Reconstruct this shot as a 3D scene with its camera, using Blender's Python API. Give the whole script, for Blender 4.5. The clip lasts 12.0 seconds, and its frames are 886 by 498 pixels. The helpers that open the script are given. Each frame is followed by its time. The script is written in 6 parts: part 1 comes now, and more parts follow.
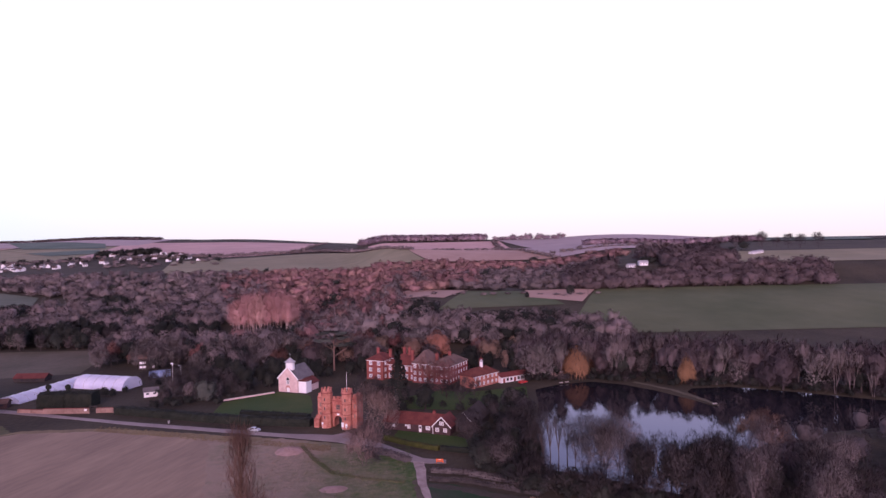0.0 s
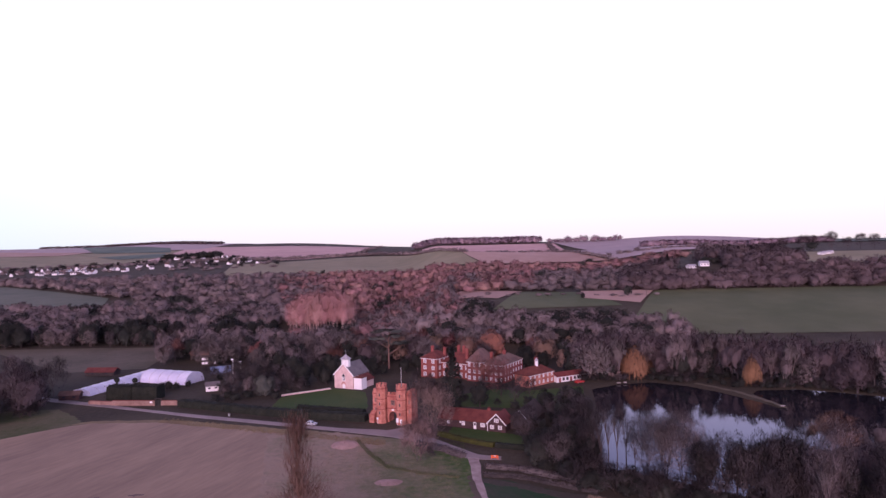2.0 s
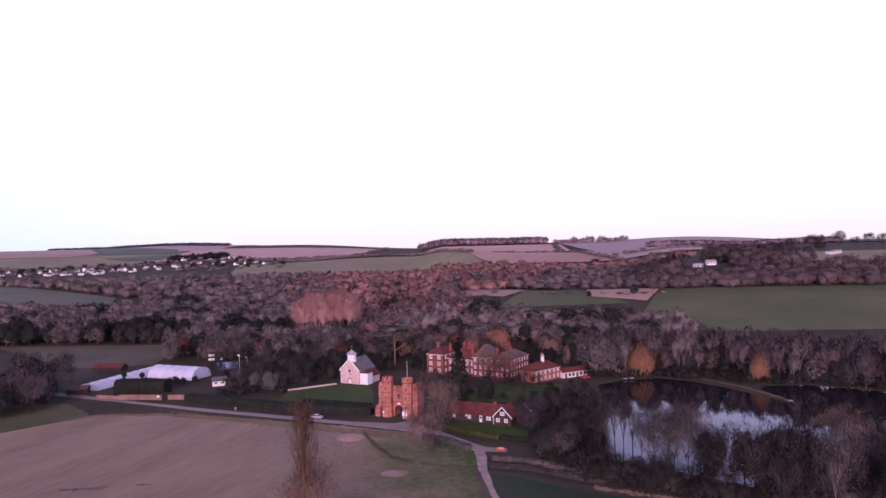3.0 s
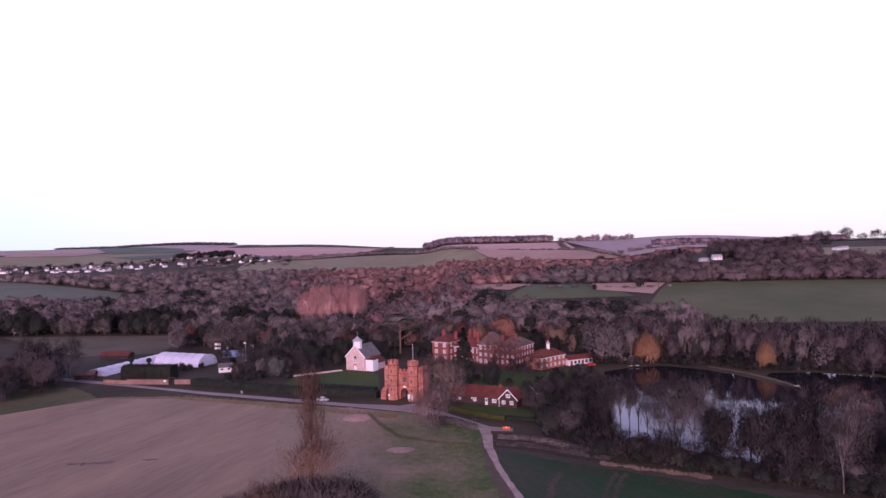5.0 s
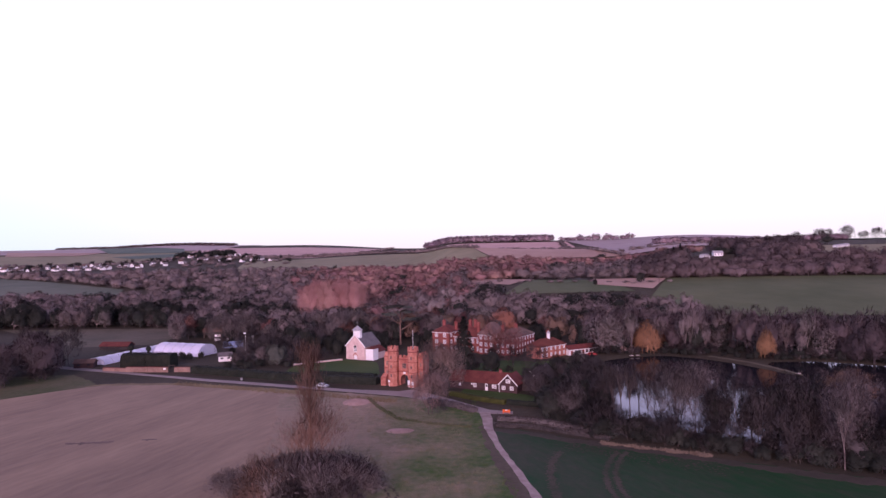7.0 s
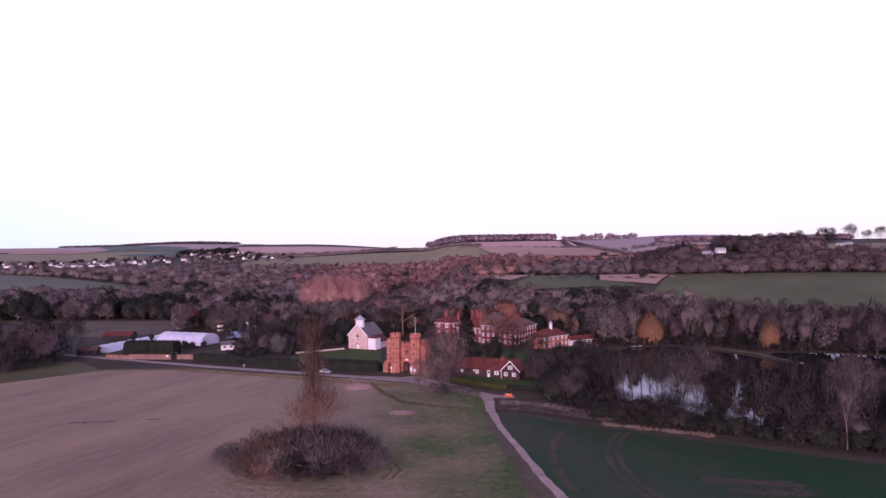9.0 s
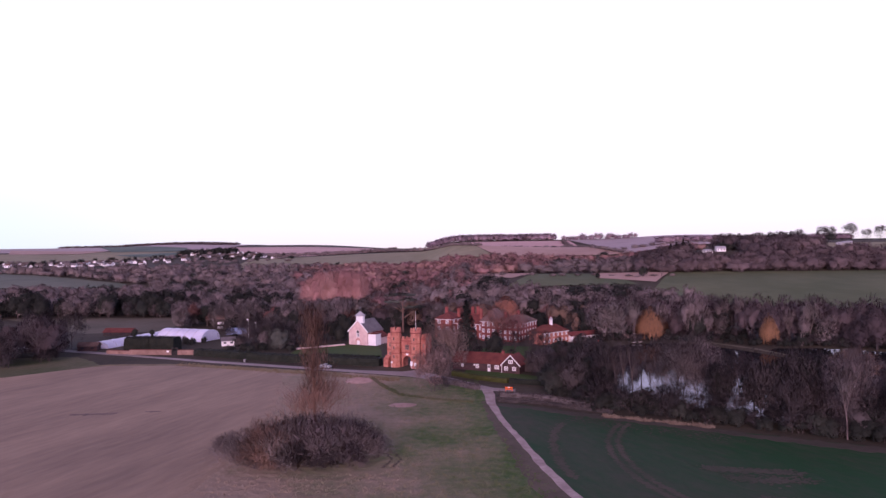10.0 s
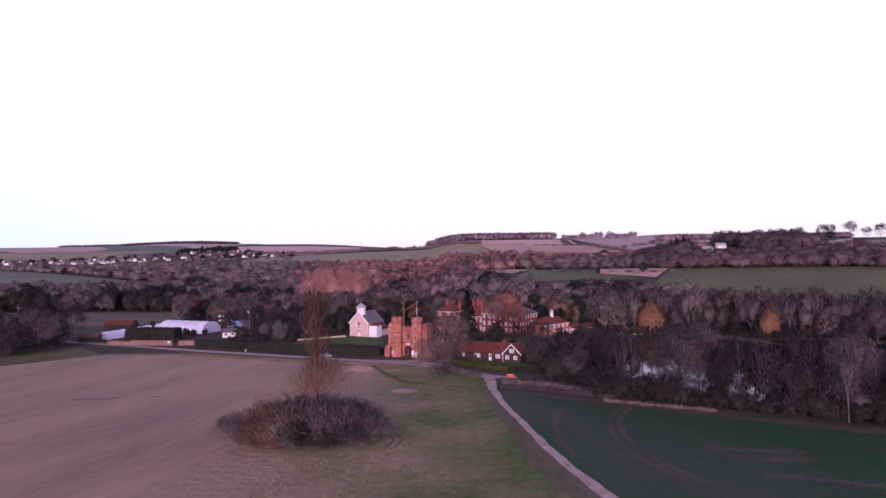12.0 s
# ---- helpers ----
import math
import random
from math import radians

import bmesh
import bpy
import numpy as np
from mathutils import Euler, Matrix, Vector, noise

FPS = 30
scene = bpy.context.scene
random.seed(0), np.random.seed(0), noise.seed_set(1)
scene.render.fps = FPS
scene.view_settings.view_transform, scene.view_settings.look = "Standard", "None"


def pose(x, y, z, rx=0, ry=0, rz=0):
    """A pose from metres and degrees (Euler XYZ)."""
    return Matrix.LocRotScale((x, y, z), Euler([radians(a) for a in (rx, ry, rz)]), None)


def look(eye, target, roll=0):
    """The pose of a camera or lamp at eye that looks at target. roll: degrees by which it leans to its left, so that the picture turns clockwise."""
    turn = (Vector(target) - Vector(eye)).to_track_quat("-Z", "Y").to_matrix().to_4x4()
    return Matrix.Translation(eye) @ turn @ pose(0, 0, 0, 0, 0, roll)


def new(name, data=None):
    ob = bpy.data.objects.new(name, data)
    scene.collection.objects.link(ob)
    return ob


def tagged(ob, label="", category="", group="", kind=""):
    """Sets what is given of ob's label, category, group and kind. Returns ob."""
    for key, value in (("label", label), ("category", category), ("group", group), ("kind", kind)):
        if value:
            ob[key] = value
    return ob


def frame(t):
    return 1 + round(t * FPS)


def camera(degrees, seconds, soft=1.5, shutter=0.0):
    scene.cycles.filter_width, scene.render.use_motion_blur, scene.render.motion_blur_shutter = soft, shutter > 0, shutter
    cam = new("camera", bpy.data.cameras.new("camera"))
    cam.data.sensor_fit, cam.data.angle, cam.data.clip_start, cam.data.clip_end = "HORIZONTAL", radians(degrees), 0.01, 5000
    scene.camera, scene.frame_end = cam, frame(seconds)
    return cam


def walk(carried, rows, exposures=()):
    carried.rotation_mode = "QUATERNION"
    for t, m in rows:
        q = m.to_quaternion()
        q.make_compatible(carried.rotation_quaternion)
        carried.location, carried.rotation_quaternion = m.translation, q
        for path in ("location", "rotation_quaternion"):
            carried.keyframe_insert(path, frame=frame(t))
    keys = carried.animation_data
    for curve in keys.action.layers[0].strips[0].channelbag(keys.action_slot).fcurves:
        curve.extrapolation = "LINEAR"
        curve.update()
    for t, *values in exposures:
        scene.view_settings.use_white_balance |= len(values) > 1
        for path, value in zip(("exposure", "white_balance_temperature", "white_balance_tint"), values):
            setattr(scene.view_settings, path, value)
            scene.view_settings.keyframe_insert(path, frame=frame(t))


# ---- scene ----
cam = camera(68.0, 12.0, soft=1.45)
PATH = [
    (0, (0.742, -0.788, 64.043), (0.95, 1.201, 64.022), -1.0),
    (0.5, (0.998, 0.112, 63.402), (1.102, 2.109, 63.388), -1.1),
    (1, (0.954, 0.428, 62.865), (1.022, 2.426, 62.855), -1.2),
    (1.5, (0.873, 0.408, 62.141), (0.926, 2.407, 62.133), -1.1),
    (2, (0.672, 0.391, 61.227), (0.717, 2.39, 61.221), -1.2),
    (2.5, (0.603, 0.306, 59.817), (0.637, 2.305, 59.814), -1.2),
    (3, (0.623, 0.241, 58.241), (0.65, 2.241, 58.242), -1.2),
    (5, (0.172, -0.119, 51.992), (0.184, 1.881, 51.997), -1.1),
    (5.5, (0.132, 0.026, 50.57), (0.144, 2.026, 50.575), -1.1),
    (6, (0.173, 0.194, 49.197), (0.185, 2.194, 49.206), -1.1),
    (6.5, (0.245, 0.295, 47.74), (0.257, 2.295, 47.749), -1.0),
    (7, (0.238, 0.255, 46.391), (0.248, 2.255, 46.402), -1.0),
    (9, (-0.033, -0.006, 41.512), (-0.03, 1.993, 41.526), -0.7),
    (9.5, (-0.033, -0.082, 40.273), (-0.031, 1.918, 40.286), -0.8),
    (10, (-0.177, -0.23, 39.322), (-0.174, 1.77, 39.339), -0.7),
    (10.5, (-0.403, -0.47, 38.331), (-0.401, 1.53, 38.343), -0.7),
    (11, (-0.581, -0.384, 37.298), (-0.577, 1.616, 37.315), -0.6),
    (11.5, (-0.692, -0.482, 36.4), (-0.689, 1.517, 36.414), -0.7),
    (12, (-0.792, -0.388, 35.582), (-0.788, 1.612, 35.6), -0.6),
]
walk(cam, [(t, look(e, g, r)) for t, e, g, r in PATH], exposures=[(0.0, 0.0), (12.0, 0.0)])

# ---------------------------------------------------------------- world and sun
world = bpy.data.worlds.new("dusk_sky")
scene.world = world
world.use_nodes = True
wt = world.node_tree
wt.nodes.clear()
w_out = wt.nodes.new("ShaderNodeOutputWorld")
w_bg = wt.nodes.new("ShaderNodeBackground")
w_sky = wt.nodes.new("ShaderNodeTexSky")
w_sky.sky_type = "NISHITA"
w_sky.sun_disc = False
w_sky.sun_elevation = radians(19)
w_sky.sun_rotation = radians(180)
w_sky.air_density, w_sky.dust_density, w_sky.ozone_density = 1.0, 1.0, 3.0
w_co = wt.nodes.new("ShaderNodeTexCoord")
w_sep = wt.nodes.new("ShaderNodeSeparateXYZ")
w_ramp = wt.nodes.new("ShaderNodeValToRGB")
w_ramp.color_ramp.elements[0].position, w_ramp.color_ramp.elements[0].color = 0.0, (1.08, 0.93, 1.02, 1)
w_ramp.color_ramp.elements[1].position, w_ramp.color_ramp.elements[1].color = 0.75, (0.05, 0.04, 0.09, 1)
for at, colour in ((0.07, (1.26, 1.11, 1.5, 1)), (0.22, (1.34, 1.18, 1.9, 1)), (0.31, (1.12, 1.08, 2.1, 1)), (0.39, (1.1, 1.08, 2.0, 1)), (0.5, (0.2, 0.16, 0.36, 1))):
    w_ramp.color_ramp.elements.new(at).color = colour
w_mix = wt.nodes.new("ShaderNodeMix")
w_mix.data_type = "RGBA"
w_mix.inputs["Factor"].default_value = 0.9
w_scale = wt.nodes.new("ShaderNodeVectorMath")
w_scale.operation = "SCALE"
w_scale.inputs["Scale"].default_value = 0.12
wt.links.new(w_co.outputs["Generated"], w_sep.inputs[0])
wt.links.new(w_sep.outputs["Z"], w_ramp.inputs["Fac"])
wt.links.new(w_sky.outputs["Color"], w_scale.inputs[0])
wt.links.new(w_scale.outputs["Vector"], w_mix.inputs["A"])
wt.links.new(w_ramp.outputs["Color"], w_mix.inputs["B"])
w_side = wt.nodes.new("ShaderNodeMapRange")
w_side.inputs["From Min"].default_value, w_side.inputs["From Max"].default_value = -0.2, -0.75
w_side.inputs["To Min"].default_value, w_side.inputs["To Max"].default_value = 0.0, 0.6
w_cool = wt.nodes.new("ShaderNodeMix")
w_cool.data_type = "RGBA"
w_cool.inputs["B"].default_value = (0.62, 1.0, 1.15, 1)
w_low = wt.nodes.new("ShaderNodeMapRange")
w_low.inputs["From Min"].default_value, w_low.inputs["From Max"].default_value = 0.17, 0.07
w_both = wt.nodes.new("ShaderNodeMath")
w_both.operation = "MULTIPLY"
wt.links.new(w_sep.outputs["Z"], w_low.inputs["Value"])
wt.links.new(w_low.outputs[0], w_both.inputs[1])
wt.links.new(w_sep.outputs["X"], w_side.inputs["Value"])
wt.links.new(w_side.outputs[0], w_both.inputs[0])
wt.links.new(w_both.outputs[0], w_cool.inputs["Factor"])
wt.links.new(w_mix.outputs["Result"], w_cool.inputs["A"])
wt.links.new(w_cool.outputs["Result"], w_bg.inputs["Color"])
wt.links.new(w_bg.outputs[0], w_out.inputs["Surface"])
w_bg.inputs["Strength"].default_value = 1.0

sun_data = bpy.data.lights.new("sun", "SUN")
sun_data.energy = 2.98
sun_data.angle = radians(40)
sun_data.color = (1.0, 0.635, 0.77)
sun = new("sun", sun_data)
sun.matrix_world = look((-75, -220, 145), (0, 200, 0))


# ---------------------------------------------------------------- materials
def mat(name, a, b, rough=0.85, fine=2.0, coarse=0.08, bump=0.3, vary=0.0, metal=0.0, spec=0.25, streak=None, tone=False, crisp=(0.5, 1.0), drift=None):
    """A surface of two colours mixed by a coarse and a fine noise, with relief; vary: how far objects differ."""
    m = bpy.data.materials.new(name)
    m.use_nodes = True
    n, l = m.node_tree.nodes, m.node_tree.links
    p = n["Principled BSDF"]
    p.inputs["Roughness"].default_value = rough
    p.inputs["Metallic"].default_value = metal
    p.inputs["Specular IOR Level"].default_value = spec
    geo = n.new("ShaderNodeNewGeometry")
    source = geo.outputs["Position"]
    if streak:
        mp = n.new("ShaderNodeMapping")
        mp.vector_type = "TEXTURE"
        mp.inputs["Scale"].default_value = streak[0]
        mp.inputs["Rotation"].default_value = (0, 0, radians(streak[1]))
        l.new(source, mp.inputs["Vector"])
        source = mp.outputs["Vector"]
    n1, n2 = n.new("ShaderNodeTexNoise"), n.new("ShaderNodeTexNoise")
    n1.inputs["Scale"].default_value, n2.inputs["Scale"].default_value = coarse, fine
    n1.inputs["Detail"].default_value, n2.inputs["Detail"].default_value = 5, 4
    l.new(source, n1.inputs["Vector"])
    l.new(source, n2.inputs["Vector"])
    add = n.new("ShaderNodeMath")
    add.operation = "MULTIPLY_ADD"
    add.inputs[1].default_value = 0.5
    l.new(n2.outputs["Fac"], add.inputs[0])
    l.new(n1.outputs["Fac"], add.inputs[2])
    total = add.outputs[0]
    if drift:
        sep, dr, more = n.new("ShaderNodeSeparateXYZ"), n.new("ShaderNodeMapRange"), n.new("ShaderNodeMath")
        l.new(geo.outputs["Position"], sep.inputs[0])
        l.new(sep.outputs["X"], dr.inputs["Value"])
        for key, value in zip(("From Min", "From Max", "To Min", "To Max"), drift):
            dr.inputs[key].default_value = value
        l.new(dr.outputs[0], more.inputs[0])
        l.new(total, more.inputs[1])
        total = more.outputs[0]
    sharp = n.new("ShaderNodeMapRange")
    sharp.inputs["From Min"].default_value, sharp.inputs["From Max"].default_value = crisp
    l.new(total, sharp.inputs["Value"])
    mix = n.new("ShaderNodeMix")
    mix.data_type = "RGBA"
    mix.inputs["A"].default_value, mix.inputs["B"].default_value = (*a, 1), (*b, 1)
    l.new(sharp.outputs[0], mix.inputs["Factor"])
    colour = mix.outputs["Result"]
    if vary:
        info, hsv = n.new("ShaderNodeObjectInfo"), n.new("ShaderNodeHueSaturation")
        chance = info.outputs["Random"]
        if tone:
            info = n.new("ShaderNodeAttribute")
            info.attribute_name = "tone"
            chance = info.outputs["Fac"]
        vr, hr = n.new("ShaderNodeMapRange"), n.new("ShaderNodeMapRange")
        vr.inputs["To Min"].default_value, vr.inputs["To Max"].default_value = 1 - vary, 1 + vary
        hr.inputs["To Min"].default_value, hr.inputs["To Max"].default_value = 0.5 - vary * 0.07, 0.5 + vary * 0.07
        mul = n.new("ShaderNodeMath")
        mul.operation = "FRACT"
        by = n.new("ShaderNodeMath")
        by.operation = "MULTIPLY"
        by.inputs[1].default_value = 7.31
        l.new(chance, vr.inputs["Value"])
        l.new(chance, by.inputs[0])
        l.new(by.outputs[0], mul.inputs[0])
        l.new(mul.outputs[0], hr.inputs["Value"])
        l.new(colour, hsv.inputs["Color"])
        l.new(vr.outputs[0], hsv.inputs["Value"])
        l.new(hr.outputs[0], hsv.inputs["Hue"])
        colour = hsv.outputs["Color"]
    l.new(colour, p.inputs["Base Color"])
    if bump:
        bn = n.new("ShaderNodeBump")
        bn.inputs["Strength"].default_value = bump
        bn.inputs["Distance"].default_value = 0.3 / fine
        l.new(n2.outputs["Fac"], bn.inputs["Height"])
        l.new(bn.outputs["Normal"], p.inputs["Normal"])
    return m


M_GROUND = mat("rough_grass", (0.036, 0.031, 0.023), (0.08, 0.067, 0.046), 0.95, 0.5, 0.03, 0.6)
M_MEADOW = mat("tussock_meadow", (0.06, 0.112, 0.033), (0.315, 0.245, 0.188), 0.95, 0.5, 0.06, 0.9, crisp=(0.45, 1.05), drift=(-30, 12, 0.28, -0.22))
M_STUBBLE = mat("stubble_field", (0.2, 0.15, 0.118), (0.42, 0.315, 0.228), 0.95, 0.5, 0.06, 0.6, streak=((4.0, 0.9, 1), 69), crisp=(0.4, 1.1))
M_CROP = mat("young_crop", (0.014, 0.06, 0.02), (0.06, 0.062, 0.044), 0.9, 0.5, 0.035, 0.5, streak=((2.2, 1.0, 1), 112), crisp=(0.62, 1.05))
M_TRACK = mat("worn_wheel_track", (0.05, 0.05, 0.038), (0.09, 0.072, 0.063), 0.95, 0.7, 0.1, 0.5)
M_TRODDEN = mat("trodden_soil", (0.085, 0.075, 0.055), (0.15, 0.12, 0.096), 0.95, 0.7, 0.12, 0.5)
M_LAWN = mat("mown_lawn", (0.035, 0.08, 0.018), (0.075, 0.10, 0.03), 0.9, 0.8, 0.05, 0.3)
M_BARE_SOIL = mat("bare_soil", (0.33, 0.22, 0.20), (0.48, 0.33, 0.30), 0.95, 0.8, 0.2, 0.6)
M_DRY_GRASS = mat("dry_grass", (0.17, 0.128, 0.10), (0.28, 0.215, 0.165), 0.95, 1.2, 0.2, 0.7)
M_THIN = mat("thin_pale_crop", (0.046, 0.058, 0.037), (0.09, 0.08, 0.064), 0.95, 0.7, 0.1, 0.5)
M_ROAD = mat("worn_tarmac", (0.25, 0.21, 0.212), (0.36, 0.31, 0.31), 0.85, 1.5, 0.1, 0.15)
M_VERGE = mat("dry_verge", (0.17, 0.13, 0.085), (0.27, 0.22, 0.13), 0.95, 0.8, 0.1, 0.6)
M_PATH = mat("trodden_chalk_path", (0.26, 0.205, 0.2), (0.50, 0.41, 0.395), 0.95, 0.9, 0.25, 0.4)
M_FAR_GREEN = mat("far_pasture", (0.075, 0.10, 0.05), (0.135, 0.15, 0.085), 0.95, 0.05, 0.012, 0.2)
# next three field colours are lightened to carry the distance haze
M_HAZE_BROWN = mat("far_ploughed", (0.47, 0.31, 0.30), (0.62, 0.43, 0.41), 0.95, 0.05, 0.008, 0.2)
M_HAZE_GREY = mat("far_winter_field", (0.34, 0.285, 0.30), (0.45, 0.37, 0.385), 0.95, 0.05, 0.008, 0.2)
M_HAZE_GREEN = mat("ridge_pasture", (0.21, 0.20, 0.125), (0.31, 0.275, 0.185), 0.95, 0.05, 0.012, 0.2)
M_TEAL = mat("far_blue_green_crop", (0.085, 0.13, 0.105), (0.15, 0.19, 0.155), 0.95, 0.05, 0.008, 0.2)
M_SLOPE = mat("grey_green_slope", (0.10, 0.125, 0.095), (0.16, 0.175, 0.135), 0.95, 0.05, 0.012, 0.2)
M_PASTURE = mat("dull_pasture", (0.09, 0.086, 0.056), (0.165, 0.14, 0.108), 0.95, 0.3, 0.03, 0.4)
M_MARGIN = mat("green_margin", (0.06, 0.085, 0.03), (0.15, 0.13, 0.085), 0.95, 0.5, 0.06, 0.7)
M_BRICK = mat("orange_red_brick", (0.30, 0.095, 0.075), (0.56, 0.245, 0.19), 0.9, 3.0, 0.5, 0.4, 0.06, crisp=(0.55, 0.95))
M_BRICK2 = mat("dark_red_brick", (0.20, 0.052, 0.05), (0.295, 0.095, 0.08), 0.9, 3.0, 0.4, 0.3, 0.05)
M_BRICK_PALE = mat("weathered_pink_brick", (0.18, 0.108, 0.09), (0.33, 0.215, 0.18), 0.9, 2.0, 0.3, 0.4, 0.05)
M_FLINT = mat("pale_flint_wall", (0.54, 0.375, 0.35), (0.73, 0.56, 0.525), 0.9, 3.0, 0.5, 0.4)
M_STONE = mat("pale_stone", (0.55, 0.48, 0.44), (0.7, 0.62, 0.58), 0.8, 4.0, 0.6, 0.2)
M_WHITE = mat("white_paint", (0.78, 0.76, 0.76), (0.88, 0.86, 0.86), 0.55, 3.0, 0.5, 0.05)
M_TILE = mat("clay_roof_tile", (0.105, 0.03, 0.029), (0.185, 0.058, 0.05), 0.85, 4.0, 0.4, 0.5, 0.1)
M_BARK_DARK = mat("dark_damp_bark", (0.05, 0.04, 0.04), (0.10, 0.078, 0.074), 0.95, 2.0, 0.3, 0.5, 0.3)
M_TAN = mat("tan_bare_field", (0.36, 0.245, 0.21), (0.48, 0.34, 0.295), 0.95, 0.05, 0.008, 0.2)
M_TILE_DARK = mat("weathered_roof_tile", (0.10, 0.065, 0.06), (0.19, 0.12, 0.105), 0.85, 4.0, 0.4, 0.5, 0.1)
M_SLATE = mat("grey_roof_slate", (0.11, 0.10, 0.108), (0.19, 0.17, 0.18), 0.6, 4.0, 0.5, 0.3)
M_LEAD = mat("grey_lead", (0.32, 0.31, 0.34), (0.45, 0.43, 0.46), 0.5, 3.0, 0.5, 0.1)
M_DARK = mat("dark_stained_timber", (0.035, 0.028, 0.028), (0.07, 0.055, 0.05), 0.8, 4.0, 0.5, 0.3)
M_BLACKBOARD = mat("dark_brick_wall", (0.045, 0.028, 0.03), (0.09, 0.05, 0.05), 0.85, 4.0, 0.5, 0.3)
M_BARK = mat("bare_bark", (0.065, 0.05, 0.047), (0.125, 0.095, 0.088), 0.95, 2.0, 0.3, 0.5, 0.3)
M_BIRCH = mat("pale_bark", (0.15, 0.118, 0.113), (0.25, 0.198, 0.19), 0.9, 2.0, 0.3, 0.3, 0.2)
M_TWIG = mat("bare_twigs", (0.135, 0.113, 0.111), (0.25, 0.203, 0.197), 0.95, 0.6, 0.15, 0, 0.38)
M_TWIG_DARK = mat("dark_twigs", (0.056, 0.048, 0.049), (0.112, 0.092, 0.092), 0.95, 0.6, 0.15, 0, 0.5)
M_TWIG_TAN = mat("tan_twigs", (0.18, 0.115, 0.088), (0.27, 0.172, 0.13), 0.95, 0.6, 0.15, 0, 0.2)
M_TWIG_FAR = mat("far_twigs", (0.128, 0.105, 0.107), (0.28, 0.222, 0.214), 0.95, 0.12, 0.014, 0, 0.24, tone=True, crisp=(0.5, 1.05))
M_TWIG_RED_FAR = mat("far_reddish_twigs", (0.185, 0.108, 0.108), (0.385, 0.218, 0.2), 0.95, 0.12, 0.014, 0, 0.24, tone=True, crisp=(0.5, 1.05))
M_TWIG_HILL = mat("hillside_twigs", (0.08, 0.062, 0.066), (0.165, 0.121, 0.122), 0.95, 0.12, 0.014, 0, 0.24, tone=True, crisp=(0.5, 1.05))
M_TWIG_GATE = mat("brown_grey_twigs", (0.215, 0.145, 0.13), (0.34, 0.235, 0.205), 0.95, 0.6, 0.15, 0, 0.12)
M_TWIG_RED = mat("reddish_twigs", (0.22, 0.105, 0.09), (0.33, 0.165, 0.14), 0.95, 0.6, 0.15, 0, 0.25)
M_TWIG_ORANGE = mat("orange_willow_twigs", (0.24, 0.124, 0.07), (0.35, 0.185, 0.105), 0.95, 0.6, 0.15, 0, 0.12)
M_TWIG_RUST = mat("rust_twigs", (0.27, 0.135, 0.085), (0.38, 0.195, 0.125), 0.95, 0.6, 0.15, 0, 0.25)
M_TWIG_BROWN = mat("brown_poplar_twigs", (0.14, 0.082, 0.062), (0.225, 0.13, 0.096), 0.95, 0.6, 0.15, 0, 0.1)
M_TWIG_PINK = mat("pink_poplar_twigs", (0.46, 0.235, 0.225), (0.58, 0.33, 0.305), 0.95, 0.6, 0.15, 0, 0.12)
M_BARK_PINK = mat("pale_poplar_bark", (0.42, 0.31, 0.28), (0.55, 0.42, 0.38), 0.9, 2.0, 0.3, 0.3, 0.1)
# twigs of the skyline woods, with haze mixed in as lighter mauve
M_TWIG_HAZE = mat("pale_far_twigs", (0.21, 0.15, 0.185), (0.31, 0.225, 0.26), 0.95, 0.1, 0.02, 0, 0.3, tone=True)
M_LEAF = mat("evergreen_leaves", (0.016, 0.019, 0.016), (0.037, 0.038, 0.031), 0.85, 0.8, 0.2, 0, 0.3)
M_CEDAR = mat("cedar_needles", (0.06, 0.068, 0.06), (0.12, 0.12, 0.10), 0.85, 0.8, 0.2, 0)
M_BARK_WARM = mat("warm_cedar_bark", (0.14, 0.085, 0.07), (0.22, 0.135, 0.11), 0.9, 2.0, 0.3, 0.3)
M_DAMP = mat("damp_stubble", (0.13, 0.097, 0.092), (0.21, 0.155, 0.14), 0.95, 0.7, 0.1, 0.4)
M_YEW = mat("clipped_yew", (0.010, 0.014, 0.010), (0.027, 0.03, 0.021), 0.85, 1.0, 0.3, 0.5, 0.2)
M_PRIVET = mat("yellow_green_hedge", (0.028, 0.034, 0.009), (0.065, 0.066, 0.016), 0.85, 1.0, 0.3, 0.4)
M_FILM = mat("polytunnel_film", (0.6, 0.61, 0.78), (0.8, 0.8, 0.93), 0.35, 1.0, 0.15, 0.05, spec=0.5)
M_FILM_BLUE = mat("blue_film", (0.20, 0.27, 0.45), (0.28, 0.35, 0.52), 0.35, 1.0, 0.15, 0.05, spec=0.5)
M_ORANGE = mat("orange_plastic", (0.85, 0.13, 0.03), (0.95, 0.2, 0.05), 0.5, 4.0, 1.0, 0)
M_METAL = mat("grey_metal", (0.40, 0.39, 0.40), (0.5, 0.49, 0.5), 0.4, 4.0, 0.6, 0, metal=0.6)
M_CAR = mat("silver_car_paint", (0.5, 0.5, 0.52), (0.6, 0.6, 0.62), 0.3, 3.0, 0.5, 0, metal=0.4, spec=0.5)
M_CAR_RED = mat("red_car_paint", (0.45, 0.03, 0.03), (0.55, 0.05, 0.05), 0.3, 3.0, 0.5, 0, spec=0.5)
M_RUBBER = mat("black_rubber", (0.02, 0.02, 0.02), (0.04, 0.04, 0.04), 0.8, 4.0, 1.0, 0)
M_GLASS = mat("dark_window_glass", (0.03, 0.03, 0.04), (0.05, 0.05, 0.06), 0.12, 1.0, 0.5, 0, spec=0.5)


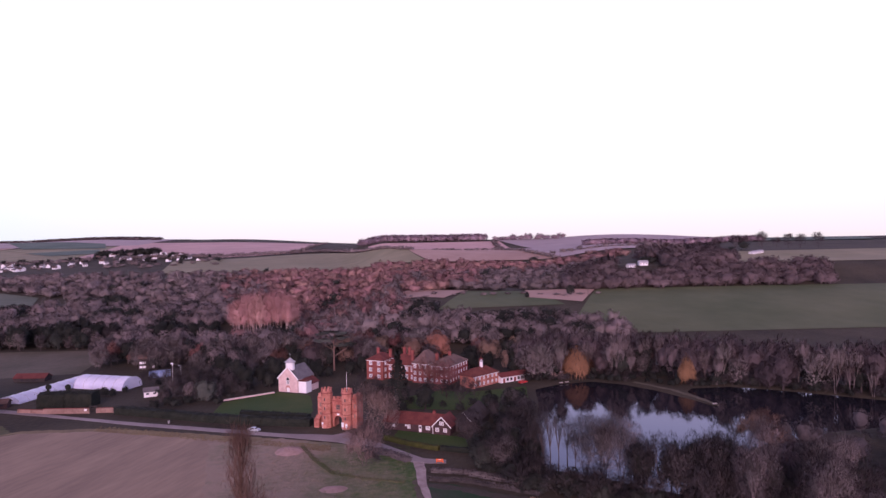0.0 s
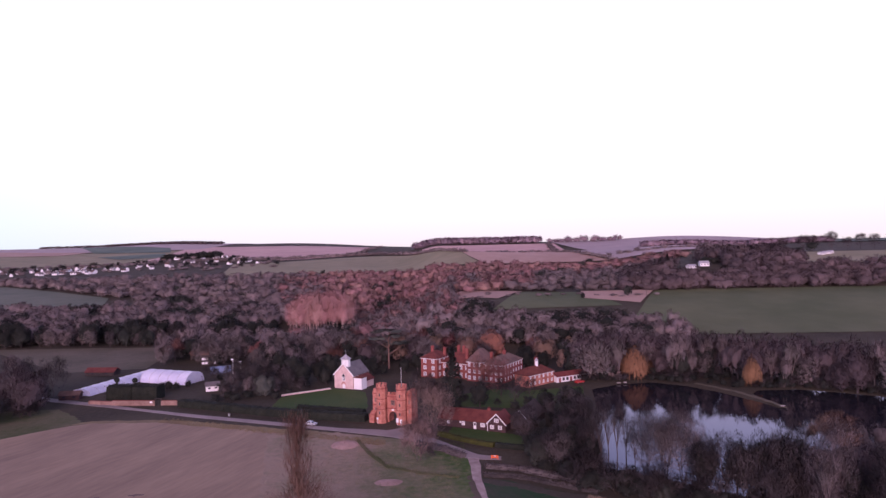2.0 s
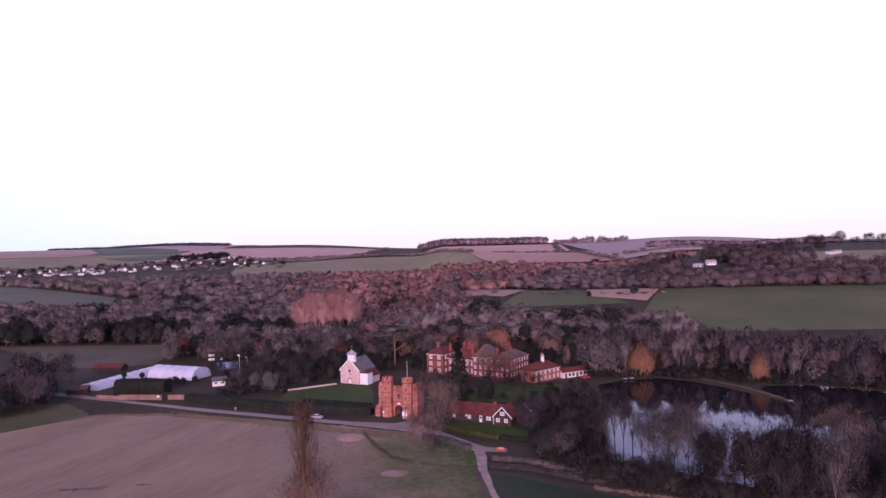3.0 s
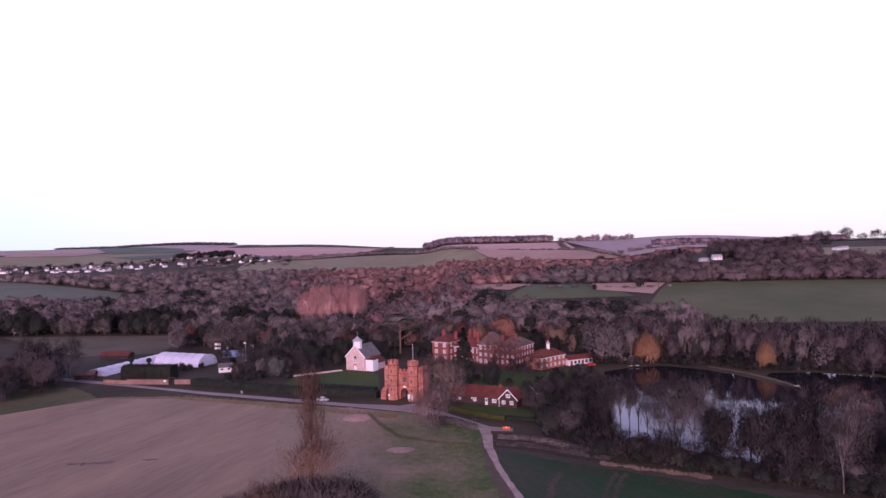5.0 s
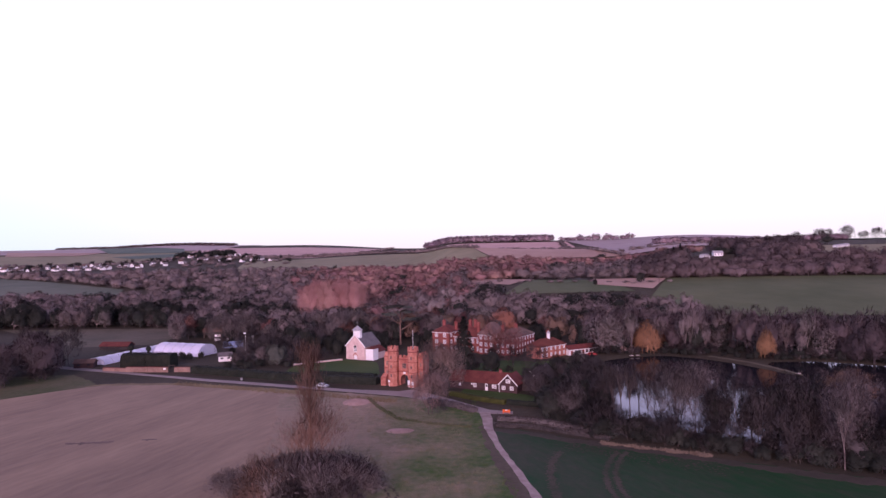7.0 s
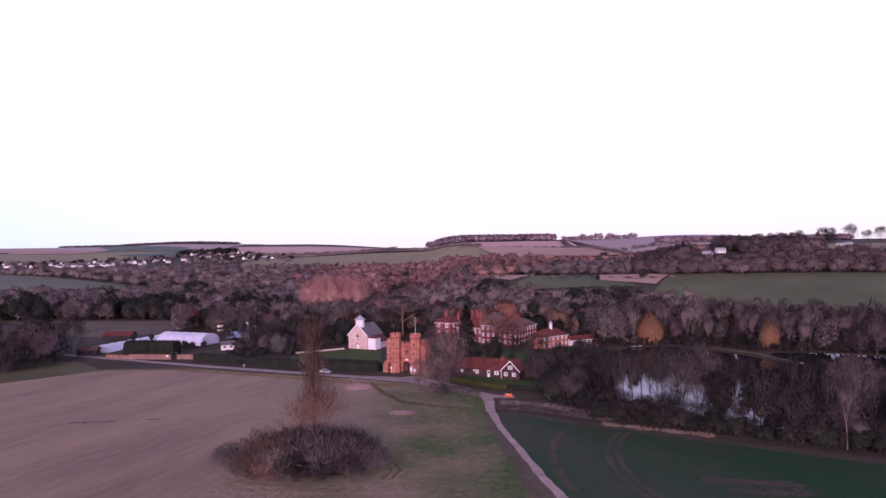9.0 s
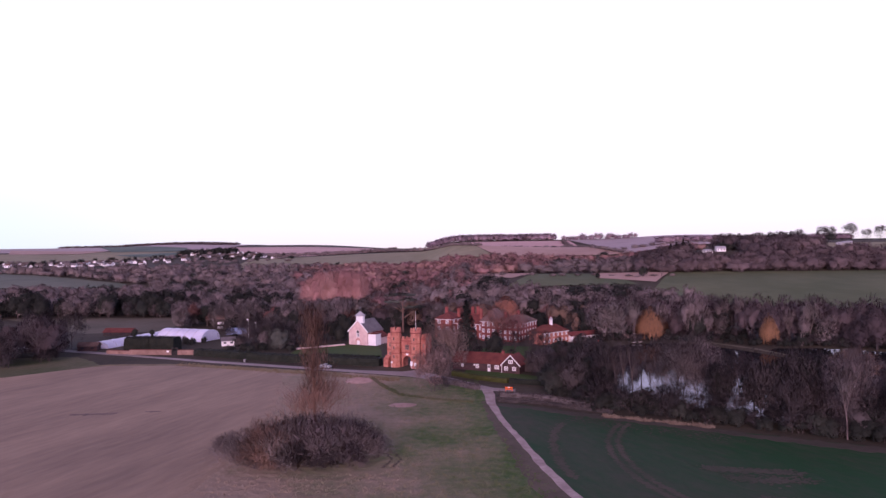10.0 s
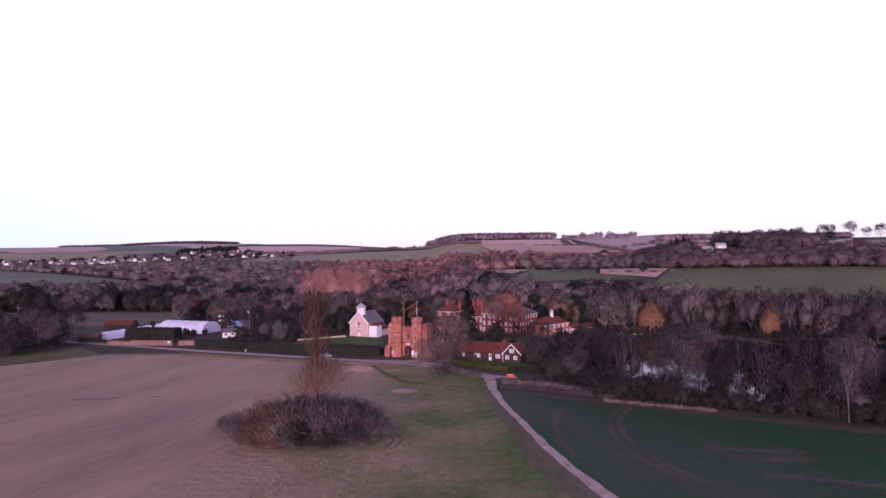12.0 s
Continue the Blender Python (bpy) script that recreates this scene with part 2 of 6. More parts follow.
def water_material():
    m = mat("lake_water", (0.012, 0.012, 0.018), (0.016, 0.016, 0.022), 0.03, 0.5, 0.05, 0, spec=0.36)
    n, l = m.node_tree.nodes, m.node_tree.links
    p = n["Principled BSDF"]
    p.inputs["IOR"].default_value = 1.333
    geo, nz, bn = n.new("ShaderNodeNewGeometry"), n.new("ShaderNodeTexNoise"), n.new("ShaderNodeBump")
    nz.inputs["Scale"].default_value, nz.inputs["Detail"].default_value = 1.6, 3
    bn.inputs["Strength"].default_value, bn.inputs["Distance"].default_value = 0.1, 0.03
    l.new(geo.outputs["Position"], nz.inputs["Vector"])
    l.new(nz.outputs["Fac"], bn.inputs["Height"])
    l.new(bn.outputs["Normal"], p.inputs["Normal"])
    return m


M_WATER = water_material()


# ---------------------------------------------------------------- mesh helpers
def mesh_of(name, verts, faces, material, normals=None):
    me = bpy.data.meshes.new(name)
    me.from_pydata([tuple(v) for v in verts], [], faces)
    me.materials.append(material)
    if normals is not None:
        me.shade_smooth()
        me.normals_split_custom_set_from_vertices(normals.tolist())
    return me


def crown_normals(verts, faces, seed=0, up=0.45, loose=0.16):
    """Turns loose leaves or twigs to face outward and gives them outward normals, so that the crown shades as one rounded body."""
    co, tri = np.array([tuple(v) for v in verts]), np.array(faces)
    mid = co.mean(0)
    lo, hi = co.min(0), co.max(0)
    mid[2] = lo[2] + 0.3 * (hi[2] - lo[2])
    size = np.maximum((hi - lo) / 2, 0.01)
    a, b, tip = co[tri[:, 0]], co[tri[:, 1]], co[tri[:, 2]]
    foot = (a + b) / 2
    n = (foot - mid) / size + np.random.RandomState(seed).normal(0, loose, foot.shape) * 0.6 + (0, 0, up)
    n /= np.maximum(np.linalg.norm(n, axis=1, keepdims=True), 1e-6)
    d = tip - foot
    reach = np.linalg.norm(d, axis=1, keepdims=True)
    d = d - 0.5 * (d * n).sum(1, keepdims=True) * n
    d *= reach / np.maximum(np.linalg.norm(d, axis=1, keepdims=True), 1e-6)
    s = np.cross(d, n)
    s *= np.linalg.norm(b - a, axis=1, keepdims=True) / 2 / np.maximum(np.linalg.norm(s, axis=1, keepdims=True), 1e-6)
    co[tri[:, 0]], co[tri[:, 1]], co[tri[:, 2]] = foot - s, foot + s, foot + d
    out = np.zeros_like(co)
    for k in range(3):
        out[tri[:, k]] = n
    return co, out


def part(name, bm, material, parent, label=""):
    me = bpy.data.meshes.new(name)
    bm.to_mesh(me)
    bm.free()
    me.materials.append(material)
    ob = new(name, me)
    ob.parent = parent
    return tagged(ob, label)


def root(name, m, label, category, group="", kind=""):
    ob = new(name)
    ob.matrix_world = m
    ob.empty_display_size = 0.5
    return tagged(ob, label, category, group, kind)


def box(bm, x0, x1, y0, y1, z0, z1, taper=0.0):
    v = []
    for z, k in ((z0, 0.0), (z1, taper)):
        v += [bm.verts.new(c) for c in ((x0 + k, y0 + k, z), (x1 - k, y0 + k, z), (x1 - k, y1 - k, z), (x0 + k, y1 - k, z))]
    for f in ((3, 2, 1, 0), (4, 5, 6, 7), (0, 1, 5, 4), (1, 2, 6, 5), (2, 3, 7, 6), (3, 0, 4, 7)):
        bm.faces.new([v[i] for i in f])


def boxes(*rows):
    bm = bmesh.new()
    for r in rows:
        box(bm, *r)
    return bm


def ngon_prism(bm, cx, cy, r0, r1, z0, z1, n=8, turn=0.0, lid=True):
    lo, hi = [], []
    for i in range(n):
        a = turn + 2 * math.pi * i / n
        lo.append(bm.verts.new((cx + r0 * math.cos(a), cy + r0 * math.sin(a), z0)))
        hi.append(bm.verts.new((cx + r1 * math.cos(a), cy + r1 * math.sin(a), z1)))
    for i in range(n):
        j = (i + 1) % n
        bm.faces.new((lo[i], lo[j], hi[j], hi[i]))
    if lid:
        bm.faces.new(hi)
        bm.faces.new(lo[::-1])


def extrude_profile(bm, pts, along, v0, v1):
    """A closed outline pts in (u, z), swept from v0 to v1; along 'y': u is x; along 'x': u is y."""
    def at(u, z, v):
        return (u, v, z) if along == "y" else (v, u, z)
    a = [bm.verts.new(at(u, z, v0)) for u, z in pts]
    b = [bm.verts.new(at(u, z, v1)) for u, z in pts]
    n = len(pts)
    for i in range(n):
        j = (i + 1) % n
        bm.faces.new((a[i], a[j], b[j], b[i]))
    bm.faces.new(a[::-1])
    bm.faces.new(b)
    bmesh.ops.recalc_face_normals(bm, faces=bm.faces[:])


def gable_roof(bm, x0, x1, y0, y1, z0, z1, ridge="x", over=0.35, thick=0.18):
    """Two sloping slabs over a rectangle, with the ridge along x or y."""
    lo, hi = (y0, y1) if ridge == "x" else (x0, x1)
    mid = (lo + hi) / 2
    k = (z1 - z0) / (mid - lo)
    v0, v1 = (x0 - over, x1 + over) if ridge == "x" else (y0 - over, y1 + over)
    pts = [(lo - over, z0 - k * over), (mid, z1), (hi + over, z0 - k * over), (hi + over, z0 - k * over + thick),
           (mid, z1 + thick * 1.25), (lo - over, z0 - k * over + thick)]
    extrude_profile(bm, pts, "x" if ridge == "x" else "y", v0, v1)


def hip_roof(bm, x0, x1, y0, y1, z0, z1, over=0.4):
    x0, x1, y0, y1 = x0 - over, x1 + over, y0 - over, y1 + over
    d = min(x1 - x0, y1 - y0) / 2
    if x1 - x0 >= y1 - y0:
        r = [(x0 + d, (y0 + y1) / 2, z1), (x1 - d - 0.01, (y0 + y1) / 2, z1)]
    else:
        r = [((x0 + x1) / 2, y0 + d, z1), ((x0 + x1) / 2, y1 - d - 0.01, z1)]
    c = [(x0, y0, z0), (x1, y0, z0), (x1, y1, z0), (x0, y1, z0)]
    lip = [(x, y, z0 - 0.2) for x, y, _ in c]
    v = [bm.verts.new(p) for p in c + r + lip]
    if x1 - x0 >= y1 - y0:
        fs = [(0, 1, 5, 4), (1, 2, 5), (2, 3, 4, 5), (3, 0, 4)]
    else:
        fs = [(0, 1, 4), (1, 2, 5, 4), (2, 3, 5), (3, 0, 4, 5)]
    fs += [(6, 7, 1, 0), (7, 8, 2, 1), (8, 9, 3, 2), (9, 6, 0, 3), (9, 8, 7, 6)]
    for f in fs:
        bm.faces.new([v[i] for i in f])


def pierced_wall(bm, length, height, thick, holes, place):
    """A wall along u, with rectangular holes (u0, u1, z0, z1) through it. place maps (u, depth, z) to a point."""
    us = sorted({0.0, length, *[h[0] for h in holes], *[h[1] for h in holes]})
    zs = sorted({0.0, height, *[h[2] for h in holes], *[h[3] for h in holes]})
    solid = {}
    for i in range(len(us) - 1):
        for j in range(len(zs) - 1):
            u, z = (us[i] + us[i + 1]) / 2, (zs[j] + zs[j + 1]) / 2
            solid[i, j] = not any(h[0] < u < h[1] and h[2] < z < h[3] for h in holes)
    cache = {}

    def vert(i, d, j):
        if (i, d, j) not in cache:
            cache[i, d, j] = bm.verts.new(place(us[i], d * thick, zs[j]))
        return cache[i, d, j]
    for (i, j), full in solid.items():
        if not full:
            continue
        bm.faces.new([vert(a, 0, b) for a, b in ((i, j), (i + 1, j), (i + 1, j + 1), (i, j + 1))])
        bm.faces.new([vert(a, 1, b) for a, b in ((i, j + 1), (i + 1, j + 1), (i + 1, j), (i, j))])
        for da, db, e0, e1 in ((-1, 0, (0, 0), (0, 1)), (1, 0, (1, 1), (1, 0)), (0, -1, (1, 0), (0, 0)), (0, 1, (0, 1), (1, 1))):
            if not solid.get((i + da, j + db), False):
                a, b = (i + e0[0], j + e0[1]), (i + e1[0], j + e1[1])
                bm.faces.new([vert(a[0], 0, a[1]), vert(b[0], 0, b[1]), vert(b[0], 1, b[1]), vert(a[0], 1, a[1])])


def sash(parent, place, u0, u1, z0, z1, cols=2, rows=2, name="window", bar=0.08, paint=None):
    """A white glazed window in a hole: the frame with its bars, and the pane in it."""
    fr, w, h = 0.22, u1 - u0, z1 - z0

    def cuts(size, n):
        marks = [fr]
        for i in range(1, n):
            marks += [size * i / n - bar, size * i / n + bar]
        marks.append(size - fr)
        return list(zip(marks[::2], marks[1::2]))
    bm = bmesh.new()
    pierced_wall(bm, w, h, 0.11, [(a, b, c, d) for a, b in cuts(w, cols) for c, d in cuts(h, rows)], lambda u, d, z: place(u0 + u, 0.05 + d, z0 + z))
    frame_part = part(name, bm, paint or M_WHITE, parent)
    bm = bmesh.new()
    pts = [place(u, dd, z) for dd in (0.18, 0.20) for u, z in ((u0, z0), (u1, z0), (u1, z1), (u0, z1))]
    v = [bm.verts.new(p) for p in pts]
    for f in ((0, 1, 2, 3), (7, 6, 5, 4), (0, 4, 5, 1), (1, 5, 6, 2), (2, 6, 7, 3), (3, 7, 4, 0)):
        bm.faces.new([v[i] for i in f])
    part("pane", bm, M_GLASS, frame_part)
    return frame_part


# ---------------------------------------------------------------- land
def ramp(v, a, b):
    s = np.clip((v - a) / (b - a), 0, 1)
    return s * s * (3 - 2 * s)


LAKE = [(58, 232), (63, 248), (66, 262), (69, 278), (82, 286), (98, 289), (110, 280), (119, 266), (127, 246), (129, 238),
        (132, 240), (131, 252), (130, 262), (135, 268), (152, 268), (166, 260), (198, 235), (228, 218), (215, 208), (150, 200),
        (118, 190), (96, 173), (84, 157), (80, 154), (72, 161), (60, 172), (48, 180), (51, 203)]


def lake_depth(x, y):
    """Metres to the shore: negative on the water."""
    d, inside = np.full(x.shape, 1e9), np.zeros(x.shape, bool)
    for (ax, ay), (bx, by) in zip(LAKE, LAKE[1:] + LAKE[:1]):
        ex, ey = bx - ax, by - ay
        s = np.clip(((x - ax) * ex + (y - ay) * ey) / (ex * ex + ey * ey), 0, 1)
        d = np.minimum(d, np.hypot(x - ax - s * ex, y - ay - s * ey))
        cross = ((ay > y) != (by > y)) & (x < ax + (y - ay) * ex / (ey if ey else 1e-9))
        inside ^= cross
    return np.where(inside, -d, d)


def hills(x, y):
    """Rolling ground: a flat valley floor that climbs to terraces, a ridge and far hills."""
    x, y = np.asarray(x, float), np.asarray(y, float)
    u = x / np.maximum(y, 200.0)
    right = ramp(x, -50, 40)
    z = 22 * ramp(y, 345, 540) * right + 13 * ramp(y, 620, 930) * (1 - right)
    z = z + 18 * ramp(y, 518, 600) * ramp(u, 0.24, 0.42) + 8 * ramp(y, 630, 760) * ramp(u, 0.44, 0.58)
    z = z - 8 * np.exp(-((x + 95) / 75) ** 2 - ((y - 512) / 62) ** 2)
    z = z + 24 * ramp(y, 700, 1450) * (right * (1 - 0.6 * ramp(u, 0.3, 0.5)) + (1 - right) * 0.8)
    z = z - 5 * ramp(-u, 0.35, 0.6) * ramp(y, 1000, 1400)
    z = z + 14 * np.exp(-((x + 90) / 230) ** 2 - ((y - 1480) / 170) ** 2)
    z = z + (20 + 16 * ramp(u, -0.1, 0.05)) * ramp(y, 1600, 2500) + 44 * ramp(y, 2100, 3300) * (1 - ramp(u, -0.22, 0.05)) - 26 * ramp(y, 1500, 2500) * ramp(u, 0.44, 0.6)
    z = z + 15 * np.exp(-((x + 520) / 150) ** 2 - ((y - 1560) / 130) ** 2)
    z = z + 9 * np.exp(-((x + 1230) / 230) ** 2 - ((y - 3150) / 400) ** 2)
    return z


def drawn_in(x, y):
    """Where a far place of the hills comes to lie: past 900 m the middle and eastern hills stand closer together. Returns x, y and the scale there."""
    u = x / max(y, 1.0)
    f = 900 + (y - 900) * (1 - 0.69 * float(ramp(u, -0.1, 0.06))) if y > 900 else y
    return u * f, f, f / y


def land(x, y):
    """Height of the ground."""
    x, y = np.asarray(x, float), np.asarray(y, float)
    u = x / np.maximum(y, 200.0)
    old = np.where(y > 900, 900 + (y - 900) / (1 - 0.69 * ramp(u, -0.1, 0.06)), y)
    scale = np.where(y > 900, y / np.maximum(old, 1.0), 1.0)
    return 50 + (hills(np.where(y > 900, u * old, x), old) - 50) * scale


def axis(fine0, fine1, step, lo, hi, grow):
    mid = list(np.arange(fine0, fine1 + 0.01, step))
    a, s = [], step
    v = fine0
    while v > lo:
        s *= grow
        v -= s
        a.append(v)
    b, s = [], step
    v = fine1
    while v < hi:
        s *= grow
        v += s
        b.append(v)
    return np.array(a[::-1] + mid + b)


def build_ground():
    xs = axis(-200, 235, 2.5, -4200, 4200, 1.06)
    ys = axis(70, 400, 2.5, -900, 4700, 1.05)
    gx, gy = np.meshgrid(xs, ys)
    z = land(gx, gy)
    near = (gy > 120) & (gy < 330) & (gx > 20) & (gx < 260)
    d = np.full(gx.shape, 50.0)
    d[near] = lake_depth(gx[near], gy[near])
    z = z + np.clip(d * 0.25 - 0.6, -2.2, 0.0) * (d < 3)
    rows, cols = gx.shape
    verts = np.stack([gx.ravel(), gy.ravel(), z.ravel()], 1)
    i = np.arange(rows * cols).reshape(rows, cols)
    faces = np.stack([i[:-1, :-1], i[:-1, 1:], i[1:, 1:], i[1:, :-1]], -1).reshape(-1, 4)
    me = mesh_of("ground", verts.tolist(), faces.tolist(), M_GROUND)
    me.polygons.foreach_set("use_smooth", [True] * len(me.polygons))
    tagged(new("ground", me), "rough winter grass and leaf litter of the valley", "ground", kind="structure")


build_ground()


def rough_edge(pts, step, amount, seed):
    rnd = random.Random(seed)
    out = []
    for (ax, ay), (bx, by) in zip(pts, pts[1:] + pts[:1]):
        n = max(1, int(math.hypot(bx - ax, by - ay) / step))
        for i in range(n):
            k = i / n
            out.append((ax + (bx - ax) * k + rnd.uniform(-amount, amount), ay + (by - ay) * k + rnd.uniform(-amount, amount)))
    return out


def sheet(name, pts, z, material, label, step=4.0, amount=0.4, seed=1, thick=0.3):
    """A flat piece of ground with an uneven edge, laid a little above the valley floor."""
    bm = bmesh.new()
    ring = [bm.verts.new((x, y, z)) for x, y in rough_edge(pts, step, amount, seed)]
    f = bm.faces.new(ring)
    f.normal_update()
    if f.normal.z < 0:
        f.normal_flip()
    bmesh.ops.extrude_face_region(bm, geom=[f])
    for v in ring:
        v.co.z -= thick
    bmesh.ops.triangulate(bm, faces=bm.faces[:])
    me = bpy.data.meshes.new(name)
    bm.to_mesh(me)
    bm.free()
    me.materials.append(material)
    return tagged(new(name, me), label, name.split("_")[-1], kind="structure")


def hill_field(name, a, b, c, d, material, label, lift=0.7, n=36):
    """A field that follows the hill between four corners: near left, near right, far right, far left."""
    verts, faces = [], []
    for j in range(n + 1):
        for i in range(n + 1):
            s, t = i / n, j / n
            x = (a[0] * (1 - s) + b[0] * s) * (1 - t) + (d[0] * (1 - s) + c[0] * s) * t
            y = (a[1] * (1 - s) + b[1] * s) * (1 - t) + (d[1] * (1 - s) + c[1] * s) * t
            x, y, _ = drawn_in(x, y)
            verts.append((x, y, float(land(x, y)) + lift))
    for j in range(n):
        for i in range(n):
            k = j * (n + 1) + i
            faces.append((k, k + 1, k + n + 2, k + n + 1))
    me = mesh_of(name, verts, faces, material)
    me.polygons.foreach_set("use_smooth", [True] * len(me.polygons))
    return tagged(new(name, me), label, "field", kind="structure")


BANK_SPOTS = []
lake_bm = bmesh.new()
lake_bm.faces.new([lake_bm.verts.new((x, y, -0.6)) for x, y in ((40, 140), (250, 140), (250, 300), (40, 300))])
lake_me = bpy.data.meshes.new("water")
lake_bm.to_mesh(lake_me)
lake_bm.free()
lake_me.materials.append(M_WATER)
tagged(new("water", lake_me), "still dark lake mirroring trees and dusk sky", "lake", kind="structure")

sheet("meadow", [(-46, 97), (-43, 112), (-41.7, 124), (-43.4, 168), (-50, 201), (-54, 219), (-31, 220), (-10, 211), (3, 203), (11.5, 190),
                 (12.2, 166), (12.9, 153), (14.3, 138), (18, 117), (21.8, 103), (26.6, 88), (36, 60), (-48, 60)], 0.08, M_MEADOW,
      "tussocky meadow of dull green and straw grass", 2.2, 0.8, 3)
sheet("stubble_field", [(-260, 190), (-147, 219), (-131, 236), (-123, 241), (-98, 240), (-54, 225), (-46, 219), (-42, 201), (-38, 168),
                        (-37, 124), (-40, 110), (-42, 97), (-44, 60), (-260, 60)], 0.05, M_STUBBLE, "bare pinkish brown stubble field", 3, 0.4, 4)
sheet("crop_field", [(13, 173), (20.5, 170.5), (29.4, 164), (40.4, 157.5), (53, 151), (64, 142), (87, 130), (160, 97), (160, 60), (33, 60),
                     (24, 95), (21, 103), (17.3, 117), (13.7, 139), (12.4, 156)], 0.06, M_CROP, "dark green young crop field with brown margins", 3, 0.3, 5)
sheet("road", [(-200, 302), (-146, 277.3), (-115.6, 262.2), (-89, 250), (-54, 235.5), (-32, 226), (-14, 221.5), (-9, 224), (-7, 220), (0, 212), (9, 200), (14, 193),
               (17, 191.6), (20.5, 190.6), (20.2, 187.6), (16.5, 188.2), (12.6, 188.8), (10.5, 190), (5, 198), (-4, 207), (-12, 213), (-32, 222.4), (-53, 231), (-87, 245.4), (-114, 258.5), (-142, 271), (-200, 296)],
      0.09, M_ROAD, "narrow grey tarmac lane past the gatehouse", 4, 0.15, 6)
sheet("verge", [(-131, 239), (-123, 244), (-98, 243.2), (-76, 236), (-54, 228), (-31, 219.6), (-14, 211.6), (-14, 208.4), (-32, 215.8), (-54, 223), (-98, 239.2), (-123, 240.6)],
      0.075, M_VERGE, "straw-coloured grass verge along the lane", 2, 0.6, 7)
sheet("path", [(10.9, 190.5), (14.2, 189.5), (13.8, 180), (13.6, 172.6), (14.1, 158), (14.9, 150), (16.7, 138), (18.8, 122), (21.3, 108.5), (24.2, 96), (29.2, 80), (35.5, 60), (33.3, 60), (27, 80), (22, 96), (19.4, 108.5),
               (17.1, 121.5), (15.1, 138), (13.4, 150), (12.4, 158), (11.2, 172.7), (11.2, 180)], 0.12, M_PATH, "pale trodden footpath across the fields", 2.4, 0.2, 8)
sheet("path_margin", [(11.5, 176), (12.6, 158), (13.6, 150), (15.3, 138), (17.3, 121.5), (19.6, 108.5), (22.2, 96), (27.2, 80), (33.5, 60), (27, 60), (21.5, 80), (17.4, 96), (15, 108), (13.2, 121), (12, 138), (11, 150), (10.4, 160), (10.2, 176)],
      0.1, M_TRODDEN, "dull brown trodden margin beside the footpath", 1.6, 0.6, 21)
sheet("lawn", [(-62, 250), (-24, 240), (-24, 256), (-27, 281), (-33, 285), (-42, 290), (-62, 275)], 0.05, M_LAWN, "mown green church lawn", 3, 0.3, 9)
sheet("lawn", [(34, 246), (58, 240), (62, 262), (66, 282), (40, 276), (34, 262)], 0.05, M_LAWN, "dull green lawn by the lake shore", 3, 0.3, 10)
sheet("lawn", [(5, 214), (12, 208.5), (19, 204), (30, 200), (32, 207), (27, 213), (8, 223)], 0.05, M_LAWN, "dark green cottage garden lawn", 2, 0.4, 22)
sheet("lawn", [(12, 252), (33, 247), (33.5, 262), (39, 276), (28, 281), (10, 270)], 0.05, M_LAWN, "dull green lawn before the manor", 3, 0.4, 23)
hill_field("left_field", (-190, 345), (-150, 352), (-162, 432), (-290, 436), M_PASTURE, "dull olive pasture below the wood", 0.05)
sheet("field_margin", [(-260, 186), (-147, 215), (-131, 233), (-123, 239), (-135, 252), (-147, 264), (-175, 262), (-260, 230)], 0.045, M_MARGIN, "rough green margin at the corner of the stubble", 2, 0.6, 17)
sheet("shore", [(114, 281), (119, 273.5), (123.8, 263.5), (127.6, 250), (129.4, 240), (130.2, 236.8), (130.8, 241), (129.2, 252), (126, 265), (120.6, 275), (116, 283)], 0.03, M_PASTURE,
      "grassy spit reaching into the lake", 2, 0.25, 11)
for x, y in ((100, 291.5), (103, 289), (106, 286.5), (109, 285), (112, 283.5), (116, 287), (121, 281), (125, 277), (128, 272), (131, 274), (108, 291), (114, 292), (120, 289), (126, 286), (132, 282), (139, 276), (143, 274), (148, 274)):
    BANK_SPOTS.append((x, y))


def specks(name, label, line, width, n, size, material, seed, z=0.1):
    """Small ragged flakes of soil strewn along a line, thinning to its sides, as one mesh."""
    rnd = random.Random(seed)
    V, F = [], []
    legs = list(zip(line, line[1:]))
    for _ in range(n):
        (ax, ay), (bx, by) = rnd.choice(legs)
        t = rnd.random()
        x, y = ax + (bx - ax) * t + rnd.gauss(0, width), ay + (by - ay) * t + rnd.gauss(0, width)
        r, k, zz = size * rnd.uniform(0.4, 1.3), len(V), z + rnd.uniform(0, 0.02)
        for i in range(7):
            a = 2 * math.pi * i / 7
            q = r * rnd.uniform(0.6, 1.2)
            V.append((x + q * math.cos(a) * 1.3, y + q * math.sin(a), zz))
        V.append((x, y, zz + 0.03))
        F += [(k + i, k + (i + 1) % 7, k + 7) for i in range(7)]
    return tagged(new(name, mesh_of(name, V, F, material)), label, "soil", kind="stuff")


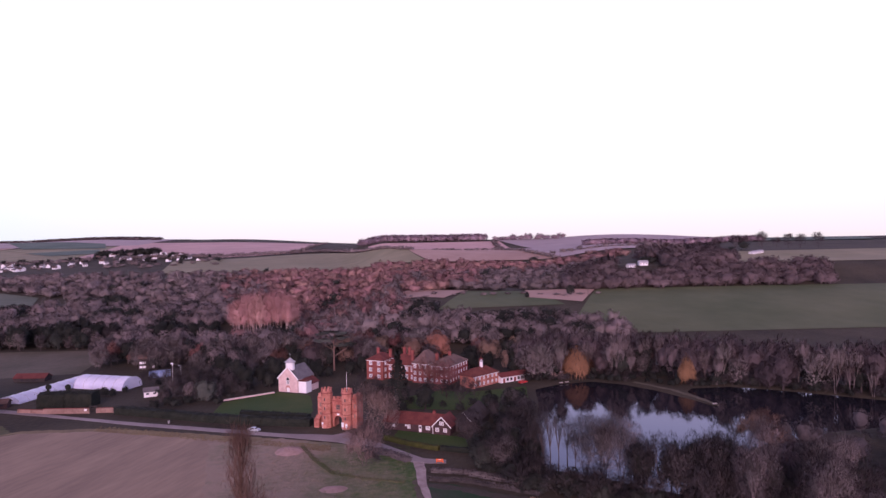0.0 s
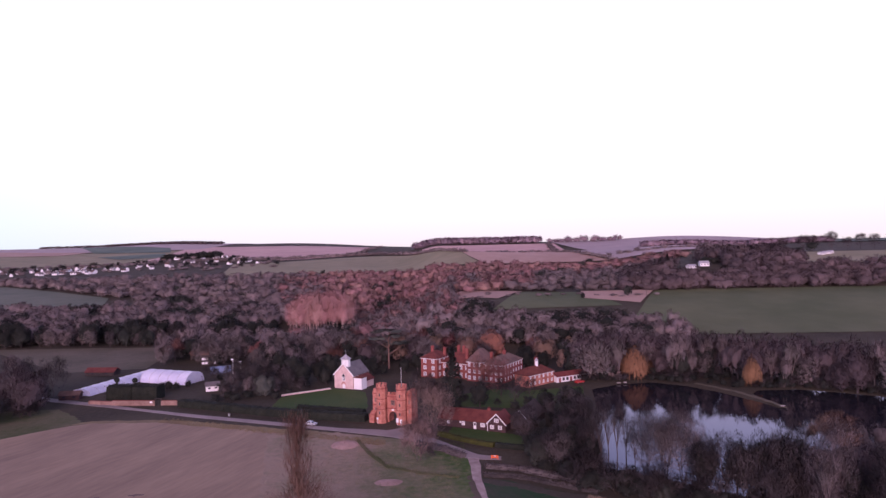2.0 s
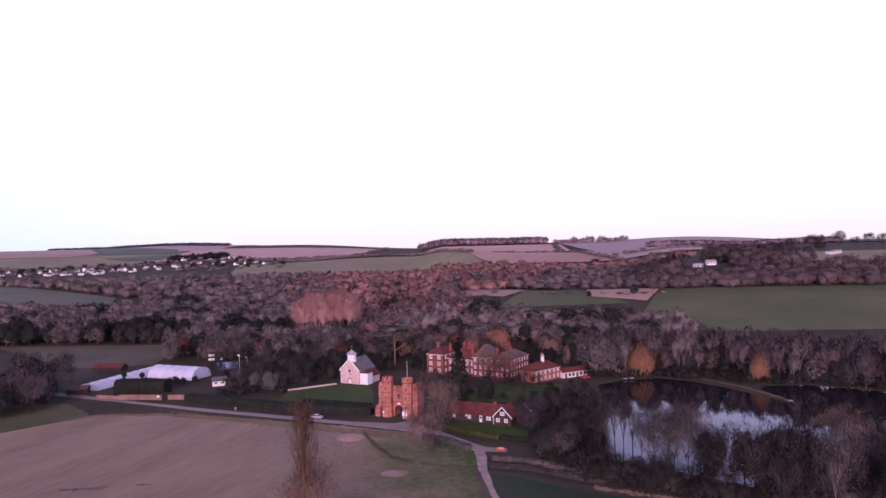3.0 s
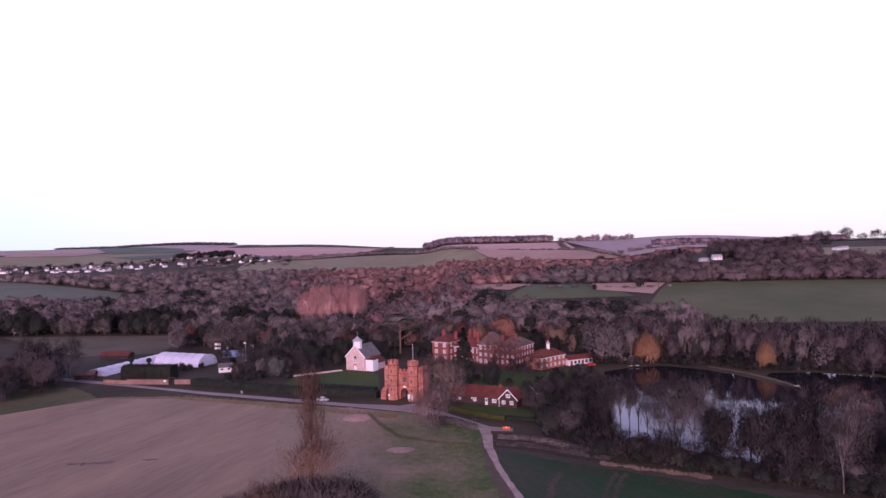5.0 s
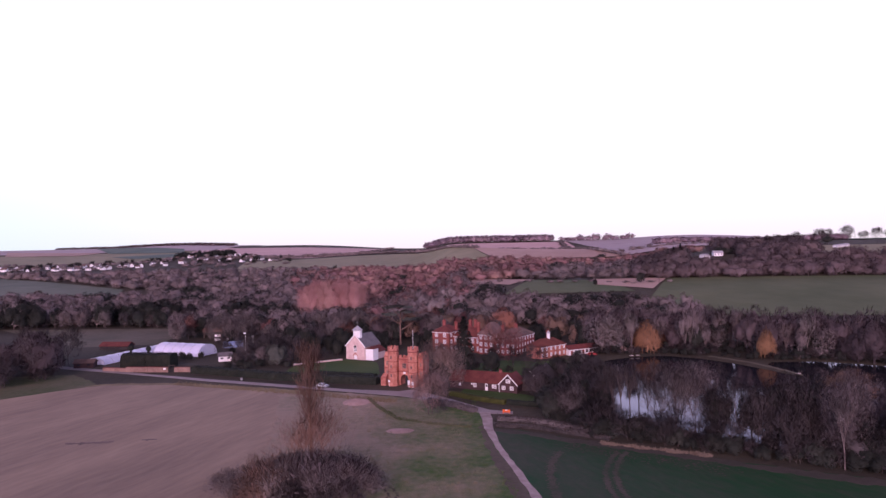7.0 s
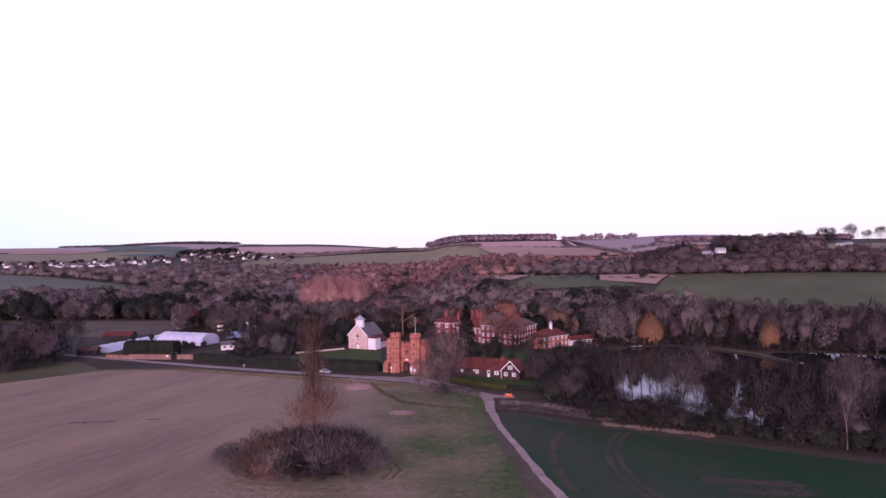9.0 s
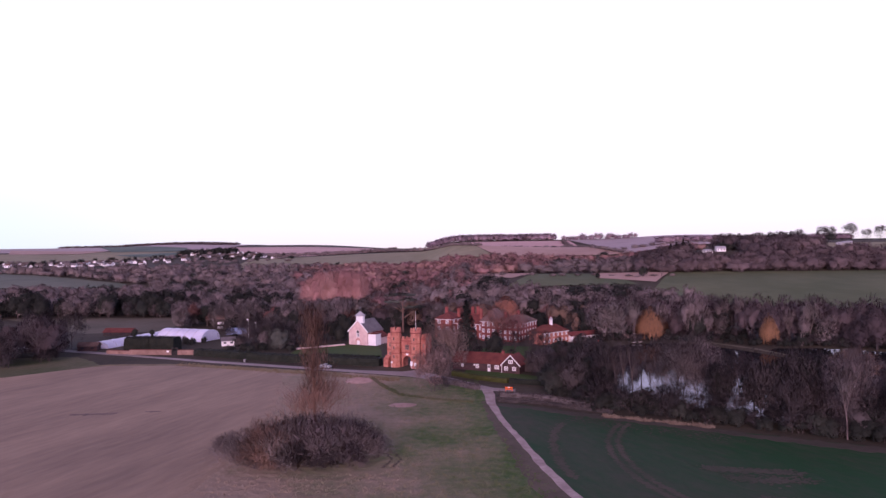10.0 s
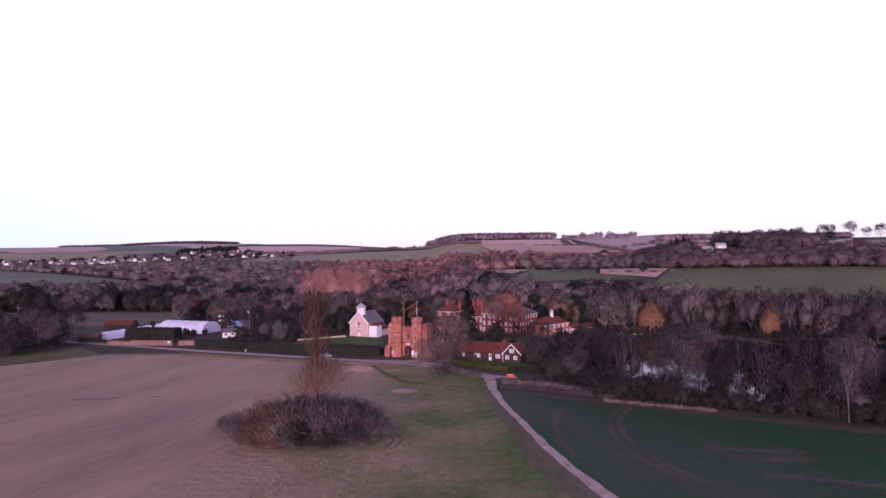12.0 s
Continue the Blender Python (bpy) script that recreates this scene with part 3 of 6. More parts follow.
specks("wheel_track", "faint broad wheel track curving in the crop", [(27.3, 151.5), (24.2, 144.7), (22.4, 136.6), (21.7, 128.9), (21.6, 121.3), (22.3, 114.5)], 0.42, 1100, 0.24, M_THIN, 12)
for k in (0.0, 2.1):
    specks("wheel_track", "faint curved wheel track in the crop", [(40.2 + k, 150.9), (36.5 + k, 144.1), (33.6 + k, 136.1), (32.4 + k, 128.4), (32.5 + k, 119.1), (33.5 + k, 112.5), (35.4 + k, 106.6), (37.5 + k, 101.2)], 0.3, 1500, 0.22, M_THIN, 13)
for line, wide, n in (([(47, 119.3), (53, 117.2), (62, 115.8)], 0.7, 750), ([(49, 114), (55, 112), (62, 112)], 1.0, 450), ([(50, 104), (57, 102), (66, 98)], 0.6, 550)):
    specks("bare_patch", "bare brown patch in the young crop", line, wide, n, 0.3, M_THIN, 14)
specks("dark_patch", "dark damp patch in the stubble", [(-94, 165.6), (-83, 166.6)], 0.35, 150, 0.4, M_DAMP, 18, 0.07)
specks("dark_patch", "small dark damp patch in the stubble", [(-76, 168), (-73, 168.3)], 0.25, 50, 0.35, M_DAMP, 19, 0.07)
for k in (0.0, 1.7):
    specks("wheel_track", "faint wheel track curving round the thicket", [(-14 - k, 134 - k), (-9.8 - k, 130), (-8.6 - k, 126), (-10 - k, 121.5)], 0.16, 150, 0.16, M_TRACK, 20, 0.1)
specks("bare_patch", "brown thin patch in the crop by the bank", [(29, 158), (42, 148), (60, 138)], 2.2, 420, 0.22, M_TRACK, 16)
sheet("field_margin", [(13, 173), (20.5, 170.5), (29.4, 164), (40.4, 157.5), (53, 151), (64, 142), (87, 130), (160, 97), (160, 93), (87, 125), (64, 138), (52, 146.5), (40, 153.5), (29, 160), (20, 167), (13, 170)],
      0.075, M_TRACK, "brown unsown margin of the crop field", 1.6, 0.7, 16)
hill_field("terrace_field", (120, 402), (440, 390), (470, 522), (184, 530), M_FAR_GREEN, "sloping green pasture above the lake wood", 0.3)
hill_field("terrace_field", (46, 470), (141, 474), (126, 531), (79, 550), M_FAR_GREEN, "small green slope behind the wood", 0.35)
hill_field("bare_strip", (20, 523), (54, 507), (80, 553), (8, 595), M_TAN, "pale pinkish bare strip of field", 0.6)
hill_field("bare_strip", (118, 500), (156, 480), (183, 530), (126, 541), M_TAN, "pale pinkish bare corner of field", 0.6)
hill_field("hilltop_field", (345, 590), (560, 590), (620, 735), (425, 730), M_HAZE_GREEN, "dull brown pasture below the skyline trees", 0.4)
hill_field("ridge_field", (-330, 1045), (90, 1060), (70, 1440), (-400, 1360), M_HAZE_GREEN, "olive pasture on the ridge", 0.9)
hill_field("ridge_field", (-1300, 1700), (-500, 1750), (-800, 2600), (-1800, 2500), M_HAZE_GREEN, "far green field on the hill", 1.2)
# pale pink and grey of these far fields include painted haze
hill_field("hill_field", (10, 1500), (350, 1560), (420, 2180), (-20, 2150), M_HAZE_BROWN, "far ploughed field on the hill, haze-pink colour", 1.2)
hill_field("hill_field", (300, 1050), (560, 1150), (640, 1700), (330, 1750), M_HAZE_GREY, "far winter field on the hill, haze-grey colour", 1.4)
hill_field("hill_field", (-800, 1800), (-250, 1700), (-200, 2700), (-1000, 2800), M_HAZE_BROWN, "far field on the skyline, haze-pink colour", 1.6)
hill_field("left_slope_field", (-560, 690), (-360, 735), (-380, 790), (-650, 970), M_SLOPE, "green slope between woods", 0.5)
hill_field("hill_field", (430, 1480), (900, 1450), (1400, 2400), (425, 2350), M_HAZE_GREY, "far field on the hill, haze-grey colour", 1.2)
hill_field("hill_field", (95, 1056), (300, 1062), (320, 1490), (70, 1445), M_TAN, "far tan field beside the ridge", 1.0)
hill_field("hill_field", (-330, 1450), (20, 1470), (-10, 1900), (-240, 1690), M_HAZE_BROWN, "far field behind the ridge, haze-pink colour", 1.2)
hill_field("hill_field", (-1258, 2506), (-945, 2437), (-1068, 2754), (-1629, 3113), M_TEAL, "far blue-green field below the skyline wood", 2.6)
hill_field("hill_field", (-1620, 2455), (-1332, 2420), (-1321, 2588), (-1850, 2821), M_TAN, "far tan field beside the green one", 2.6)
hill_field("hill_field", (-959, 2066), (-842, 2123), (-941, 2374), (-1129, 2266), M_TEAL, "far blue-green field behind the village", 2.6)
hill_field("hill_field", (860, 1440), (1250, 1440), (2100, 2700), (1400, 2420), M_TEAL, "far blue-green field on the eastern hill", 1.6)
hill_field("hill_field", (-3200, 2550), (-900, 2620), (-900, 3700), (-3700, 3600), M_HAZE_GREY, "far field under the skyline, haze-grey colour", 1.8)


# ---------------------------------------------------------------- trees
def tube(V, F, a, b, r0, r1, n=5):
    a, b = Vector(a), Vector(b)
    d = (b - a).normalized()
    s = d.orthogonal().normalized()
    t = d.cross(s)
    k = len(V)
    for p, r in ((a, r0), (b, r1)):
        for i in range(n):
            q = 2 * math.pi * i / n
            V.append(p + s * (r * math.cos(q)) + t * (r * math.sin(q)))
    for i in range(n):
        j = (i + 1) % n
        F.append((k + i, k + j, k + n + j, k + n + i))


def sliver(V, F, p, d, length, width, rnd):
    s = d.cross(Vector((rnd.uniform(-1, 1), rnd.uniform(-1, 1), rnd.uniform(-1, 1))))
    if s.length < 1e-3:
        s = d.orthogonal()
    s = s.normalized() * (width / 2)
    k = len(V)
    V += [p - s, p + s, p + d * length]
    F.append((k, k + 1, k + 2))


def dirn(rnd, up=0.0):
    v = Vector((rnd.gauss(0, 1), rnd.gauss(0, 1), rnd.gauss(0, 1) + up))
    return v.normalized()


def limb_tree(seed, h, r, low=0.25, twigs=2600, width=0.07, stems=1, forks=(4, 3, 3), upright=0.5, open_=1.0, twig=0.1, rounded=0, spray=0.05):
    """A bare tree: stems that fork into rising limbs and branches, and fine twigs that fan outward from their ends.
    h: height, r: crown radius, low: where the limbs begin."""
    rnd = random.Random(seed)
    legs, tips = [], []

    def branch(p, d, length, rad, level):
        bend = p + d * length * 0.5 + dirn(rnd) * length * 0.05
        end = bend + (d + Vector((0, 0, 0.2)) + dirn(rnd) * 0.25).normalized() * length * 0.5
        legs.extend(((p, bend, rad, rad * 0.8, level), (bend, end, rad * 0.8, rad * 0.55, level)))
        if level:
            tips.append(end)
        if level == len(forks):
            tips.extend((bend, end))
            return
        turn = rnd.uniform(0, 6.28)
        side = d.orthogonal().normalized()
        other = d.cross(side)
        for i in range(forks[level]):
            a, tilt = turn + 6.28 * i / forks[level] + rnd.uniform(-0.4, 0.4), rnd.uniform(0.35, 0.8) * open_ * (1.15 if level == 0 else 1.0)
            nd = d * math.cos(tilt) + (side * math.cos(a) + other * math.sin(a)) * math.sin(tilt) + Vector((0, 0, 0.15))
            grown = h * 0.36 if level == 0 else length
            branch(bend.lerp(end, rnd.uniform(0.3, 1.0)), nd.normalized(), grown * rnd.uniform(0.55, 0.85), rad * 0.55, level + 1)

    for s in range(stems):
        a = 6.28 * s / stems + rnd.uniform(-0.5, 0.5)
        lean = Vector((math.cos(a), math.sin(a), 0)) * (0.0 if stems == 1 else 0.22)
        branch(lean * h * 0.12 + Vector((0, 0, -0.4)), (Vector((0, 0, 1)) + lean + dirn(rnd) * 0.05).normalized(), h * max(low, 0.12) * 1.25, h * 0.012 / stems ** 0.4, 0)
    ends = np.array([tuple(p) for p in tips])
    kz, kr = 0.93 * h / ends[:, 2].max(), 0.86 * r / max(np.percentile(np.hypot(ends[:, 0], ends[:, 1]), 93), 0.1)
    fit = lambda p: Vector((p.x * kr, p.y * kr, p.z * kz if p.z > 0 else p.z))
    V, F, W, G = [], [], [], []
    for a, b, r0, r1, level in legs:
        tube(V, F, fit(a), fit(b), r0, r1, max(3, 6 - level))
    spots = [fit(p) for p in tips]
    mid = Vector((0, 0, h * (low * 0.6 + 0.12)))
    for i in range(twigs):
        p = spots[i % len(spots)] + Vector((rnd.gauss(0, r * 0.12), rnd.gauss(0, r * 0.12), rnd.gauss(0, h * 0.045)))
        p.z = max(p.z, h * low * 0.5)
        d = ((p - mid).normalized() * 0.9 + Vector((0, 0, upright)) + dirn(rnd) * 0.8).normalized()
        sliver(W, G, p, d, h * twig * rnd.uniform(0.5, 1.3), width * rnd.uniform(0.6, 1.4), rnd)
    co = np.array([tuple(v) for v in W]).reshape(-1, 3, 3)
    if rounded:
        more = dome_crown(seed, rounded, spray, low * 0.7, 14, 0.92, 0)[0] * (r, r, h)
        co = np.concatenate([co, more.reshape(-1, 3, 3)])
        G = np.arange(len(co) * 3).reshape(-1, 3).tolist()
    n = (co.mean(1) - tuple(mid)) / (r, r, h * 0.55) + (0, -0.001, 0.3) + np.random.RandomState(seed).normal(0, 0.06, (len(co), 3))
    n /= np.maximum(np.linalg.norm(n, axis=1, keepdims=True), 1e-6)
    away = (np.cross(co[:, 1] - co[:, 0], co[:, 2] - co[:, 0]) * n).sum(1) < 0
    co[away] = co[away][:, [1, 0, 2]]
    return V, F, co.reshape(-1, 3), G, np.repeat(n, 3, 0)


def dense_heart(c, s, detail, depth):
    """The closed inner mass of twigs that follows the lobes at centres c with radii s. Returns points, triangles, normals."""
    bm = bmesh.new()
    bmesh.ops.create_icosphere(bm, subdivisions=detail, radius=1.0)
    d = np.array([tuple(v.co) for v in bm.verts])
    tri = np.array([[v.index for v in f.verts] for f in bm.faces])
    bm.free()
    along = d @ c.T
    inside = s[None] ** 2 - ((c * c).sum(1)[None] - along ** 2)
    reach = np.where(inside > 0, along + np.sqrt(np.maximum(inside, 0)), 0.2).max(1)
    p = d * np.maximum(reach, 0.25)[:, None] * depth
    flat = np.cross(p[tri[:, 1]] - p[tri[:, 0]], p[tri[:, 2]] - p[tri[:, 0]])
    n = np.zeros_like(p)
    for k in range(3):
        np.add.at(n, tri[:, k], flat)
    n = n / np.maximum(np.linalg.norm(n, axis=1, keepdims=True), 1e-6) * 0.42 + d * 0.4 + (0, 0, 0.58)
    return p, tri, n / np.linalg.norm(n, axis=1, keepdims=True)


def dome_crown(seed, n, size, low=0.12, lobes=8, fuzz=0.3, heart=2, depth=0.7):
    """A crown of leaf or twig sprays laid over rounded lobes, for a tree one unit high and one unit in radius. Returns points, triangles, normals."""
    r = np.random.RandomState(seed)
    mid, half = low + (1 - low) * 0.5, (1 - low) * 0.5
    k = (np.arange(lobes) + 0.5) / lobes
    turn, s = k * lobes * 2.4 + r.uniform(-0.4, 0.4, lobes), r.uniform(0.36, 0.52, lobes)
    z = -0.62 + 1.2 * k
    out = 0.56 * np.sqrt(np.maximum(0.06, 1 - z * z))
    c = np.stack([np.cos(turn) * out, np.sin(turn) * out, z], 1)
    pick_ = r.randint(0, lobes, n * 5)
    d = r.normal(0, 1, (n * 5, 3)) + c[pick_] * 0.9 + (0, 0, 0.25)
    d /= np.linalg.norm(d, axis=1, keepdims=True)
    p = c[pick_] + d * s[pick_, None] * r.uniform(0.7, 1.06, (n * 5, 1))
    near = np.linalg.norm(p[:, None] - c[None], axis=2) / s
    near[np.arange(len(p)), pick_] = 9
    keep = np.where(near.min(1) > 0.82)[0][:n]
    p, d = p[keep], d[keep]
    nrm = d * 0.4 + p * 0.45 + (0, 0, 0.6) + r.normal(0, 0.04, p.shape)
    nrm /= np.linalg.norm(nrm, axis=1, keepdims=True)
    up = np.array((0, 0, 1.0)) + r.normal(0, 0.55, p.shape)
    t = up - (up * nrm).sum(1, keepdims=True) * nrm
    loose = r.uniform(0, 1, (len(p), 1)) < fuzz
    t = np.where(loose, nrm + (0, 0, 0.5) + r.normal(0, 0.45, p.shape), t)
    t /= np.maximum(np.linalg.norm(t, axis=1, keepdims=True), 1e-6)
    side = np.cross(t, nrm) + r.normal(0, 0.15, p.shape)
    side /= np.maximum(np.linalg.norm(side, axis=1, keepdims=True), 1e-6)
    w, ln = size * r.uniform(0.6, 1.3, (len(p), 1)) * np.where(loose, 0.42, 0.9), size * r.uniform(0.9, 1.9, (len(p), 1)) * np.where(loose, 1.35, 1.0)
    foot = p - t * ln * 0.35
    co = np.stack([foot - side * w * 0.6, foot + side * w * 0.6, foot + t * ln], 1).reshape(-1, 3)
    tri, nrm = np.arange(len(co)).reshape(-1, 3), np.repeat(nrm, 3, 0)
    if heart:
        p, inner, shade = dense_heart(c, s, heart, depth)
        co, tri, nrm = np.concatenate([co, p]), np.concatenate([tri, inner + len(co)]), np.concatenate([nrm, shade])
    co[:, 2] = mid + half * co[:, 2]
    return co, tri, nrm


def dome_tree(seed, h, r, sprays, size, low=0.1, lobes=9, fuzz=0.5, depth=0.72):
    """A broad dense tree: a short trunk and a few limbs inside a lobed crown."""
    rnd = random.Random(seed)
    V, F = [], []
    tube(V, F, (0, 0, -0.4), (0, 0, h * 0.5), h * 0.028, h * 0.016, 6)
    for i in range(5):
        a = 1.26 * i + rnd.uniform(-0.3, 0.3)
        tube(V, F, (0, 0, h * (0.2 + 0.05 * i)), (math.cos(a) * r * 0.5, math.sin(a) * r * 0.5, h * (0.45 + 0.08 * i)), h * 0.012, h * 0.004, 4)
    co, tri, nrm = dome_crown(seed, sprays, size, low, lobes, fuzz, 3, depth)
    return V, F, co * (r, r, h), tri.tolist(), nrm


def poplar_meshes(seed, h, r, twigs=1500, fine=1.0):
    """A slim tree with one straight pale stem, steep limbs and fine upright twigs."""
    rnd = random.Random(seed)
    V, F, W, G = [], [], [], []
    top = Vector((rnd.uniform(-0.5, 0.5), rnd.uniform(-0.5, 0.5), h * 0.96))
    tube(V, F, (0, 0, -0.4), top, h * 0.013, h * 0.003, 6)
    ends = []
    for i in range(22):
        k = 0.38 + 0.57 * i / 22
        base = top * k
        a = i * 2.4 + rnd.uniform(-0.4, 0.4)
        reach = r * rnd.uniform(0.5, 1.0) * (1.1 - 0.6 * abs(k - 0.55) / 0.45)
        end = base + Vector((math.cos(a) * reach, math.sin(a) * reach, min(h * 0.2, h * 0.99 - base.z)))
        tube(V, F, base, end, h * 0.005, h * 0.0015, 4)
        ends += [end, base.lerp(end, 0.6)]
    for i in range(twigs):
        p = ends[rnd.randrange(len(ends))] + Vector((rnd.gauss(0, 1), rnd.gauss(0, 1), rnd.gauss(0, 1.2))) * r * 0.24
        sliver(W, G, p, Vector((rnd.gauss(0, 0.25), rnd.gauss(0, 0.25), 1)).normalized(), h * rnd.uniform(0.05, 0.1), rnd.uniform(0.1, 0.22) * fine, rnd)
    return V, F, W, G


def weeping_meshes(seed, h, r, twigs=1700):
    """A willow: limbs that arch out and long twigs that hang down from a rounded crown."""
    rnd = random.Random(seed)
    V, F, W, G = [], [], [], []
    tube(V, F, (0, 0, -0.4), (0.1, 0, h * 0.4), h * 0.035, h * 0.025, 6)
    for i in range(9):
        a = 2 * math.pi * i / 9 + rnd.uniform(-0.3, 0.3)
        e1 = Vector((math.cos(a) * r * 0.5, math.sin(a) * r * 0.5, h * rnd.uniform(0.7, 0.9)))
        tube(V, F, (0.1, 0, h * 0.38), e1, h * 0.014, h * 0.004, 4)
    for i in range(twigs):
        a, k = rnd.uniform(0, 2 * math.pi), math.sqrt(rnd.random())
        lobe = 0.85 + 0.15 * math.sin(3 * a + seed)
        p = Vector((math.cos(a) * r * k * lobe, math.sin(a) * r * k * lobe, h * (1.0 - 0.3 * k - 0.28 * k * k) * (0.2 + 0.8 * rnd.random() ** 0.6)))
        sliver(W, G, p, Vector((rnd.gauss(0, 0.12), rnd.gauss(0, 0.12), -1)).normalized(), h * rnd.uniform(0.08, 0.2), rnd.uniform(0.1, 0.2), rnd)
    return V, F, W, G


def leafy_meshes(seed, h, r, leaves=1300, cone=0.0, low=0.15, size=0.55, flat=0.0):
    """An evergreen: leaf clumps gathered in lobes. cone: how far it narrows to a point; flat: layered plates as on a cedar."""
    rnd = random.Random(seed)
    V, F, W, G = [], [], [], []
    tube(V, F, (0, 0, -0.4), (0, 0, h * 0.85), h * 0.03, h * 0.008, 6)
    lobes = []
    for i in range(44):
        k = (i + 0.5) / 44
        z = h * (low + (0.93 - low) * k)
        rr = r * ((1 - k) * cone + (1 - cone) * math.sqrt(max(0.05, 1 - (2 * k - 0.9) ** 2 * 0.85)))
        if flat:
            ox, oz, wide = ((-0.15, 1.0, 0.75), (0.55, 0.66, 0.6), (-0.6, 0.82, 0.45), (0.35, 0.86, 0.5))[i % 4]
            a = rnd.uniform(0, 6.28)
            q = r * wide * math.sqrt(rnd.random()) * 0.8
            lobes.append((Vector((ox * r + math.cos(a) * q, math.sin(a) * q, h * (oz - 0.05 * q / r))), 0.3 * r * wide))
            if i < 8:
                tube(V, F, (0, 0, h * (oz - 0.3)), lobes[-1][0], h * 0.012, h * 0.004, 4)
            continue
        a = i * 2.4 + rnd.uniform(-0.4, 0.4)
        q = rr * rnd.uniform(0.45, 0.75)
        c = Vector((math.cos(a) * q, math.sin(a) * q, z))
        lobes.append((c, max(0.42 * rr, 0.5) if h > 2 else 0.42 * rr))
        if i % 2 == 0:
            tube(V, F, (0, 0, z * 0.9), c, h * 0.008, h * 0.003, 4)
    for i in range(leaves):
        c, s = lobes[rnd.randrange(len(lobes))]
        d = dirn(rnd, 0.3)
        p = c + Vector((d.x * s * 1.15, d.y * s * 1.15, d.z * s * (0.25 if flat else 0.95))) * rnd.uniform(0.75, 1.05)
        sliver(W, G, p - d * size * 0.4, (d + dirn(rnd) * 0.9).normalized(), size * rnd.uniform(0.8, 1.6), size * rnd.uniform(0.6, 1.2), rnd)
    return V, F, W, G


def tree_kind(name, meshes, bark, foliage):
    V, F, W, G = meshes[:4]
    if len(meshes) == 5:
        normals = meshes[4]
    else:
        W, normals = crown_normals(W, G, len(W), loose=0.08)
    return name, mesh_of("trunk", V, F, bark), mesh_of("crown", W, G, foliage, normals)


def plant(kind, x, y, scale=1.0, turn=0.0, label="", category="tree", group="", z=None, wide=1.0):
    name, trunk, crown = kind
    ob = root(name, Matrix.Translation((x, y, float(land(x, y)) if z is None else z)) @ Matrix.Rotation(turn, 4, "Z") @ Matrix.Diagonal((scale * wide, scale * wide, scale, 1)),
              label, category, group)
    for me in (trunk, crown):
        o = new(me.name.split(".")[0], me)
        o.parent = ob
    return ob


BARE = [tree_kind("bare_tree", limb_tree(s, 13, 4.8, 0.15, 1400, 0.12, rounded=1500, spray=0.07), M_BARK, M_TWIG) for s in (11, 12, 13, 14)]
BARE_TALL = [tree_kind("bare_tree", limb_tree(s, 16, 3.6, 0.2, 2300, 0.12, 2, (4, 3, 3), 1.3, 0.7), M_BIRCH, M_TWIG) for s in (21, 22, 23)]
BARE_SLIM = [tree_kind("bare_tree", limb_tree(s, 15.5, 2.6, 0.34, 520, 0.05, 1, (5, 3, 2), 0.7, 0.8, 0.07), M_BARK_DARK, M_TWIG_DARK if s < 30 else M_TWIG) for s in (28, 29, 30)]
BARE_DARK = [tree_kind("bare_tree", limb_tree(s, 14, 4.6, 0.2, 1300, 0.075, rounded=1400, spray=0.05), M_BARK_DARK, M_TWIG_DARK) for s in (25, 26, 27)]
BARE_WIDE = [tree_kind("bare_tree", limb_tree(s, 17, 6.0, 0.2, 3600, 0.05, 3, (3, 3, 3), 0.5, 1.0, 0.08, 3200, 0.032), M_BARK_DARK, M_TWIG) for s in (15, 16, 17)]
BARE_SOFT = [tree_kind("bare_tree", dome_tree(s, 12, 4.8, 2400, 0.075, 0.05, 10, 0.8, 0.6), M_BARK_DARK, M_TWIG_HILL) for s in (37, 38, 39)]
BARE_RED = [tree_kind("bare_tree", limb_tree(s, 13, 5.0, 0.2, 2300, 0.13), M_BARK, M_TWIG_RED) for s in (31, 32)]
BARE_RUST = [tree_kind("bare_tree", dome_tree(s, 11, 4.8, 1900, 0.1, 0.1, 9, 0.5), M_BARK, M_TWIG_RUST) for s in (35, 36)]
BARE_TAN = [tree_kind("bare_tree", dome_tree(s, 12, 5.2, 2000, 0.08, 0.1, 10, 0.7, 0.6), M_BARK, M_TWIG_TAN) for s in (33, 34)]
POPLAR = [tree_kind("poplar_tree", poplar_meshes(s, 24, 4.4, 2500), M_BARK_PINK, M_TWIG_PINK) for s in (41, 42, 43)]
WILLOW = [tree_kind("willow_tree", weeping_meshes(s, 11, 5.6, 3000), M_BARK, M_TWIG_ORANGE) for s in (51, 52)]
EVERGREEN = [tree_kind("evergreen_tree", dome_tree(s, 12, 4.8, 1700, 0.1), M_BARK, M_LEAF) for s in (61, 62, 63)]
CONIFER = [tree_kind("conifer_tree", leafy_meshes(s, 16, 4.6, 5200, 0.85, 0.02, 0.5), M_BARK, M_LEAF) for s in (66, 67)]
CEDAR = tree_kind("cedar_tree", leafy_meshes(71, 17, 8.5, 5200, 0, 0.4, 0.6, 1.0), M_BARK_WARM, M_CEDAR)
BUSH = [tree_kind("bare_bush", limb_tree(s, 4.5, 2.8, 0.08, 1700, 0.05, 3, (3, 3, 2), 0.5, 1.2, 0.16), M_BARK, M_TWIG_DARK) for s in (81, 82, 83)]
BUSH_SOFT = [tree_kind("bare_bush", limb_tree(s, 4.5, 2.8, 0.08, 3000, 0.035, 4, (3, 3, 2), 0.35, 1.3, 0.13), M_BARK, M_TWIG) for s in (84, 85)]
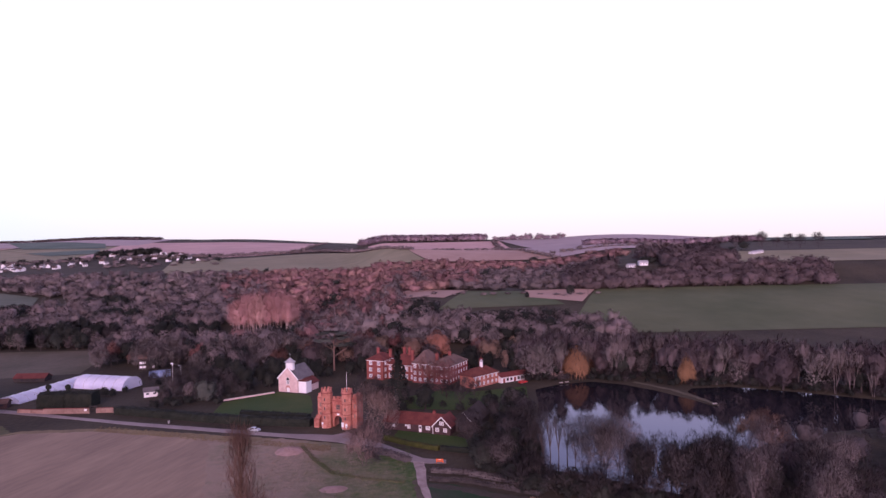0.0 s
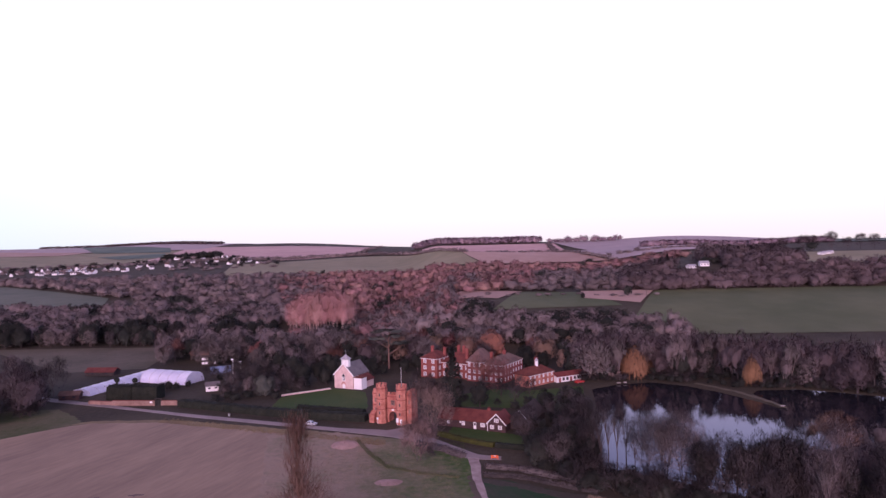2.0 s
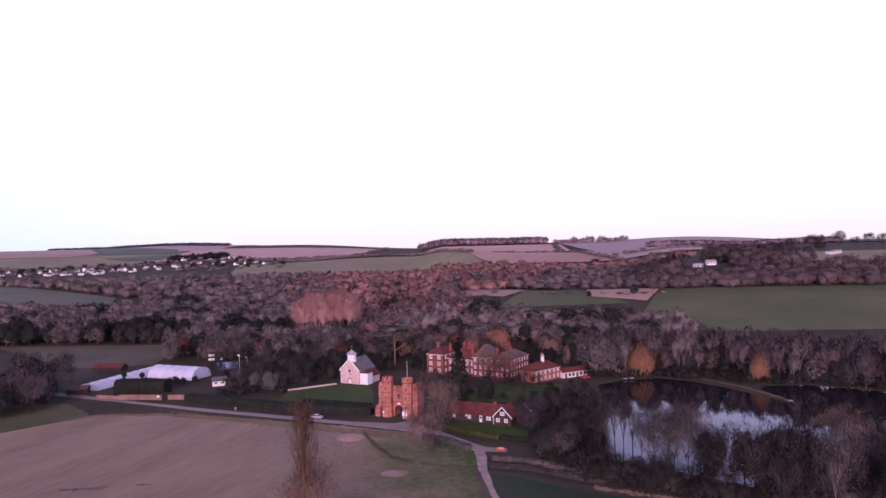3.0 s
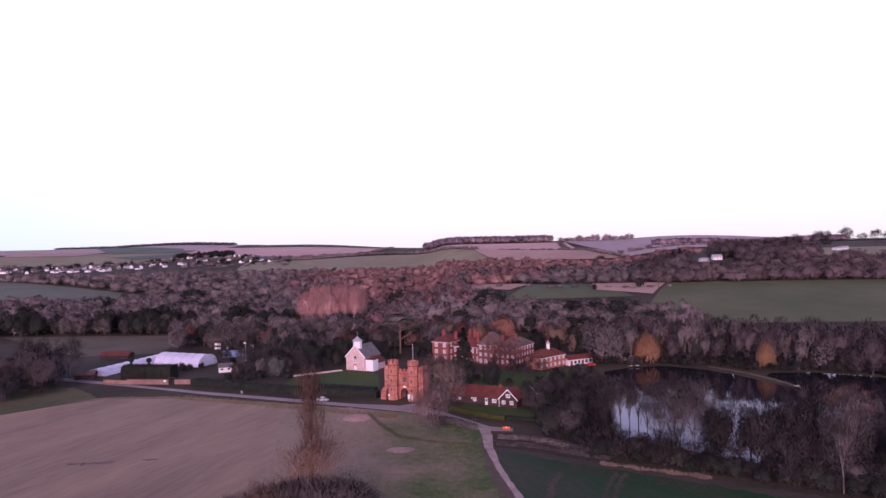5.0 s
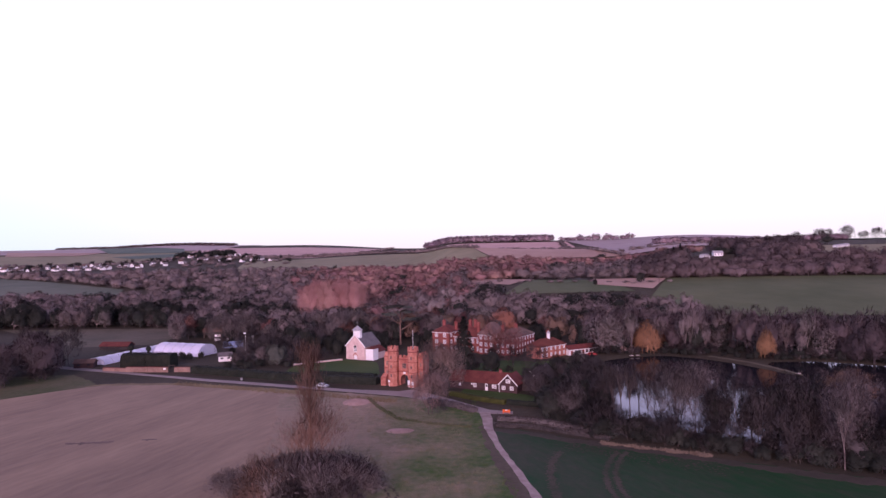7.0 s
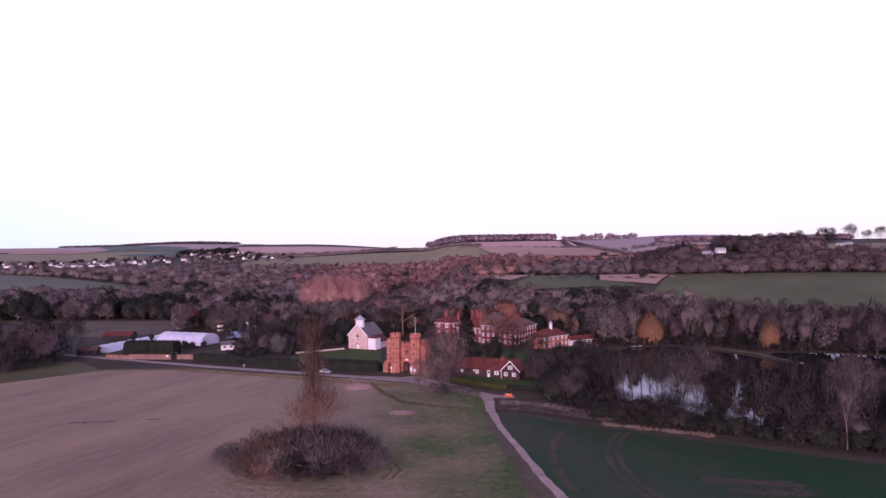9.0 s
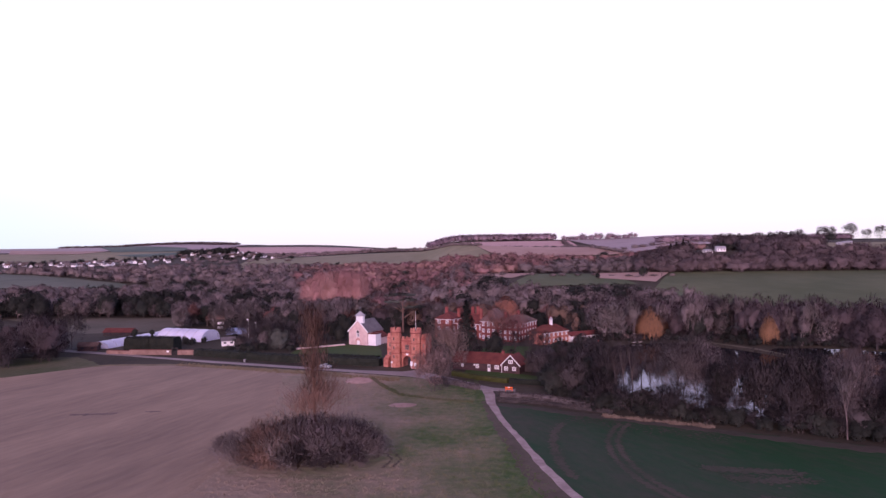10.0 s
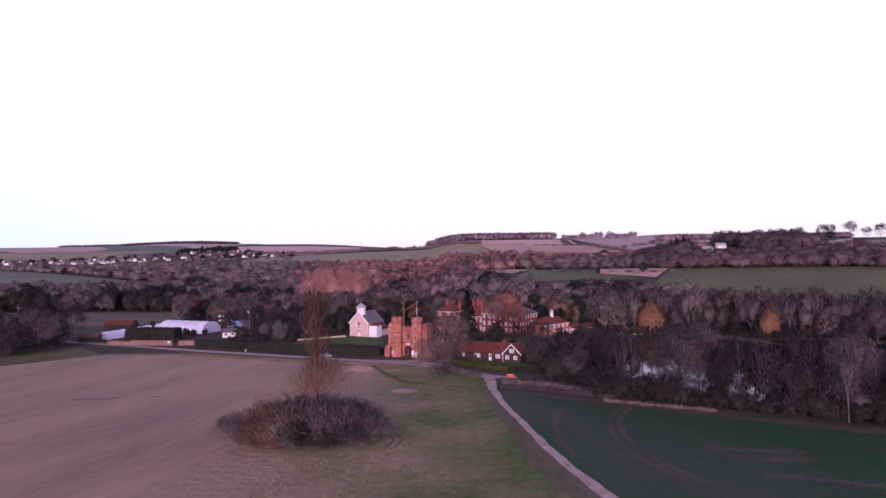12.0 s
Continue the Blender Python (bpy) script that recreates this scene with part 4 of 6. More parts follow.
BUSH_RUST = [tree_kind("bare_bush", limb_tree(s, 4.5, 2.8, 0.08, 3000, 0.035, 4, (3, 3, 2), 0.35, 1.3, 0.13), M_BARK, M_TWIG_TAN) for s in (86,)]
BUSH_DARK = [tree_kind("evergreen_bush", dome_tree(s, 3.6, 2.4, 900, 0.12, 0.0, 8, 0.3), M_BARK, M_LEAF) for s in (91, 92)]
LAB = {"bare_tree": "leafless winter tree with fine brown twigs", "poplar_tree": "tall pinkish leafless poplar with pale stem", "willow_tree": "weeping willow with orange winter twigs",
       "evergreen_tree": "dark broad evergreen tree in the wood", "conifer_tree": "dark pointed conifer with dense boughs", "bare_bush": "leafless tangled brown undergrowth bush", "evergreen_bush": "dark evergreen bush under bare trees"}
rng = random.Random(5)


def grow(kinds, x, y, scale=1.0, jitter=0.15, group="", label="", wide=1.0):
    kind = kinds[rng.randrange(len(kinds))]
    return plant(kind, x, y, scale * rng.uniform(1 - jitter, 1 + jitter), rng.uniform(0, 6.28), label or LAB[kind[0]], "bush" if "bush" in kind[0] else "tree", group, wide=wide)


# lake's far bank
bank_wood = []
for i in range(42):
    k = i / 41
    x = 70 + k * 200
    y = 292.0 if x < 134 else 236.0
    while lake_depth(np.array([x]), np.array([y]))[0] < 1.6:
        y += 1.0
    if 86 < x < 106 or 126 < x < 146:
        y += 6
    grow(BARE_TALL if rng.random() < 0.4 else BARE_SOFT if rng.random() < 0.4 else BARE, x + rng.uniform(-2, 2), y + rng.uniform(0, 3), 1.1, 0.25, "lake bank wood", wide=1.0)
    grow(BUSH, x + rng.uniform(-3, 3), y - 0.8, 0.9, 0.3, "lake bank undergrowth")
    grow(BUSH_DARK, x + rng.uniform(-3, 3), y + 1.0, 1.0, 0.3, "lake bank undergrowth")
    if 80 < x < 150:
        for k2 in (-2.5, 0.0, 2.5):
            grow(BUSH_DARK if rng.random() < 0.6 else BUSH, x + k2, y - (6.5 if 86 < x < 106 or 126 < x < 146 else 0.5) + rng.uniform(-0.5, 1.0), 0.62, 0.3, "lake bank undergrowth")
    for row in range(1, 4):
        bank_wood.append((x + rng.uniform(-3, 3), y + row * 9 + rng.uniform(-2, 2), rng.uniform(15, 21), rng.uniform(4.2, 5.8)))
    if i % 3 != 1:
        grow(EVERGREEN, x + rng.uniform(-3, 3), y + rng.uniform(2, 14), 1.0, 0.3, "lake bank wood")


def wood_floor(x, y):
    """Whether the valley floor is wooded there."""
    if x < -40 and -310 < x < -140 and 338 < y < 445 and x < -146 - (y - 345) * 0.15:
        return False
    if -160 < x < -90 and y < 352:
        return False
    if -78 < x < -5 and y < 345:
        return False
    if x > -5 and y < 338:
        return False
    if x > 60 and y > 372 - (x - 60) * 0.06:
        return False
    if x > 20 and y > 430 - (x - 20) * 0.6:
        return False
    return -0.78 * y < x < 128


def pick(x):
    q = rng.random()
    if x > -30:
        return EVERGREEN if q < 0.2 else BARE_TAN if q < 0.33 else BARE_RED if q < 0.45 else BARE
    return EVERGREEN if q < 0.14 else BARE_RED if q < 0.26 else BARE


count = 0
while count < 135:
    y = rng.uniform(336, 392)
    x = rng.uniform(-0.75 * y, 125)
    if wood_floor(x, y):
        grow(pick(x), x, y, 0.95, 0.22, "valley wood", wide=1.1)
        count += 1
for x0, x1, n in ((-300, -266, 9), (-230, -172, 15), (-150, -104, 13)):
    for i in range(n):
        grow(EVERGREEN, rng.uniform(x0, x1), 441 + rng.uniform(-2, 22), 1.32, 0.25, "wood edge evergreens", wide=1.1)
for i in range(22):
    grow(BARE if rng.random() < 0.6 else BARE_DARK, -140 - i * 8 + rng.uniform(-4, 4), 440 + rng.uniform(-3, 8), 0.85, 0.3, "wood edge trees")
for i in range(44):
    a, k = i * 2.4, math.sqrt((i + 0.5) / 44)
    plant(POPLAR[i % 3], -85.5 + 25 * math.cos(a) * k, 520 + 12 * math.sin(a) * k, rng.uniform(1.14, 1.34) * (1 - 0.2 * k ** 4), a, LAB["poplar_tree"], "tree", "poplar stand")
for x, y in BANK_SPOTS:
    grow(BUSH_DARK if rng.random() < 0.5 else BUSH, x, y, 0.7, 0.35, "lake bank undergrowth")
# single trees by the house, church and gate
plant(WILLOW[0], 93.8, 298.5, 1.4, 0, LAB["willow_tree"] + " on the lake shore", "tree", wide=1.15)
plant(WILLOW[1], 136.5, 275, 1.3, 1.2, LAB["willow_tree"] + " on the spit", "tree", wide=0.58)
plant(BARE_RUST[0], 34, 350, 1.5, 0, "rounded orange-brown leafless tree behind the house", "tree")
plant(CEDAR, -20.5, 335, 1.15, 0.4, "old cedar with flat dark layered boughs", "tree")
plant(CONIFER[0], 9.3, 264, 1.36, 0, "tall dark conifer in front of the brick house", "tree", wide=0.92)
plant(EVERGREEN[1], 19, 249, 0.8, 0, "round dark evergreen behind the cottage", "tree")
GATE_TREE = [tree_kind("bare_tree", limb_tree(s, 13, 5.4, 0.12, 3800, 0.055, 2, (4, 3, 3), 0.5, 1.0, 0.1, 3600, 0.036), M_BARK, M_TWIG_GATE) for s in (95, 96)]
plant(GATE_TREE[0], -3.2, 188.5, 1.0, 0.3, "leafless tree on the green by the gatehouse", "tree", wide=1.1)
grow(BUSH, -1.0, 190.5, 1.0, 0.1, "", "leafless scrub under the tree by the gatehouse")
plant(GATE_TREE[1], 1.2, 217, 1.36, 2.0, "tall leafless tree beside the gatehouse", "tree", wide=1.05)
RED_TREE = tree_kind("bare_tree", limb_tree(97, 13, 5.2, 0.15, 1700, 0.07, rounded=1000, spray=0.045), M_BARK, M_TWIG_RED)
plant(RED_TREE, 29, 268, 1.25, 2.2, "tall reddish leafless tree before the house", "tree")
plant(RED_TREE, 23, 272, 1.3, 1.0, "reddish leafless tree in front of the house", "tree")
for x, y, s in ((-121, 300, 0.8), (-117, 298, 1.0), (-113.5, 297, 0.85), (-110, 302, 0.9), (-124, 296, 0.6)):
    grow(BUSH_DARK, x, y, s, 0.1, "shrubs by the polytunnel", "dark evergreen shrub before the polytunnel", wide=0.8)
for x, y, s in ((-58, 300, 0.9), (-64, 310, 1.0), (-52, 308, 0.85), (-48, 318, 0.95), (-72, 318, 1.0), (-47, 300, 0.6), (-80, 305, 0.8), (-28, 318, 0.8)):
    grow(EVERGREEN, x, y, s, 0.1, "trees by the church", "dark yew beside the white church")
for x, y, s in ((-84, 283, 0.8), (-78, 291, 0.85), (-70, 284, 0.75), (-66, 296, 0.8), (-90, 300, 0.8), (-62, 292, 0.7), (-88, 312, 0.9), (-76, 304, 0.9), (-60, 322, 0.95), (-102, 306, 0.7)):
    grow(BARE_DARK, x, y, s, 0.1, "trees by the church", "dark leafless garden tree by the churchyard", wide=1.15)
for x, y, s in ((22, 268, 0.62), (29, 264, 0.66), (36, 266, 0.6), (33, 256, 0.55), (12, 262, 0.5), (40, 262, 0.6), (-6, 292, 0.55), (0, 276, 0.6)):
    grow(BARE_DARK, x, y, s, 0.1, "trees before the manor", "leafless garden tree before the manor house")
for x, y, s in ((-22, 318, 0.5), (-12, 322, 0.6), (-34, 326, 0.85), (-6, 330, 0.8), (-33, 345, 1.0), (-8, 348, 1.0), (46, 318, 0.85), (56, 322, 0.85), (66, 318, 0.9), (74, 314, 0.85), (82, 320, 0.9)):
    grow(EVERGREEN if s < 0.86 else BARE_SOFT if x < 0 else BARE_TAN, x, y, s, 0.1, "trees behind the manor")
for x, y, s in ((-70, 290, 0.65), (-78, 285, 0.6), (-66, 283, 0.55), (-86, 278, 0.5)):
    grow(BARE, x, y, s, 0.1, "trees by the church")
GREY_TREE = tree_kind("evergreen_tree", dome_tree(75, 10, 5.0, 2200, 0.075, 0.04, 12, 0.6), M_BARK, M_CEDAR)
plant(GREY_TREE, -69.5, 279, 0.95, 1.9, "spreading grey-green evergreen in the garden", "tree")
for x, y in ((-88, 272), (-84, 276), (-80, 272), (-76, 276), (-64, 274), (-60, 281), (-56, 287), (-74, 284), (-82, 286), (-67, 290), (-90, 290), (-86, 297), (-72, 297), (-55, 296), (-60, 302), (-78, 312), (-68, 318), (-90, 318), (-84, 326), (-100, 316), (-104, 322), (-50, 326), (-62, 332)):
    grow(BUSH_DARK if rng.random() < 0.5 else BUSH, x, y, 1.05 if y > 280 else 0.8, 0.3, "garden shrubs", "dark winter shrub in the garden by the church")
for x, y in ((10, 248), (26, 250), (32, 246), (4, 258), (14, 256), (38, 252), (45, 256), (-2, 262), (8, 278), (2, 284)):
    grow(BUSH_DARK if rng.random() < 0.6 else BUSH, x, y, 0.9, 0.3, "manor garden shrubs", "dark winter shrub in the garden before the manor")
# near lake shore wood
for x, y, s in ((44.5, 181, 1.0), (47, 183, 1.05), (49.3, 181, 1.0), (51, 178.5, 1.05), (53, 176.5, 1.0), (46, 176, 0.9), (54.5, 174, 0.85)):
    grow(BARE_SLIM, x, y, s, 0.06, "lake shore trees", "slim leafless tree against the lake")
for x, y, s in ((56.5, 171, 1.0), (60.5, 168.5, 1.08), (64.5, 166.5, 1.05), (59, 164, 0.95), (67, 163, 0.8)):
    grow(BARE_WIDE, x, y, s, 0.04, "lake shore trees", "broad many-stemmed leafless tree on the lake shore")
for x, y, s in ((67.5, 159.5, 0.95), (76, 154, 1.2), (79.5, 152.5, 1.25), (83, 150, 1.25), (73.5, 156, 1.0)):
    grow(EVERGREEN, x, y, s, 0.05, "lake shore trees", "dark ivy-clad tree on the lake shore", wide=0.75)
for x, y, s in ((70, 154.5, 1.15), (72, 149.5, 1.05), (76.5, 150, 1.2), (82, 150, 1.25), (66, 156.5, 0.95), (79.5, 147, 1.1), (73.5, 150, 0.8), (74.8, 141.5, 0.9), (81, 146, 1.0), (84.5, 143, 1.05), (78, 143, 0.85), (88, 148, 1.1)):
    grow(BARE_DARK, x, y, s, 0.05, "lake shore trees", wide=0.9)
PALE_TREE = tree_kind("bare_tree", limb_tree(33, 15, 2.4, 0.5, 700, 0.05, 1, (5, 3, 2), 0.8, 0.5), M_BIRCH, M_TWIG)
plant(PALE_TREE, 83.2, 135.8, 1.0, 0.4, "slim tree with a pale trunk at the wood edge", "tree")
count = 0
while count < 46:
    x = rng.uniform(84, 165)
    edge = 132 - (x - 87) * 0.45
    y = rng.uniform(edge + 3, edge + 52)
    if lake_depth(np.array([x]), np.array([y]))[0] < 1.0:
        continue
    grow(BARE_WIDE if rng.random() < 0.35 else BARE_SOFT if rng.random() < 0.3 else BARE_DARK, x, y, 1.0 if x < 104 else 0.82, 0.15, "near lake wood", wide=0.95)
    count += 1
for i in range(46):
    x = 37 + i * 2.6
    edge = 161 - (x - 40) * 0.6 if x < 87 else 132 - (x - 87) * 0.45
    low = 0.85 if 66 < x < 74 else 1.35
    grow(BUSH_DARK if i % 3 else BUSH, x + rng.uniform(-1, 1), edge + 2 + rng.uniform(-1, 1), low, 0.3, "near lake understorey")
    grow(BUSH_DARK if i % 4 == 0 else BUSH, x + rng.uniform(-1, 1), edge + 6 + rng.uniform(-1, 2), low * 1.1, 0.3, "near lake understorey")
    if x > 75:
        grow(BUSH_DARK, x + rng.uniform(-1, 1), edge + 7 + rng.uniform(0, 4), 1.6, 0.3, "near lake evergreens", wide=0.8)
count = 0
while count < 34:
    x, y = rng.uniform(29, 58), rng.uniform(178, 242)
    if lake_depth(np.array([x]), np.array([y]))[0] < 2 or (x < 42 and y > 206):
        continue
    grow(EVERGREEN if rng.random() < 0.3 else BARE_DARK, x, y, 0.76, 0.15, "trees beside the cottage", wide=1.1)
    grow(BUSH_DARK if count % 2 else BUSH, x + 1, y - 3, 1.0, 0.3, "undergrowth beside the cottage")
    count += 1
TAN_TREE = tree_kind("bare_tree", limb_tree(98, 11, 4.8, 0.2, 2600, 0.1), M_BARK, M_TWIG_TAN)
for x, y in ((111, 184), (116, 187), (121, 190), (113, 178)):
    plant(TAN_TREE, x, y, 0.95, x, "leafless tree with rust-coloured crown by the lake", "tree", "near lake wood")
# clump at the field's far corner
count = 0
while count < 40:
    x, y = -143 - rng.uniform(0, 72), rng.uniform(232, 290)
    if x > -145 - max(0, 258 - y) * 0.7 or (y > 262 and x > -158):
        continue
    grow(BARE_SOFT if count % 3 else BARE_DARK, x, y, 1.15, 0.2, "field corner clump", wide=1.1)
    grow(BUSH, x + rng.uniform(-3, 3), y - 2, 1.1, 0.2, "field corner undergrowth")
    count += 1
# thicket and poplar in the field
for i in range(64):
    a, k = rng.uniform(0, 6.28), math.sqrt(rng.random())
    x, y = -25.8 + 15.4 * k * math.cos(a), 125.8 + 6.5 * k * math.sin(a)
    kinds = BUSH_RUST if x < -31 and rng.random() < 0.5 else BUSH if y < 123 and k > 0.6 else BUSH_SOFT
    grow(kinds, x, y, (0.75 if kinds is BUSH else 1.02) + 0.8 * (1 - k), 0.42, "field thicket", "dense leafless thicket bush in the field")


def joined(a, b):
    """Two sets of trunk and twig meshes made one."""
    V, F, W, G = [list(q) for q in a[:4]]
    k, m = len(V), len(W)
    return V + b[0], F + [tuple(i + k for i in f) for f in b[1]], W + [Vector(v) for v in b[2]], G + [tuple(i + m for i in f) for f in b[3]]


FIELD_POPLAR = tree_kind("poplar_tree", joined(poplar_meshes(45, 27.5, 2.9, 2500, 0.42), limb_tree(46, 17.5, 8.2, 0.28, 3000, 0.06, 6, (3, 3, 2), 0.7, 1.0, 0.11)), M_TWIG_BROWN, M_TWIG_BROWN)
plant(FIELD_POPLAR, -25.7, 130, 1.0, 0, "tall rusty leafless poplar rising from a thicket", "tree", z=0)


def merged_wood(name, label, spots, material, seed, detail=0):
    """Woods past counting: one mesh that repeats a few light trees. spots: (x, y, height, radius)."""
    unit = []
    for i in range(4):
        co, tri, shade = dome_crown(seed * 10 + i, (520, 260, 800, 100)[detail], (0.115, 0.16, 0.085, 0.25)[detail], 0.06, (8, 7, 9, 6)[detail], 0.45 if material is M_LEAF else 0.75)
        V, F = [], []
        tube(V, F, (0, 0, -0.03), (0, 0, 0.5), 0.05, 0.03, 4)
        stem = np.array([tuple(v) for v in V])
        sides = [(f[0], f[1], f[2]) for f in F] + [(f[0], f[2], f[3]) for f in F]
        away = stem * (1, 1, 0) / np.maximum(np.linalg.norm(stem[:, :2], axis=1, keepdims=True), 1e-6)
        unit.append((np.concatenate([stem, co]), np.concatenate([np.array(sides), tri + len(V)]), np.array([0] * len(sides) + [1] * len(tri)), np.concatenate([away, shade])))
    r = np.random.RandomState(seed)
    cos, tris, kinds, tones, shades, at = [], [], [], [], [], 0
    for i, (x, y, h, rad) in enumerate(spots):
        co, tri, kd, shade = unit[i % len(unit)]
        x, y, scale = drawn_in(x, y)
        h, rad = h * scale, rad * scale
        a = r.uniform(0, 6.28)
        rot = np.array([[math.cos(a), -math.sin(a)], [math.sin(a), math.cos(a)]])
        p = np.empty_like(co)
        p[:, :2] = co[:, :2] @ rot.T * rad * 1.18 + (x, y)
        p[:, 2] = co[:, 2] * h + float(land(x, y))
        cos.append(p)
        s = shade.copy()
        s[:, :2] = shade[:, :2] @ rot.T
        shades.append(s)
        tones.append(np.full(len(co), r.uniform(0, 1)))
        tris.append(tri + at)
        kinds.append(kd)
        at += len(co)
    cos, tris, kinds = np.concatenate(cos), np.concatenate(tris), np.concatenate(kinds)
    me = bpy.data.meshes.new(name)
    me.vertices.add(len(cos))
    me.vertices.foreach_set("co", cos.ravel())
    me.loops.add(len(tris) * 3)
    me.loops.foreach_set("vertex_index", tris.ravel())
    me.polygons.add(len(tris))
    me.polygons.foreach_set("loop_start", np.arange(len(tris)) * 3)
    me.materials.append(M_BARK)
    me.materials.append(material)
    me.polygons.foreach_set("material_index", kinds)
    me.update(calc_edges=True)
    me.shade_smooth()
    me.normals_split_custom_set_from_vertices(np.concatenate(shades).tolist())
    me.attributes.new("tone", "FLOAT", "POINT").data.foreach_set("value", np.concatenate(tones))
    return tagged(new(name, me), label, "woods", kind="stuff")


def scatter(n, test, h, r, y0, y1, u0, u1, least=0.55, most=1.3):
    out = []
    while len(out) < n:
        y = y0 + (y1 - y0) * rng.random()
        u = rng.uniform(u0, u1)
        if test(u, y):
            out.append((u * y, y, h * rng.uniform(least, most), r * rng.uniform(0.7, 1.45)))
    return out


floor_test = lambda u, y: wood_floor(u * y, y) and not (-132 < u * y < -58 and y > 430 and y < 560)
merged_wood("valley_wood", "leafless brown wood filling the valley floor", scatter(600, floor_test, 12.0, 5.2, 385, 575, -0.78, 0.1), M_TWIG_FAR, 1)
merged_wood("valley_wood", "dark evergreens in the valley wood", scatter(60, floor_test, 11, 4.8, 385, 575, -0.75, 0.1), M_LEAF, 2)
merged_wood("lake_wood", "dense leafless wood behind the lake", bank_wood[::2], M_TWIG_HILL, 17, 2)
merged_wood("lake_wood", "dense dark leafless wood behind the lake", bank_wood[1::2], M_TWIG_HILL, 21, 2)
corner = []
while len(corner) < 70:
    x = rng.uniform(82, 200)
    y = rng.uniform(132 - (x - 87) * 0.45 + 6, 206)
    if lake_depth(np.array([x]), np.array([y]))[0] > 0.8:
        corner.append((x, y, rng.uniform(6, 10), rng.uniform(2.8, 4.2)))
merged_wood("lake_corner_wood", "dense dark leafless wood at the near lake corner", corner, M_TWIG_DARK, 22, 2)
merged_wood("valley_wood", "reddish leafless trees round the poplars", scatter(150, floor_test, 12, 5.2, 420, 600, -0.2, 0.06), M_TWIG_RED_FAR, 3)
gap = lambda u, y: not (u < -0.47 and 690 < y < 790 - (u + 0.482) * 960)
merged_wood("far_woods", "reddish leafless woods beyond the valley", scatter(420, lambda u, y: True, 12, 6.5, 560, 960, -0.22, 0.16), M_TWIG_RED_FAR, 4, 1)
merged_wood("far_woods", "grey-brown leafless woods across the valley", scatter(760, gap, 11, 6.5, 565, 985, -0.8, -0.16), M_TWIG_FAR, 5, 1)
merged_wood("far_woods", "dark hillside wood above the pasture", scatter(640, lambda u, y: not (0.375 < u < 0.46 and 550 < y < 640) and y > 524 + max(0, 0.34 - u) * 300 and not (u > 0.575 and y > 572), 10.5, 5.6, 524, 640, 0.3, 0.74), M_TWIG_HILL, 6, 0)
merged_wood("far_woods", "leafless wood along the terrace", scatter(360, lambda u, y: y > 602 - 350 * max(0, u - 0.03), 9.5, 5.5, 535, 800, 0.02, 0.36), M_TWIG_FAR, 7, 0)
merged_wood("far_woods", "woods between the farms", scatter(330, lambda u, y: y < 960 or u < -0.05, 8.5, 7, 800, 1030, -0.2, 0.4), M_TWIG_RED_FAR, 8, 1)
merged_wood("far_woods", "dark evergreens among far woods", scatter(90, gap, 10, 5.5, 570, 1030, -0.75, 0.6), M_LEAF, 9, 1)
# the mauve of the first two skyline woods stands for haze
merged_wood("skyline_wood", "long wood on the skyline hill", scatter(620, lambda u, y: True, 22, 10, 2250, 2450, -0.02, 0.17, 0.85, 1.1), M_TWIG_HAZE, 10, 3)
merged_wood("skyline_wood", "long dark wood on the skyline hill", scatter(620, lambda u, y: True, 15, 9, 1450, 1750, 0.33, 0.62, 0.85, 1.1), M_TWIG_HAZE, 11, 3)
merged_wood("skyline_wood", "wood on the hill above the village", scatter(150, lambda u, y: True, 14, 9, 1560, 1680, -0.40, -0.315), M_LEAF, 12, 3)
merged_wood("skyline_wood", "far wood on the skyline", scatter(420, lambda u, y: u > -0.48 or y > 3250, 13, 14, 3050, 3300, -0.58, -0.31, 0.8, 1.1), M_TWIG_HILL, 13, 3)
merged_wood("hillside_wood", "leafless wood on the hill shoulder", scatter(260, lambda u, y: y < 800 - (u - 0.42) * 1100, 14.5, 6, 640, 800, 0.42, 0.56), M_TWIG_HILL, 14, 0)
merged_wood("hedgerow", "dark hedgerow of trees along the ridge", [(u * y, y, rng.uniform(6, 11), 7) for u, y in ((-0.36 + 0.42 * i / 110, 1430 + 60 * math.sin(i / 30)) for i in range(110))], M_TWIG_FAR, 15, 1)
def along(a, b, n, h, r):
    """Spots for a hedgerow from a to b."""
    return [(a[0] + (b[0] - a[0]) * i / n + rng.uniform(-4, 4), a[1] + (b[1] - a[1]) * i / n + rng.uniform(-6, 6), h * rng.uniform(0.4, 1.3), r * rng.uniform(0.7, 1.2)) for i in range(n + 1)]


merged_wood("hedgerow", "hedgerows and scattered trees between far fields", along((-1300, 1700), (-500, 1750), 40, 7, 9) + along((-40, 1600), (330, 1700), 34, 7, 8) + along((300, 1050), (330, 1750), 30, 7, 8)
            + along((330, 1700), (400, 2180), 20, 9, 9) + along((-250, 1700), (-200, 2700), 24, 9, 10) + along((560, 1150), (640, 1700), 30, 9, 8) + along((330, 1180), (560, 1260), 14, 8, 8)
            + along((16, 526), (175, 506), 14, 3, 3) + along((-640, 960), (-440, 860), 16, 9, 7), M_TWIG_FAR, 18, 1)
merged_wood("village_trees", "dark trees between the village houses", scatter(170, lambda u, y: True, 7, 6, 1200, 1600, -0.74, -0.22), M_TWIG_FAR, 19, 1)
merged_wood("village_trees", "dark evergreens between the village houses", scatter(60, lambda u, y: True, 11, 5, 1260, 1540, -0.74, -0.22), M_LEAF, 20, 1)
on_terrace = lambda u, y: not (u > 0.09 and y > (424 if u > 0.315 else 436)) and not (u < 0.15 and y > 492)
